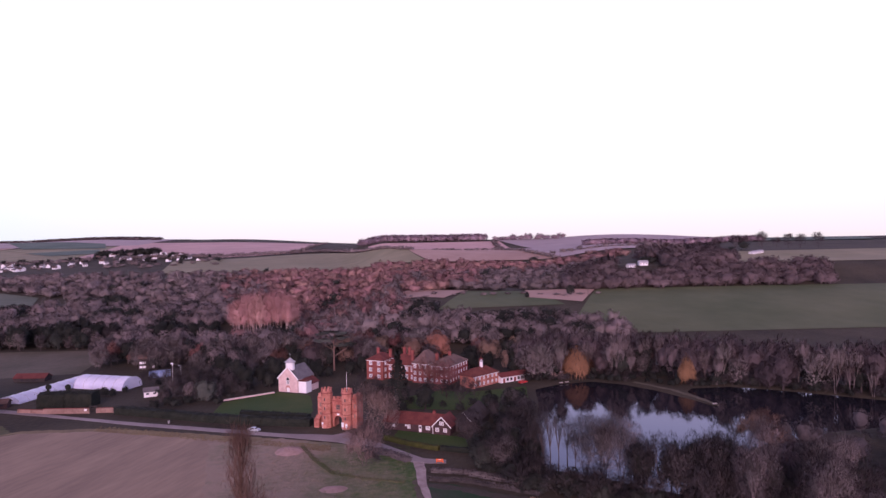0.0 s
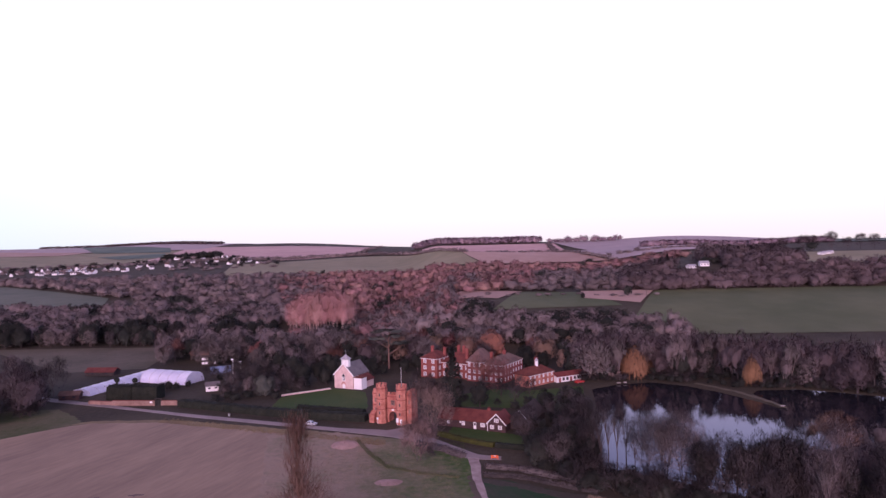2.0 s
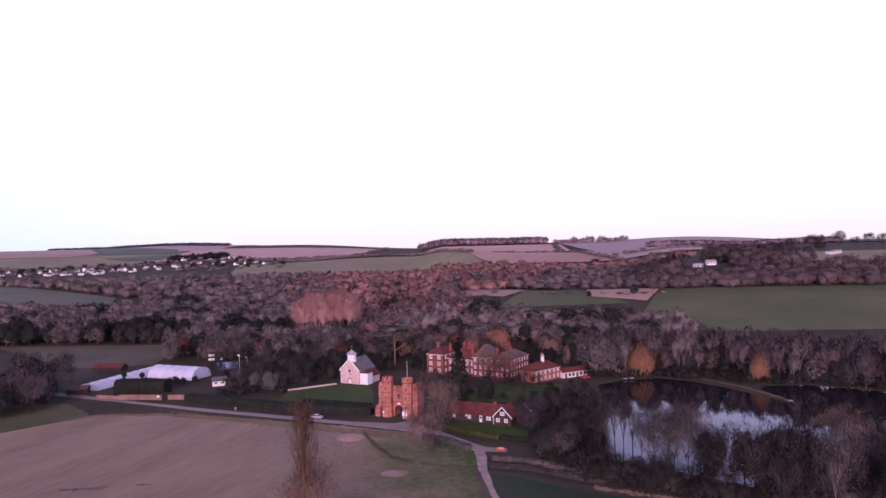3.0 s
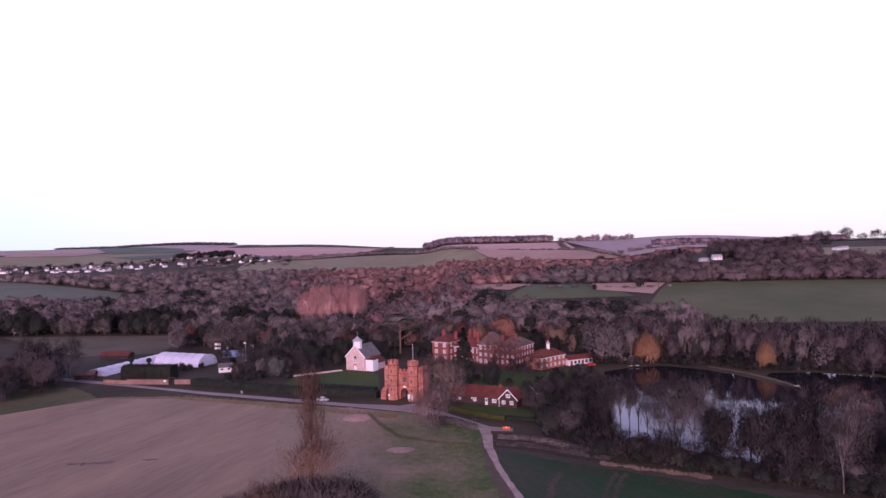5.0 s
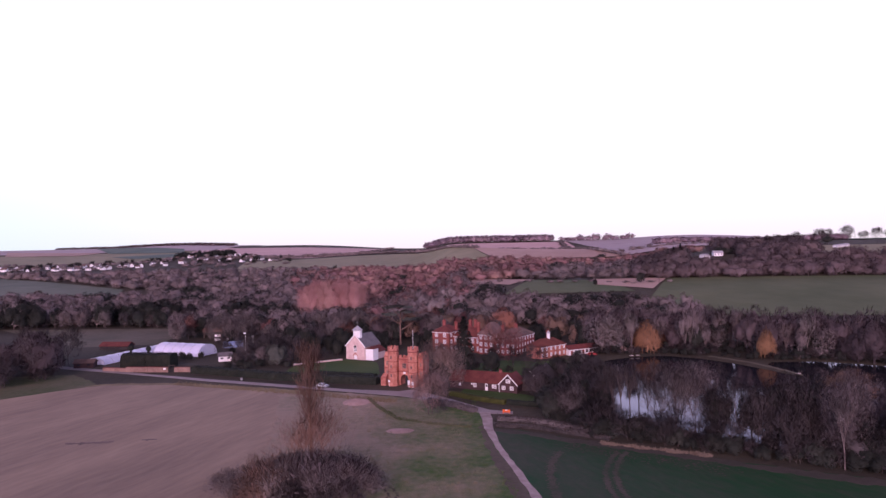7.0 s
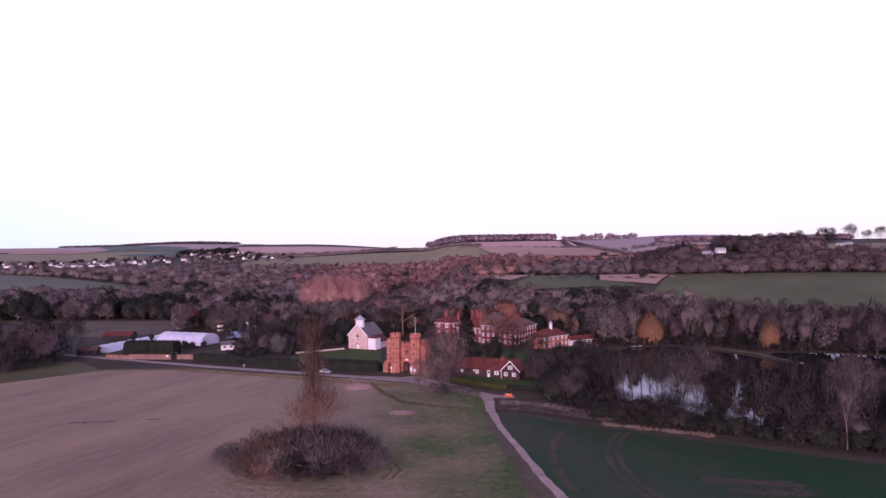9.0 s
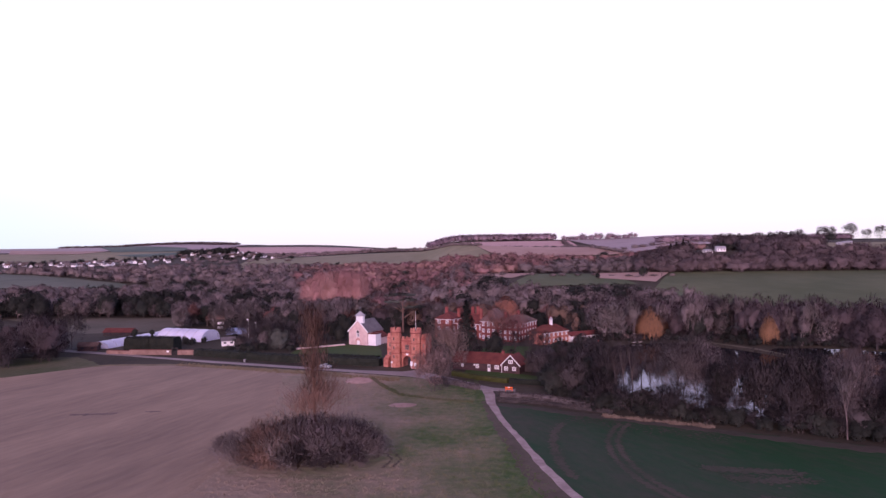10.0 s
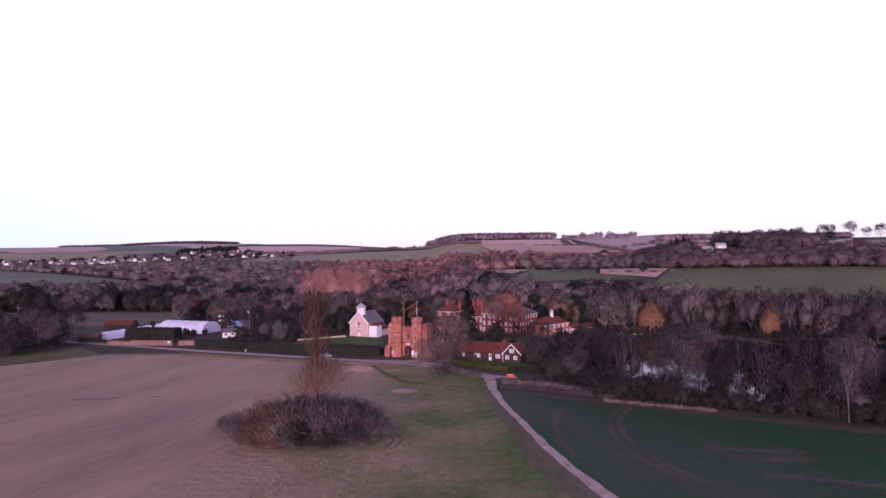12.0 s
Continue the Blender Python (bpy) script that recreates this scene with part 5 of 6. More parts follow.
merged_wood("terrace_wood", "leafless trees on the slope behind the lake wood", scatter(210, on_terrace, 9.5, 4.8, 384, 478, 0.03, 0.4), M_TWIG_FAR, 23)
merged_wood("terrace_wood", "dark evergreens on the slope behind the lake wood", scatter(70, on_terrace, 10, 4.8, 384, 478, 0.03, 0.34), M_LEAF, 24)
merged_wood("valley_wood", "dark evergreen clumps across the far woods", [(cx + rng.gauss(0, 9), cy + rng.gauss(0, 6), rng.uniform(10, 15), rng.uniform(4, 6)) for cx, cy in ((-290, 470), (-262, 468), (-340, 560), (-200, 455), (-150, 470), (-225, 600), (-180, 640), (-265, 700), (-330, 640), (-120, 660), (-160, 560), (-45, 610), (-30, 480), (-55, 450)) for _ in range(9)], M_LEAF, 25)
merged_wood("tree_line", "line of tall thin trees on the skyline", [((0.19 + 0.0045 * i + rng.uniform(-0.003, 0.003)) * 2250, 2250, rng.uniform(12, 26), rng.uniform(9, 15)) for i in range(24)], M_TWIG_HAZE, 16, 1)
HILL_TREE = [tree_kind("bare_tree", limb_tree(s, 13, 4.8, 0.24, 900, 0.15, rounded=900, spray=0.06), M_BARK, M_TWIG_HILL) for s in (101, 102, 103)]
for u, y, sc in ((0.545, 742, 1.1), (0.58, 748, 1.3), (0.592, 752, 1.25), (0.624, 760, 1.45), (0.648, 764, 1.0), (0.668, 770, 1.25), (0.69, 770, 1.2), (0.72, 775, 1.3)):
    grow(HILL_TREE, u * y, y, sc * 1.15, 0.05, "hilltop trees", "lone leafless tree against the sky")
for x, y, sc in ((202, 583, 0.75), (209, 586, 0.9), (216, 588, 1.0), (206, 592, 0.85), (222, 591, 0.8)):
    grow(CONIFER, x, y, sc, 0.05, "hillside conifers")
plant(EVERGREEN[0], 154, 504, 0.75, 0, "dark evergreen in the field hedge", "tree")
plant(EVERGREEN[1], 118, 499, 0.4, 0, "small dark evergreen in the field hedge", "tree")


# ---------------------------------------------------------------- buildings
def battlement(parent, material, pts, z, w=0.75, h=0.8, t=0.45, gap=0.6, closed=True):
    """Merlons along a line of points, each a part of its own."""
    ends = list(zip(pts, pts[1:] + pts[:1])) if closed else list(zip(pts, pts[1:]))
    for (ax, ay), (bx, by) in ends:
        length = math.hypot(bx - ax, by - ay)
        n = max(1, int((length + gap) / (w + gap)))
        dx, dy = (bx - ax) / length, (by - ay) / length
        for i in range(n):
            c = (i + 0.5) * length / n
            corners = [(c - w / 2, -t / 2), (c + w / 2, -t / 2), (c + w / 2, t / 2), (c - w / 2, t / 2)]
            bm = bmesh.new()
            v = [bm.verts.new((ax + dx * u - dy * d, ay + dy * u + dx * d, zz)) for zz in (z, z + h) for u, d in corners]
            for f in ((3, 2, 1, 0), (4, 5, 6, 7), (0, 1, 5, 4), (1, 2, 6, 5), (2, 3, 7, 6), (3, 0, 4, 7)):
                bm.faces.new([v[k] for k in f])
            part("merlon", bm, material, parent)


def octagon(cx, cy, r):
    return [(cx + r * math.cos(math.pi / 8 + i * math.pi / 4), cy + r * math.sin(math.pi / 8 + i * math.pi / 4)) for i in range(8)]


def front(u, d, z):
    return (u, d, z)


def gatehouse():
    g = root("gatehouse", pose(-21.5, 232.4, 0, 0, 0, -22) @ Matrix.Diagonal((0.99, 0.99, 1.05, 1)), "tall orange-red brick Tudor gatehouse with battlemented turrets", "gatehouse")
    # side blocks
    for u0, u1, holes in ((0.9, 4.2, [(0.7, 1.4, 3.4, 4.8), (0.7, 1.4, 6.6, 8.0)]), (14.2, 15.9, [(0.6, 1.2, 3.4, 4.8), (0.6, 1.2, 6.6, 8.0)])):
        place = lambda u, d, z, k=u0: (k + u, 1.6 + d, z)
        bm = bmesh.new()
        pierced_wall(bm, u1 - u0, 10.2, 0.6, holes, place)
        box(bm, u0, u0 + 0.6, 2.2, 7.0, 0, 10.2)
        box(bm, u1 - 0.6, u1, 2.2, 7.0, 0, 10.2)
        box(bm, u0 + 0.6, u1 - 0.6, 6.4, 7.0, 0, 10.2)
        box(bm, u0 + 0.6, u1 - 0.6, 2.2, 6.4, 9.5, 9.8)
        battlement(g, M_BRICK, [(u0 + 0.3, 1.85), (u1 - 0.3, 1.85), (u1 - 0.3, 6.7), (u0 + 0.3, 6.7)], 10.2)
        part("wall", bm, M_BRICK, g)
        for h in holes:
            sash(g, place, *h, 2, 3, paint=M_BRICK_PALE)
        for z in (5.6, 9.4):
            part("string_course", boxes((u0 - 0.08, u1 + 0.08, 1.45, 1.598, z, z + 0.25)), M_BRICK2, g)
    # stepped buttress
    bm = bmesh.new()
    box(bm, 0.4, 2.3, -0.4, 1.59, 0, 2.6)
    extrude_profile(bm, [(-0.4, 2.6), (1.59, 2.6), (1.59, 3.8)], "x", 0.4, 2.3)
    part("buttress", bm, M_BRICK, g)
    # middle bay with the arch that goes through it
    bm = bmesh.new()
    u0, u1, a0, a1, top = 6.2, 10.6, 6.9, 9.9, 9.3
    arch = [(a0 + (a1 - a0) * i / 14, 2.1 + 1.5 * math.sqrt(max(0.0, 1 - abs(2 * i / 14 - 1) ** 2.2))) for i in range(15)]
    extrude_profile(bm, [(u0, 0.0), (a0, 0.0), *arch, (a1, 0.0), (u1, 0.0), (u1, 4.6), (u0, 4.6)], "y", 2.3, 6.4)
    part("wall", bm, M_BRICK, g)
    bm = bmesh.new()
    pl = lambda u, d, z: (u0 + u, 2.3 + d, 4.6 + z)
    pierced_wall(bm, u1 - u0, top - 4.6, 0.6, [(1.4, 3.0, 1.0, 2.8)], pl)
    box(bm, u0, u1, 2.9, 5.8, 8.6, 8.9)
    box(bm, u0, u1, 5.8, 6.4, 4.6, 9.3)
    battlement(g, M_BRICK, [(u0, 2.55), (u1, 2.55)], top, closed=False)
    part("wall", bm, M_BRICK, g)
    sash(g, pl, 1.4, 3.0, 1.0, 2.8, 3, 2, paint=M_BRICK_PALE)
    for z in (4.5, 8.5):
        part("string_course", boxes((u0, u1, 2.15, 2.298, z, z + 0.25)), M_BRICK2, g)
    part("plaque", boxes((8.0, 8.9, 2.2, 2.298, 3.85, 4.45)), M_WHITE, g, "white stone plaque over the arch")
    # octagonal turrets
    for cx, top in ((4.6, 12.2), (12.4, 12.2)):
        for name, z0, z1, r, m in (("plinth", 0, 1.2, 2.05, M_BRICK), ("turret", 1.2, 11.4, 1.85, M_BRICK), ("band", 11.4, 11.75, 2.08, M_BRICK2)):
            bm = bmesh.new()
            ngon_prism(bm, cx, 1.2, r, r, z0, z1, 8, math.pi / 8)
            part(name, bm, m, g)
        bm = bmesh.new()
        ngon_prism(bm, cx, 1.2, 1.98, 1.98, 11.75, 12.3, 8, math.pi / 8)
        battlement(g, M_BRICK, octagon(cx, 1.2, 1.85), 12.3, 0.75, 0.85, 0.4, 0.5)
        part("parapet", bm, M_BRICK, g)
        for z in (3.0, 6.0, 9.0):
            bm = boxes((cx - 0.28, cx + 0.28, -0.56, -0.50, z, z + 1.1))
            s = part("slit_window", bm, M_BRICK_PALE, g)
            part("pane", boxes((cx - 0.16, cx + 0.16, -0.58, -0.562, z + 0.12, z + 0.98)), M_GLASS, s)
        for z in (4.6, 8.0):
            bm = bmesh.new()
            ngon_prism(bm, cx, 1.2, 1.93, 1.93, z, z + 0.22, 8, math.pi / 8)
            part("band", bm, M_BRICK2, g)
    bm = bmesh.new()
    ngon_prism(bm, 12.4, 1.2, 0.07, 0.04, 12.3, 18.4, 8)
    ngon_prism(bm, 12.4, 1.2, 0.12, 0.02, 18.4, 18.7, 8)
    part("flagpole", bm, M_WHITE, g, "slim white flagpole")
    for u, z, w, h in ((11.6, 0.9, 0.9, 1.5), (13.0, 0.8, 0.8, 1.2), (3.9, 1.4, 0.7, 0.7)):
        part("notice_board", boxes((u - w / 2, u + w / 2, -1.0, -0.92, z, z + h), (u - 0.05, u + 0.05, -0.9, -0.82, 0, z + h)), M_WHITE, g, "white notice board")


def church():
    c = root("church", pose(-42.0, 292.0, 0, 0, 0, -28), "small pale flint church with a white cupola", "church")
    w, length, eave, ridge = 9.8, 12.5, 5.8, 10.6
    bm = bmesh.new()
    holes = [(4.0, 5.8, 0.0, 1.9), (4.1, 5.7, 3.4, 5.2)]
    pierced_wall(bm, w, eave, 0.7, holes, front)
    extrude_profile(bm, [(0.0, eave), (w, eave), (w / 2, ridge)], "y", 0.0, 0.7)
    part("gable_wall", bm, M_FLINT, c)
    side = lambda u, d, z: (w - d, 0.7 + u, z)
    bm = bmesh.new()
    sh = [(6.0, 7.0, 4.0, 5.4), (9.2, 10.2, 4.0, 5.4)]
    pierced_wall(bm, length - 0.7, eave, 0.7, sh, side)
    part("side_wall", bm, M_FLINT, c)
    for h in sh:
        sash(c, side, *h, 2, 3)
    part("side_wall", boxes((0, 0.7, 0.7, length, 0, eave)), M_FLINT, c)
    bm = boxes((0.7, w - 0.7, length - 0.7, length, 0, eave))
    extrude_profile(bm, [(0.0, eave), (w, eave), (w / 2, ridge)], "y", length - 0.7, length)
    part("gable_wall", bm, M_FLINT, c)
    bm = bmesh.new()
    gable_roof(bm, 0, w, 0.1, length, eave + 0.05, ridge + 0.05, "y", 0.3, 0.2)
    part("roof", bm, M_SLATE, c)
    bm = bmesh.new()
    k = (ridge - eave) / (w / 2)
    for s in (0, 1):
        u0, u1 = (-0.45, w / 2) if s == 0 else (w / 2, w + 0.45)
        za, zb = (eave - 0.45 * k, ridge) if s == 0 else (ridge, eave - 0.45 * k)
        extrude_profile(bm, [(u0, za), (u1, zb), (u1, zb + 0.62), (u0, za + 0.62)], "y", -0.34, -0.12)
    part("verge_board", bm, M_WHITE, c, "white painted verge boards")
    sash(c, front, 4.1, 5.7, 3.4, 5.2, 2, 2)
    bm = bmesh.new()
    extrude_profile(bm, [(4.1, 5.2), (5.7, 5.2), (5.55, 5.75), (5.3, 6.15), (4.9, 6.5), (4.5, 6.15), (4.25, 5.75)], "y", -0.04, 0.02)
    part("window_head", bm, M_GLASS, c, "dark pointed window head")
    bm = bmesh.new()
    arch = [(4.1, 3.3), (4.1, 5.2), (4.25, 5.75), (4.5, 6.15), (4.9, 6.5), (5.3, 6.15), (5.55, 5.75), (5.7, 5.2), (5.7, 3.3)]
    for (ua, za), (ub, zb) in zip(arch, arch[1:]):
        oa, ob_ = ((ua - 4.9) * 1.22 + 4.9, za + (0.15 if za > 5 else 0)), ((ub - 4.9) * 1.22 + 4.9, zb + (0.15 if zb > 5 else 0))
        extrude_profile(bm, [(ua, za), (ub, zb), ob_, oa], "y", -0.1, 0.03)
    part("window_surround", bm, M_STONE, c, "pale stone pointed window surround")
    bm = bmesh.new()
    for i in range(10):
        a0, a1 = math.pi * i / 10, math.pi * (i + 1) / 10
        pts = [(4.9 + r * math.cos(a), 1.5 + r * math.sin(a)) for r, a in ((0.95, a0), (1.3, a0), (1.3, a1), (0.95, a1))]
        extrude_profile(bm, pts, "y", -0.1, 0.05)
    part("door_arch", bm, M_BRICK, c, "red brick door arch")
    part("door", boxes((4.0, 5.8, 0.35, 0.45, 0, 1.9)), M_WHITE, c)
    # cupola over the west end
    cu = part("cupola", (lambda b: (ngon_prism(b, w / 2, 1.9, 2.0, 1.95, 9.4, 12.8, 8, math.pi / 8), b)[1])(bmesh.new()), M_WHITE, c, "white boarded octagonal cupola")
    bm = bmesh.new()
    ngon_prism(bm, w / 2, 1.9, 2.6, 1.1, 12.8, 13.9, 8, math.pi / 8)
    ngon_prism(bm, w / 2, 1.9, 1.1, 0.06, 13.9, 14.8, 8, math.pi / 8)
    part("cap", bm, M_LEAD, cu, "grey lead cap")
    bm = bmesh.new()
    ngon_prism(bm, w / 2, 1.9, 0.05, 0.04, 14.6, 16.6, 6)
    ngon_prism(bm, w / 2, 1.9, 0.25, 0.05, 16.0, 16.4, 6)
    part("weathervane", bm, M_METAL, cu)
    # white porch and tiled aisle on the lane side
    pr = part("porch", boxes((w + 0.1, w + 4.1, 0.6, 4.6, 0, 5.0)), M_WHITE, c, "white rendered porch")
    bm = bmesh.new()
    hip_roof(bm, w + 0.1, w + 4.1, 0.6, 4.6, 5.15, 5.8, 0.2)
    part("roof", bm, M_TILE, pr)
    part("aisle", boxes((w + 0.02, w + 3.2, 4.8, 11.5, 0, 3.2)), M_FLINT, c)
    bm = bmesh.new()
    extrude_profile(bm, [(w + 0.02, 5.2), (w + 3.7, 3.0), (w + 3.7, 3.25), (w + 0.02, 5.45)], "y", 4.62, 11.8)
    part("aisle_roof", bm, M_TILE, c)


def chimney(parent, x, y, z0, z1, w=1.3, d=0.9):
    st = part("chimney", boxes((x - w / 2, x + w / 2, y - d / 2, y + d / 2, z0, z1), (x - w / 2 - 0.12, x + w / 2 + 0.12, y - d / 2 - 0.12, y + d / 2 + 0.12, z1 - 0.5, z1 - 0.25)), M_BRICK2, parent)
    for k in (-0.3, 0.3):
        bm = bmesh.new()
        ngon_prism(bm, x + k, y, 0.17, 0.14, z1, z1 + 0.6, 8)
        part("chimney_pot", bm, M_TILE, st)


def house_range(h, u0, u1, v0, v1, height, rise, storeys, bays, wall, roof, ww=1.4, cols=2, rows=3, side_bays=0):
    """One range of a house: pierced front and right walls with sash windows, cornice and hipped roof."""
    length = u1 - u0
    sh = height / storeys
    holes = [(length * (i + 0.5) / bays - ww / 2, length * (i + 0.5) / bays + ww / 2, s * sh + 0.75, s * sh + 0.75 + sh * 0.6) for s in range(storeys) for i in range(bays)]
    place = lambda u, d, z: (u0 + u, v0 + d, z)
    bm = bmesh.new()
    pierced_wall(bm, length, height, 0.5, holes, place)
    part("front_wall", bm, wall, h)
    for q in holes:
        sash(h, place, *q, cols, rows)
    depth = v1 - v0 - 0.5
    sb = [(depth * (i + 0.5) / side_bays - ww / 2, depth * (i + 0.5) / side_bays + ww / 2, s * sh + 0.75, s * sh + 0.75 + sh * 0.6) for s in range(storeys) for i in range(side_bays)] if side_bays else []
    sp = lambda u, d, z: (u1 - d, v0 + 0.5 + u, z)
    bm = bmesh.new()
    pierced_wall(bm, depth, height, 0.5, sb, sp)
    part("side_wall", bm, wall, h)
    for q in sb:
        sash(h, sp, *q, cols, rows)
    part("side_wall", boxes((u0, u0 + 0.5, v0 + 0.5, v1, 0, height), (u0 + 0.5, u1 - 0.5, v1 - 0.5, v1, 0, height)), wall, h)
    part("cornice", boxes((u0 - 0.2, u1 + 0.2, v0 - 0.24, v0 - 0.02, height - 0.26, height), (u1 + 0.02, u1 + 0.24, v0 - 0.02, v1, height - 0.26, height)), M_WHITE, h, "white cornice")
    bm = bmesh.new()
    hip_roof(bm, u0, u1, v0, v1, height + 0.2, height + rise, 0.35)
    part("roof", bm, roof, h)


def manor():
    h = root("manor_house", pose(-3.9, 311.5, 0, 0, 0, -33), "large red brick manor house with white sash windows", "house")
    house_range(h, 0, 9, 0, 12, 9.0, 3.0, 3, 2, M_BRICK2, M_TILE, 1.7, side_bays=3)
    house_range(h, 9.05, 24, 4, 14, 7.0, 4.4, 2, 5, M_BRICK2, M_TILE, 1.5)
    house_range(h, 24.05, 32, 1.5, 14, 8.8, 5.4, 3, 3, M_BRICK2, M_TILE_DARK)
    house_range(h, 32.05, 42, 3, 23, 8.0, 3.4, 3, 4, M_BRICK2, M_TILE_DARK, 1.25, side_bays=7)
    for x, y, z0, z1 in ((3.5, 5, 10.5, 14.2), (8.4, 8, 9.5, 13.4), (14.5, 11, 9.5, 14.2), (18.5, 9, 9.5, 14.6), (21.5, 6.5, 9, 13.8), (33, 9, 9.5, 12.6), (37, 14, 10, 13.0)):
        chimney(h, x, y, z0, z1)


def stable():
    s = root("stable_block", pose(42.5, 281.0, 0, 0, 0, 40), "red brick stable block with a white cupola", "stable")
    house_range(s, 0, 17, 0, 8, 5.0, 3.0, 2, 6, M_BRICK, M_TILE, 1.2, 2, 2)
    chimney(s, 12, 6, 6.5, 11.0)
    bm = bmesh.new()
    ngon_prism(bm, 10, 4, 0.75, 0.7, 7.4, 10.0, 8)
    cu = part("cupola", bm, M_WHITE, s, "white wooden cupola")
    bm = bmesh.new()
    ngon_prism(bm, 10, 4, 0.95, 0.05, 10.0, 11.3, 8)
    part("cap", bm, M_LEAD, cu)
    # low white outbuildings
    o = root("outbuilding", pose(56.5, 290.0, 0, 0, 0, 27), "long low white-walled outbuilding with tiled roof", "outbuilding")
    holes = [(1 + i * 2.1, 2.4 + i * 2.1, 0.6 if i % 3 else 0.0, 2.0) for i in range(7)]
    bm = bmesh.new()
    pierced_wall(bm, 17, 2.6, 0.4, holes, front)
    box(bm, 0, 0.4, 0.4, 5, 0, 2.6)
    box(bm, 16.6, 17, 0.4, 5, 0, 2.6)
    box(bm, 0.4, 16.6, 4.6, 5, 0, 2.6)
    part("wall", bm, M_WHITE, o)
    for q in holes:
        part("door" if q[2] == 0 else "shutter", boxes((q[0], q[1], 0.2, 0.28, q[2], q[3])), M_DARK if q[2] else M_BRICK2, o)
    bm = bmesh.new()
    gable_roof(bm, 0, 17, 0, 5, 2.65, 4.0, "x", 0.3)
    part("roof", bm, M_TILE, o)
    w = root("garden_wall", pose(71.8, 298.0, 0, 0, 0, 12), "pale rendered garden wall beside the lake", "wall")
    part("wall", boxes((0, 20, 0, 0.4, 0, 2.0)), M_FLINT, w)
    part("coping", boxes((-0.1, 20.1, -0.1, 0.5, 2.0, 2.18)), M_STONE, w)


def cottage():
    c = root("cottage", pose(3.0, 226.0, 0, 0, 0, -26), "low brick cottage with red tiled roof and white windows", "cottage")
    eave, ridge = 2.7, 5.6
    holes = [(3.2, 4.1, 1.0, 2.0), (8.6, 9.8, 0.9, 2.2), (12.9, 13.9, 0.0, 2.3), (15.4, 17.0, 0.9, 2.2)]
    bm = bmesh.new()
    pierced_wall(bm, 18.4, eave, 0.35, holes, front)
    part("front_wall", bm, M_BLACKBOARD, c)
    for i, q in enumerate(holes):
        if i == 2:
            d = part("door", boxes((q[0], q[1], 0.08, 0.2, 0, 2.3)), M_WHITE, c, "white painted door")
            part("pane", boxes((q[0] + 0.2, q[1] - 0.2, 0.06, 0.078, 1.2, 2.0)), M_GLASS, d)
        else:
            sash(c, front, *q, 3 if i == 3 else 2, 2)
    part("side_wall", boxes((0, 0.35, 0.35, 7, 0, eave)), M_BLACKBOARD, c)
    bm = bmesh.new()
    extrude_profile(bm, [(0.1, eave), (7.0, eave), (3.5, ridge)], "x", 0.0, 0.35)
    part("gable", bm, M_BLACKBOARD, c)
    part("back_wall", boxes((0.35, 24.5, 6.65, 7.0, 0, eave)), M_BLACKBOARD, c)
    bm = bmesh.new()
    gable_roof(bm, 0, 21.5, 0, 7, eave + 0.05, ridge, "x", 0.35)
    part("roof", bm, M_TILE, c, "weathered red clay tiles")
    # front gable
    gw = lambda u, d, z: (18.4 + u, -0.9 + d, z)
    bm = bmesh.new()
    gh = [(0.8, 2.1, 0.9, 2.2), (3.6, 4.9, 0.9, 2.2)]
    pierced_wall(bm, 6.1, eave, 0.35, gh, gw)
    part("front_wall", bm, M_BLACKBOARD, c)
    for q in gh:
        sash(c, gw, *q, 2, 2)
    bm = bmesh.new()
    extrude_profile(bm, [(18.4, eave), (24.5, eave), (21.45, 5.7)], "y", -0.9, -0.55)
    part("gable", bm, M_BLACKBOARD, c)
    sash(c, lambda u, d, z: (18.4 + u, -1.1 + d, z), 2.3, 3.8, 3.2, 4.4, 2, 2, "gable_window")
    part("side_wall", boxes((24.15, 24.5, -0.55, 6.65, 0, eave)), M_BLACKBOARD, c)
    bm = bmesh.new()
    gable_roof(bm, 18.4, 24.5, -0.7, 7.0, eave + 0.05, 5.75, "y", 0.3)
    part("gable_roof", bm, M_TILE, c)
    bm = bmesh.new()
    k = (5.75 - eave) / 3.05
    for s in (0, 1):
        u0, u1 = (18.0, 21.45) if s == 0 else (21.45, 24.9)
        za, zb = (eave - 0.4 * k, 5.75) if s == 0 else (5.75, eave - 0.4 * k)
        extrude_profile(bm, [(u0, za), (u1, zb), (u1, zb + 0.38), (u0, za + 0.38)], "y", -1.35, -1.22)
    part("verge_board", bm, M_WHITE, c, "white painted verge boards")
    part("corner_post", boxes((18.25, 18.4, -1.0, -0.85, 0, eave)), M_WHITE, c)
    chimney(c, 17.2, 3.6, 5.0, 6.4, 0.8, 0.6)
    part("lamp_box", boxes((8.0, 8.4, -0.35, -0.02, 1.7, 2.2)), M_WHITE, c)
    # barn behind with the dark roof
    b = root("barn", pose(26.2, 219.5, 0, 0, 0, -26), "dark-roofed timber barn with pale verge boards beside the cottage", "barn")
    part("wall", boxes((0, 7.5, 0, 0.3, 0, 2.6), (0, 7.5, 17.7, 18, 0, 2.6), (0, 0.3, 0.3, 17.7, 0, 2.6), (7.2, 7.5, 0.3, 17.7, 0, 2.6)), M_DARK, b)
    bm = bmesh.new()
    extrude_profile(bm, [(0, 2.6), (7.5, 2.6), (3.75, 6.3)], "y", 0.0, 0.3)
    part("gable", bm, M_DARK, b)
    bm = bmesh.new()
    gable_roof(bm, 0, 7.5, 0, 18, 2.65, 6.4, "y", 0.35)
    part("roof", bm, M_DARK, b)
    bm = bmesh.new()
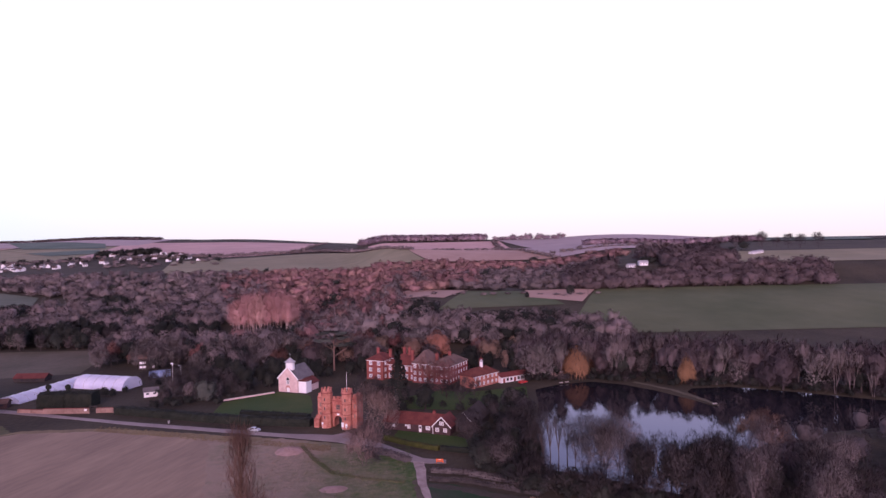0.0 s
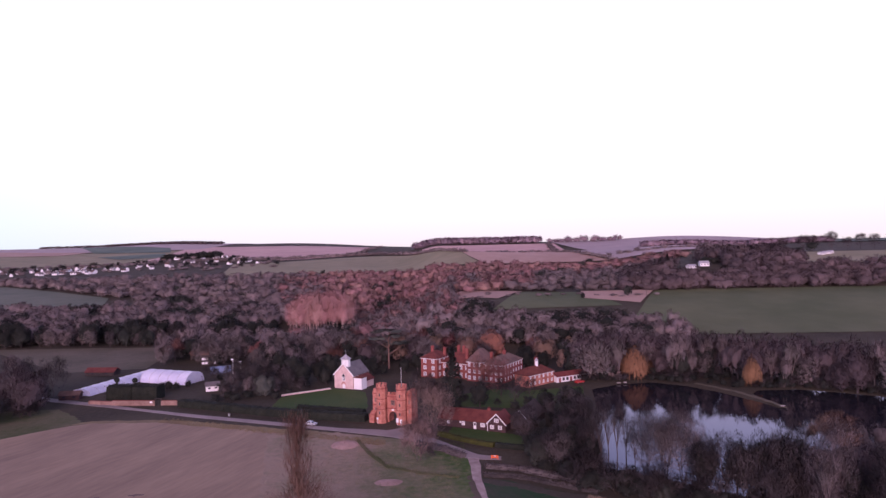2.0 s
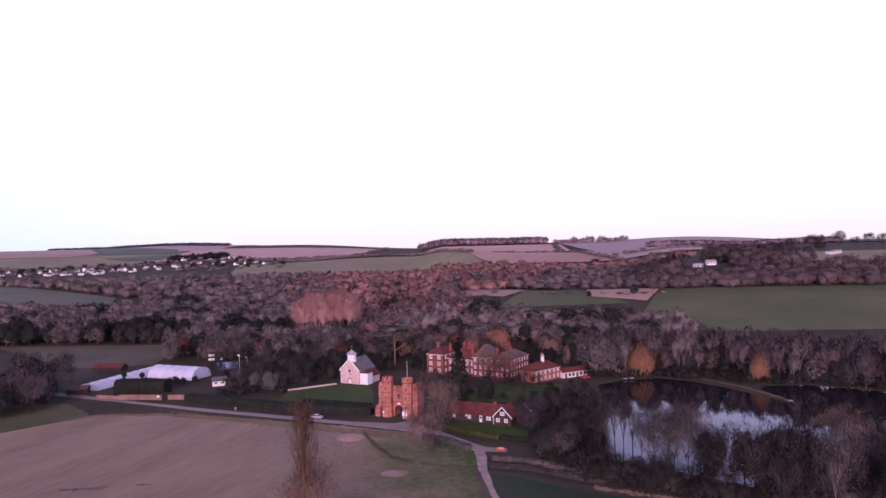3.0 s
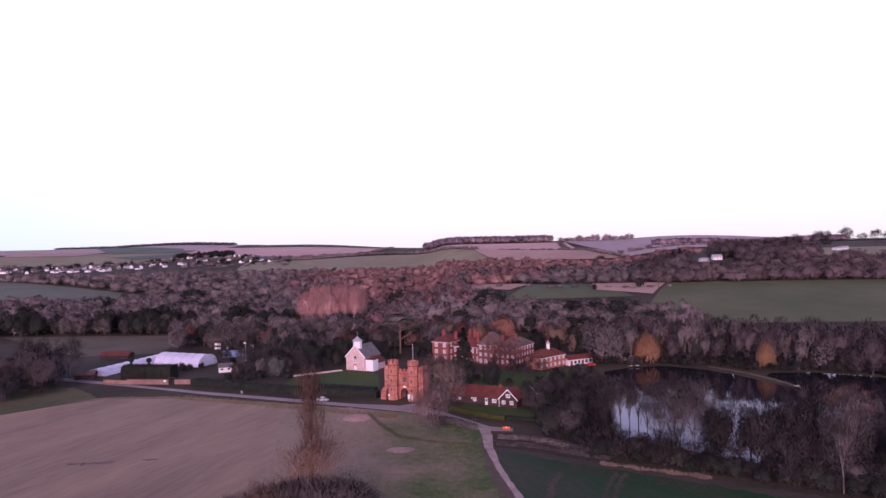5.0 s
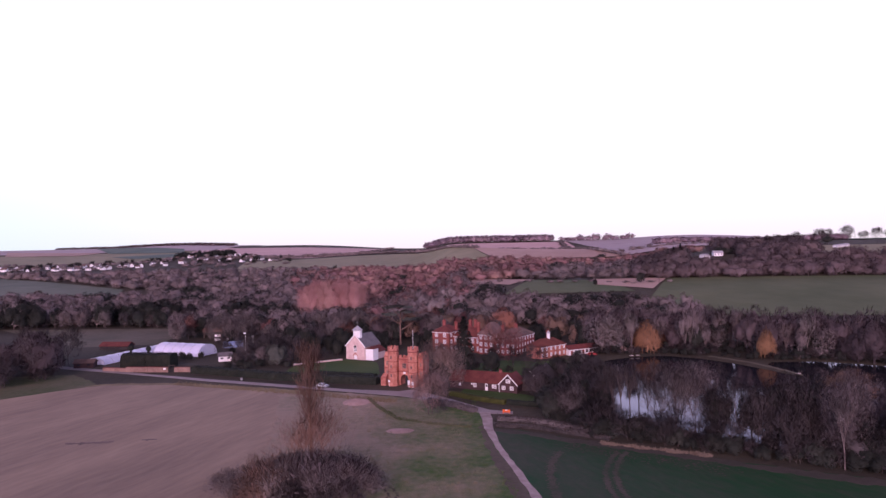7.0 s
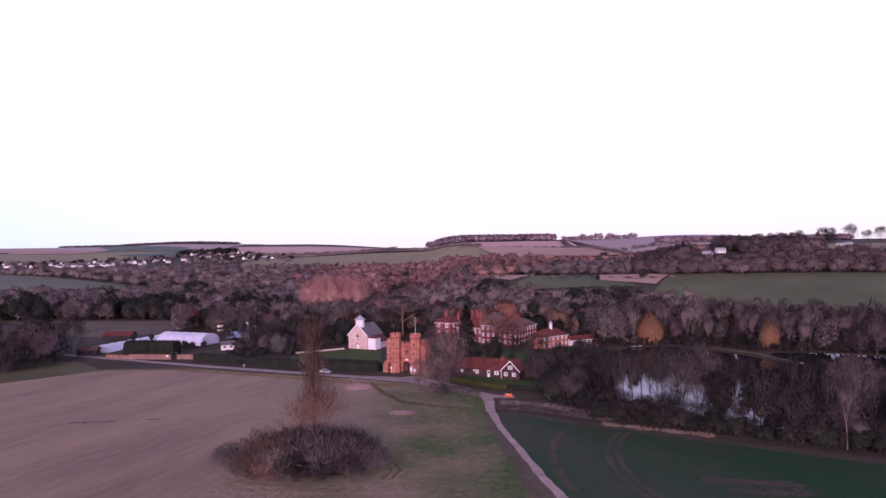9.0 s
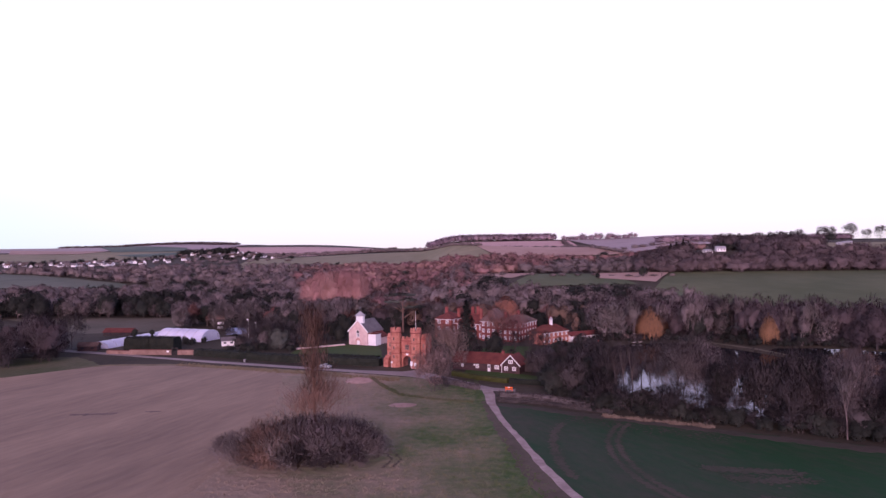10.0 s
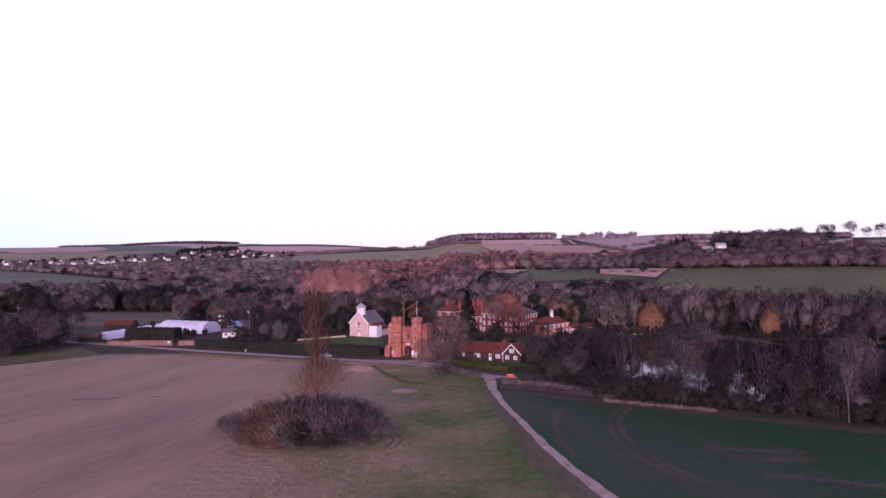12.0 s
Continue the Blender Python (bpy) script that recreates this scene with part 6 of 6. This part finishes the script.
    extrude_profile(bm, [(3.75, 6.45), (7.95, 2.25), (7.95, 2.55), (3.75, 6.8)], "y", -0.6, -0.45)
    part("verge_board", bm, M_WHITE, b)


gatehouse()
church()
manor()
stable()
cottage()


def small_house(x, y, turn, w, d, e, r, wall, roof, label, z=None, group="", windows=2):
    x, y, _ = drawn_in(x, y)
    h = root("house", Matrix.Translation((x, y, (float(land(x, y)) if z is None else z) - 0.3)) @ Matrix.Rotation(turn, 4, "Z"), label, "house", group)
    holes = [(w * (i + 0.5) / windows - 0.55, w * (i + 0.5) / windows + 0.55, e * 0.45, e * 0.75) for i in range(windows)]
    bm = bmesh.new()
    pierced_wall(bm, w, e, 0.3, holes, lambda u, dd, zz: (u - w / 2, dd - d / 2, zz))
    box(bm, -w / 2, -w / 2 + 0.3, -d / 2 + 0.3, d / 2, 0, e)
    box(bm, w / 2 - 0.3, w / 2, -d / 2 + 0.3, d / 2, 0, e)
    box(bm, -w / 2 + 0.3, w / 2 - 0.3, d / 2 - 0.3, d / 2, 0, e)
    for s in (-w / 2, w / 2 - 0.3):
        extrude_profile(bm, [(-d / 2, e), (d / 2, e), (0, e + r)], "x", s, s + 0.3)
    part("wall", bm, wall, h)
    bm = bmesh.new()
    gable_roof(bm, -w / 2, w / 2, -d / 2, d / 2, e + 0.05, e + r + 0.05, "x", 0.4)
    part("roof", bm, roof, h)
    for q in holes:
        part("window", boxes((q[0] - w / 2, q[1] - w / 2, -d / 2 + 0.12, -d / 2 + 0.2, q[2], q[3])), M_GLASS, h)
    return h


hr = random.Random(9)
for u0, u1, n, y0 in ((-0.68, -0.61, 8, 1290), (-0.595, -0.50, 26, 1300), (-0.49, -0.41, 9, 1330), (-0.40, -0.355, 9, 1430), (-0.345, -0.255, 17, 1470)):
    for i in range(n):
        u = u0 + (u1 - u0) * (i + hr.random()) / n
        y = y0 + hr.uniform(-110, 130)
        small_house(u * y, y, hr.uniform(-1.3, 1.3), hr.uniform(6, 11), hr.uniform(5, 8), hr.uniform(3.0, 5.0), hr.uniform(2.2, 3.4), M_WHITE, M_SLATE if hr.random() < 0.6 else M_TILE_DARK,
                    "white rendered village house with pitched roof", group="village houses")
for x, y, w, t in ((236, 584, 7, 0.2), (250, 590, 8, -0.1), (178, 690, 9, 0.0), (140, 790, 10, 0.2), (-52, 905, 8, 0.1), (425, 700, 6, 0.3), (434, 706, 7, 0.1), (442, 712, 5, -0.3)):
    small_house(x, y, t, w, 6, 2.9 if w > 7 else 2.3, 1.7 if w > 7 else 1.1, M_WHITE, M_LEAD, "white house standing alone on the hillside", group="hillside houses", windows=3)
dh = small_house(-119, 362, 0.15, 10, 8, 6.2, 3.4, M_DARK, M_TILE_DARK, "dark timber house with bright white windows", windows=3)
for k in (-3.6, -2.0, 2.6):
    for sill in (1.0, 3.2):
        part("window_frame", boxes((k - 0.7, k + 0.7, -4.12, -4.02, sill, sill + 1.2)), M_WHITE, dh)
small_house(-96, 293, 0.35, 5.6, 4.2, 2.4, 1.2, M_WHITE, M_SLATE, "small white garden hut with pitched roof", z=0.3, windows=2)
small_house(-152, 282, 0.1, 8, 4, 2.2, 1.2, M_BLACKBOARD, M_TILE_DARK, "small dark brick shed by the lane", z=0.3)
small_house(-166, 338, -0.1, 15, 6, 1.8, 1.6, M_DARK, M_TILE, "long low brown-roofed shed beside the pasture", z=0.3)


# ---------------------------------------------------------------- garden and lane
def polytunnel(x0, y0, x1, y1, r, height, label, material=M_FILM):
    length = math.hypot(x1 - x0, y1 - y0)
    t = root("polytunnel", Matrix.Translation((x0, y0, 0)) @ Matrix.Rotation(math.atan2(y1 - y0, x1 - x0), 4, "Z"), label, "polytunnel", "polytunnels")
    bm = bmesh.new()
    n, m = 14, max(4, int(length / 2.5))
    grid = []
    for j in range(m + 1):
        sag = 0.0 if j % 2 == 0 else 0.1
        grid.append([bm.verts.new((length * j / m, -r * math.cos(math.pi * i / n) * 1.0, (height - sag) * math.sin(math.pi * i / n) ** 0.8)) for i in range(n + 1)])
    for j in range(m):
        for i in range(n):
            bm.faces.new((grid[j][i], grid[j + 1][i], grid[j + 1][i + 1], grid[j][i + 1]))
    for row in (grid[0], grid[-1][::-1]):
        bm.faces.new(row)
    part("cover", bm, material, t, "pale translucent plastic cover")
    for j in range(0, m + 1, 2):
        bm = bmesh.new()
        for i in range(n):
            a, b = math.pi * i / n, math.pi * (i + 1) / n
            V, F = [], []
            tube(V, F, (length * j / m, -r * 1.01 * math.cos(a), height * 1.01 * math.sin(a) ** 0.8), (length * j / m, -r * 1.01 * math.cos(b), height * 1.01 * math.sin(b) ** 0.8), 0.06, 0.06, 4)
            vs = [bm.verts.new(v) for v in V]
            for f in F:
                bm.faces.new([vs[q] for q in f])
        part("hoop", bm, M_METAL, t)
    part("door_frame", boxes((-0.08, -0.01, -1.0, 1.0, 0, 2.1)), M_WHITE, t)


polytunnel(-135, 321, -110, 311, 6.2, 5.2, "large pale plastic polytunnel with rounded end")
polytunnel(-151.5, 288.5, -139, 334, 5.2, 2.9, "long low pale polytunnel beside the yew hedge")
polytunnel(-111, 336, -101.5, 339, 3.2, 3.0, "small bluish polytunnel by the garden", M_FILM_BLUE)


def hedge(name, pts, width, height, material, label, leaves=14, seed=1, size=0.35, category="hedge", uneven=0.12):
    """A hedge along a line: a solid core with uneven faces and leaf clumps over it."""
    rnd = random.Random(seed)
    r = root(name, Matrix.Translation((pts[0][0], pts[0][1], 0)), label, category)
    bm = bmesh.new()
    W, G = [], []
    rings = []
    for (ax, ay), (bx, by) in zip(pts, pts[1:]):
        length = math.hypot(bx - ax, by - ay)
        n = max(1, int(length / 1.2))
        dx, dy = (bx - ax) / length, (by - ay) / length
        for i in range(n + 1):
            cx, cy = ax + dx * length * i / n - pts[0][0], ay + dy * length * i / n - pts[0][1]
            ring = []
            for u, z in ((-0.5, 0), (-0.5, 0.55), (-0.42, 0.92), (-0.15, 1.0), (0.15, 1.0), (0.42, 0.92), (0.5, 0.55), (0.5, 0)):
                q = u * width * (1 + rnd.uniform(-uneven, uneven))
                ring.append(bm.verts.new((cx - dy * q, cy + dx * q, z * height * (1 + rnd.uniform(-uneven, uneven) * 0.7))))
            rings.append(ring)
            for _ in range(leaves):
                u, z = rnd.choice(((-0.5, rnd.random()), (0.5, rnd.random()), (rnd.uniform(-0.5, 0.5), 1.0), (rnd.uniform(-0.5, 0.5), 1.0)))
                s = rnd.uniform(-0.6, 0.6)
                p = Vector((cx - dy * u * width + dx * s, cy + dx * u * width + dy * s, z * height))
                sliver(W, G, p, (Vector((-dy * u, dx * u, 0.5)) + dirn(rnd) * 0.7).normalized(), size * rnd.uniform(0.7, 1.6), size * rnd.uniform(0.4, 0.9), rnd)
    for a, b in zip(rings, rings[1:]):
        for i in range(7):
            bm.faces.new((a[i], b[i], b[i + 1], a[i + 1]))
    for row in (rings[0], rings[-1][::-1]):
        bm.faces.new(row)
    bmesh.ops.recalc_face_normals(bm, faces=bm.faces[:])
    part("core", bm, material, r)
    o = new("leaves", mesh_of("leaves", W, G, material))
    o.parent = r
    return r


hedge("long_hedge", [(-99, 264.5), (-78, 255), (-60, 246.5), (-40, 239.5), (-22.5, 234.5)], 4.0, 2.7, M_YEW, "long clipped dark evergreen hedge beside the lane", 20, 2)
hedge("long_hedge", [(-50, 252), (-36, 246.5), (-24, 242)], 3.0, 2.2, M_YEW, "second clipped dark hedge along the lawn", 18, 3)
tb = hedge("topiary_hedge", [(-135, 281.5), (-124, 280.2), (-113, 279)], 7.0, 5.8, M_YEW, "massive clipped yew block with ball finials", 40, 4, 0.4, uneven=0.06)
for k, z in ((3.0, 7.9), (10.5, 7.6)):
    bm = bmesh.new()
    bmesh.ops.create_icosphere(bm, subdivisions=3, radius=1.1, matrix=Matrix.Translation((k, -0.6, z)))
    fr = random.Random(3)
    for v in bm.verts:
        v.co += Vector((fr.uniform(-0.12, 0.12), fr.uniform(-0.12, 0.12), fr.uniform(-0.12, 0.12)))
    ngon_prism(bm, k, -0.6, 0.6, 0.4, 5.4, z - 0.8, 8)
    part("finial", bm, M_YEW, tb, "clipped yew ball on a stem")
hedge("garden_hedge", [(3, 214), (9, 208), (15, 203), (19.5, 200)], 1.8, 1.4, M_PRIVET, "low yellow-green clipped hedge before the cottage", 18, 5, 0.25)
hedge("garden_hedge", [(20, 200), (28, 196.5), (36, 193)], 2.0, 1.4, M_YEW, "dark clipped hedge before the cottage garden", 18, 6, 0.25)
hedge("field_hedge", [(-4, 203), (4, 197.5), (9.5, 190.5)], 2.2, 1.4, M_TWIG_DARK, "leafless trimmed hedge along the lane", 26, 7, 0.45, uneven=0.25)
hedge("field_hedge", [(15.5, 181.5), (24, 178.5), (34, 171.5), (42, 164.5)], 2.0, 1.1, M_TWIG_DARK, "leafless trimmed hedge along the track", 26, 8, 0.45, uneven=0.25)
hedge("field_hedge", [(14.5, 175), (24, 172), (33, 166), (41, 160.5)], 1.4, 0.8, M_TWIG_DARK, "low leafless hedge at the field edge", 22, 9, 0.4, uneven=0.3)
hedge("ditch_scrub", [(-23, 210), (-18, 196), (-12, 184), (-3, 178.5), (7.5, 174)], 1.0, 0.35, M_MARGIN, "dark scrubby ditch line across the meadow", 16, 10, 0.4, uneven=0.3)


def wall_run(x0, y0, x1, y1, h, label, material=M_BRICK_PALE, t=0.45):
    length = math.hypot(x1 - x0, y1 - y0)
    w = root("brick_wall" if material == M_BRICK_PALE else "stone_wall", Matrix.Translation((x0, y0, 0)) @ Matrix.Rotation(math.atan2(y1 - y0, x1 - x0), 4, "Z"), label, "wall")
    part("wall", boxes((0, length, 0, t, -0.2, h)), material, w)
    part("coping", boxes((-0.06, length + 0.06, -0.08, t + 0.08, h, h + 0.16)), M_STONE if material != M_BRICK_PALE else M_TILE, w)
    n = max(2, int(length / 6))
    for i in range(n + 1):
        part("pier", boxes((length * i / n - 0.3, length * i / n + 0.3, -0.2, -0.02, -0.2, h - 0.1)), material, w)


wall_run(-139, 271.6, -128, 268.5, 1.5, "old weathered pink brick garden wall along the lane")
wall_run(-128, 268.3, -110.5, 266.2, 2.0, "higher weathered pink brick garden wall by the gateway")
wall_run(-107.5, 266.4, -101.5, 266.0, 1.9, "short weathered pink brick wall beside the gateway")
wall_run(-62, 277.5, -43.5, 288.5, 0.5, "low weathered stone wall of the churchyard", M_FLINT)
gt = root("garden_gate", pose(-110.3, 266.3, 0, 0, 0, 0), "dark iron gateway in the brick wall", "gate")
part("arch", boxes((0, 0.25, 0, 0.25, 0, 2.6), (2.4, 2.65, 0, 0.25, 0, 2.6), (0, 2.65, 0, 0.25, 2.6, 2.85)), M_DARK, gt)
for i in range(8):
    part("bar", boxes((0.35 + i * 0.27, 0.4 + i * 0.27, 0.1, 0.15, 0.1, 2.3)), M_DARK, gt)
part("sign", boxes((-1.9, -0.9, -0.2, -0.12, 1.1, 1.8)), M_WHITE, gt, "white sign board")


def car(x, y, turn, paint, label):
    c = root("car", pose(x, y, 0.1, 0, 0, turn), label, "car")
    bm = bmesh.new()
    prof = [(-2.1, 0.35), (2.1, 0.35), (2.15, 0.7), (1.9, 0.9), (1.0, 0.98), (0.45, 1.42), (-0.9, 1.46), (-1.6, 1.05), (-2.1, 0.95)]
    extrude_profile(bm, prof, "x", -0.85, 0.85)
    body_bm = bm
    for v in body_bm.verts:
        v.co = Vector((v.co.y, v.co.x, v.co.z))
        if v.co.z > 1.1:
            v.co.y *= 0.82
    bmesh.ops.recalc_face_normals(body_bm, faces=body_bm.faces[:])
    part("body", body_bm, paint, c)
    part("windscreen", boxes((0.5, 0.95, -0.62, 0.62, 1.02, 1.36), ), M_GLASS, c)
    for sx in (-0.75, 0.76):
        part("side_window", boxes((-0.95, 0.45, sx - 0.05, sx + 0.04, 1.05, 1.38)), M_GLASS, c)
    for wx in (-1.3, 1.3):
        for wy in (-0.78, 0.78):
            bm = bmesh.new()
            bmesh.ops.create_cone(bm, cap_ends=True, segments=14, radius1=0.33, radius2=0.33, depth=0.22, matrix=pose(wx, wy, 0.33, 90))
            w = part("wheel", bm, M_RUBBER, c)
            bm = bmesh.new()
            bmesh.ops.create_cone(bm, cap_ends=True, segments=10, radius1=0.19, radius2=0.19, depth=0.24, matrix=pose(wx, wy, 0.33, 90))
            part("rim", bm, M_METAL, w)


car(-41.5, 230.0, -23, M_CAR, "silver car parked on the lane")
car(66, 288.0, 30, M_CAR_RED, "red car parked by the outbuildings")
bn = root("litter_bin", pose(-74.6, 246.2, 0), "pale grey litter bin on the verge", "bin")
part("body", (lambda b: (ngon_prism(b, 0, 0, 0.4, 0.5, 0, 1.1, 10), b)[1])(bmesh.new()), M_METAL, bn)
part("lid", (lambda b: (ngon_prism(b, 0, 0, 0.5, 0.3, 1.1, 1.3, 10), b)[1])(bmesh.new()), M_DARK, bn)

br = root("road_barrier", pose(18.5, 188.3, 0.1, 0, 0, -12), "bright orange plastic road barrier on the lane", "barrier")
part("board", boxes((-1.05, 1.05, -0.06, 0.06, 0.75, 1.05)), M_ORANGE, br)
part("board", boxes((-1.05, 1.05, -0.06, 0.06, 0.3, 0.6)), M_ORANGE, br)
for k in (-0.95, 0.95):
    part("foot", boxes((k - 0.06, k + 0.06, -0.4, 0.4, 0, 0.12), (k - 0.05, k + 0.05, -0.05, 0.05, 0.12, 1.1)), M_ORANGE, br)
for k in (0.13, -0.2):
    part("stripe", boxes((k - 0.12, k + 0.12, -0.075, -0.062, 0.78, 1.02)), M_WHITE, br)


def pole(name, x, y, h, label, arms=True, material=M_BARK):
    p = root(name, Matrix.Translation((x, y, float(land(x, y)))), label, "pole")
    bm = bmesh.new()
    ngon_prism(bm, 0, 0, 0.17, 0.11, -0.3, h, 8)
    part("post", bm, material, p)
    if arms:
        part("crossarm", boxes((-0.9, 0.9, -0.07, 0.07, h - 0.6, h - 0.42)), material, p)
        for k in (-0.8, 0, 0.8):
            part("insulator", boxes((k - 0.06, k + 0.06, -0.06, 0.06, h - 0.42, h - 0.2)), M_WHITE, p)


pole("telegraph_pole", 168, 503, 10, "wooden telegraph pole at the field edge")
for x, y, h in ((-95.5, 322, 8.4), (-93.2, 327, 6.4)):
    pole("lamp_post", x, y, h, "white lamp post with a box head", False, M_WHITE)
    lp = root("floodlight", Matrix.Translation((x, y, h)), "white boxy floodlight on a post", "lamp")
    part("head", boxes((-0.8, 0.25, -0.3, 0.3, 0, 0.55)), M_WHITE, lp)
for x, y in ((130.2, 239.5), (83, 286.5), (86, 287.3), (113, 293), (116, 291), (136, 282)):
    b = root("fishing_platform", pose(x, y, -0.5, 0, 0, 20), "small pale wooden platform on the lake shore", "platform")
    part("deck", boxes((-0.8, 0.8, -0.5, 0.5, 0.5, 0.65)), M_STONE, b)
    for k in (-0.7, 0.7):
        part("post", boxes((k - 0.05, k + 0.05, -0.4, -0.3, -0.6, 1.0)), M_BARK, b)


def mound(name, x, y, rx, ry, h, material, label):
    rnd = random.Random(int(x * 7))
    bm = bmesh.new()
    n, m = 28, 8
    rows = []
    for j in range(m + 1):
        k = j / m
        rows.append([bm.verts.new((x + rx * k * math.cos(2 * math.pi * i / n) * (1 + rnd.uniform(-0.06, 0.06)), y + ry * k * math.sin(2 * math.pi * i / n) * (1 + rnd.uniform(-0.06, 0.06)),
                                   0.08 + h * (1 - k * k) ** 1.2 * (1 + rnd.uniform(-0.1, 0.1)) - 0.06 * k)) for i in range(n)])
    for a, b in zip(rows, rows[1:]):
        for i in range(n):
            bm.faces.new((a[i], b[i], b[(i + 1) % n], a[(i + 1) % n]))
    me = bpy.data.meshes.new(name)
    bm.to_mesh(me)
    bm.free()
    me.materials.append(material)
    tagged(new(name, me), label, "mound", kind="structure")


mound("soil_mound", -26.5, 206, 4.6, 5.0, 1.0, M_BARE_SOIL, "low pinkish mound of bare soil in the meadow")
mound("soil_mound", -11, 172, 4.2, 3.0, 0.35, M_BARE_SOIL, "worn pinkish patch of bare soil in the meadow")


def tufts(name, label, n, x0, x1, y0, y1, inside, material, h, seed, z=0.05, blades=5):
    """Loose grass tufts strewn over the ground, as one mesh."""
    rnd = random.Random(seed)
    W, G = [], []
    made = 0
    while made < n:
        x, y = rnd.uniform(x0, x1), y0 + (y1 - y0) * rnd.random() ** 1.4
        if not inside(x, y):
            continue
        made += 1
        s = h * rnd.uniform(0.5, 1.4)
        for _ in range(blades):
            sliver(W, G, Vector((x + rnd.gauss(0, 0.16), y + rnd.gauss(0, 0.16), z)), (Vector((rnd.gauss(0, 0.6), rnd.gauss(0, 0.6), 1.0))).normalized(), s, s * 0.22, rnd)
    ob = new(name, mesh_of(name, W, G, material))
    return tagged(ob, label, "grass", kind="stuff")


in_meadow = lambda x, y: x < 10.5 + max(0, 150 - y) * 0.18 and not (abs(x + 27) < 16 and abs(y - 125) < 7)
tufts("grass_tufts", "straw-coloured grass tufts over the meadow", 6000, -44, 26, 88, 205, in_meadow, M_MEADOW, 0.3, 31, 0.08)
tufts("grass_tufts", "dull green grass tufts over the meadow", 2500, -30, 26, 88, 205, in_meadow, M_MEADOW, 0.45, 32, 0.08)
tufts("stubble_stalks", "short pale straw stalks over the stubble field", 5200, -130, -42, 88, 200, lambda x, y: x > -0.75 * y, M_STUBBLE, 0.18, 33, 0.05, 4)
tufts("dry_bank_grass", "tall pale dry grass along the crop field", 380, 38, 60, 140, 160, lambda x, y: abs(y - (158.5 - (x - 36) * 0.52)) < 0.9 + 0.5 * math.sin(x), M_DRY_GRASS, 0.6, 34, 0.1, 6)
tufts("verge_grass", "rough straw grass along the lane verge", 1600, -120, -14, 205, 256, lambda x, y: x > -98 and abs(y - (206.5 - (x + 14) * 0.43)) < 3, M_VERGE, 0.45, 35, 0.07, 4)
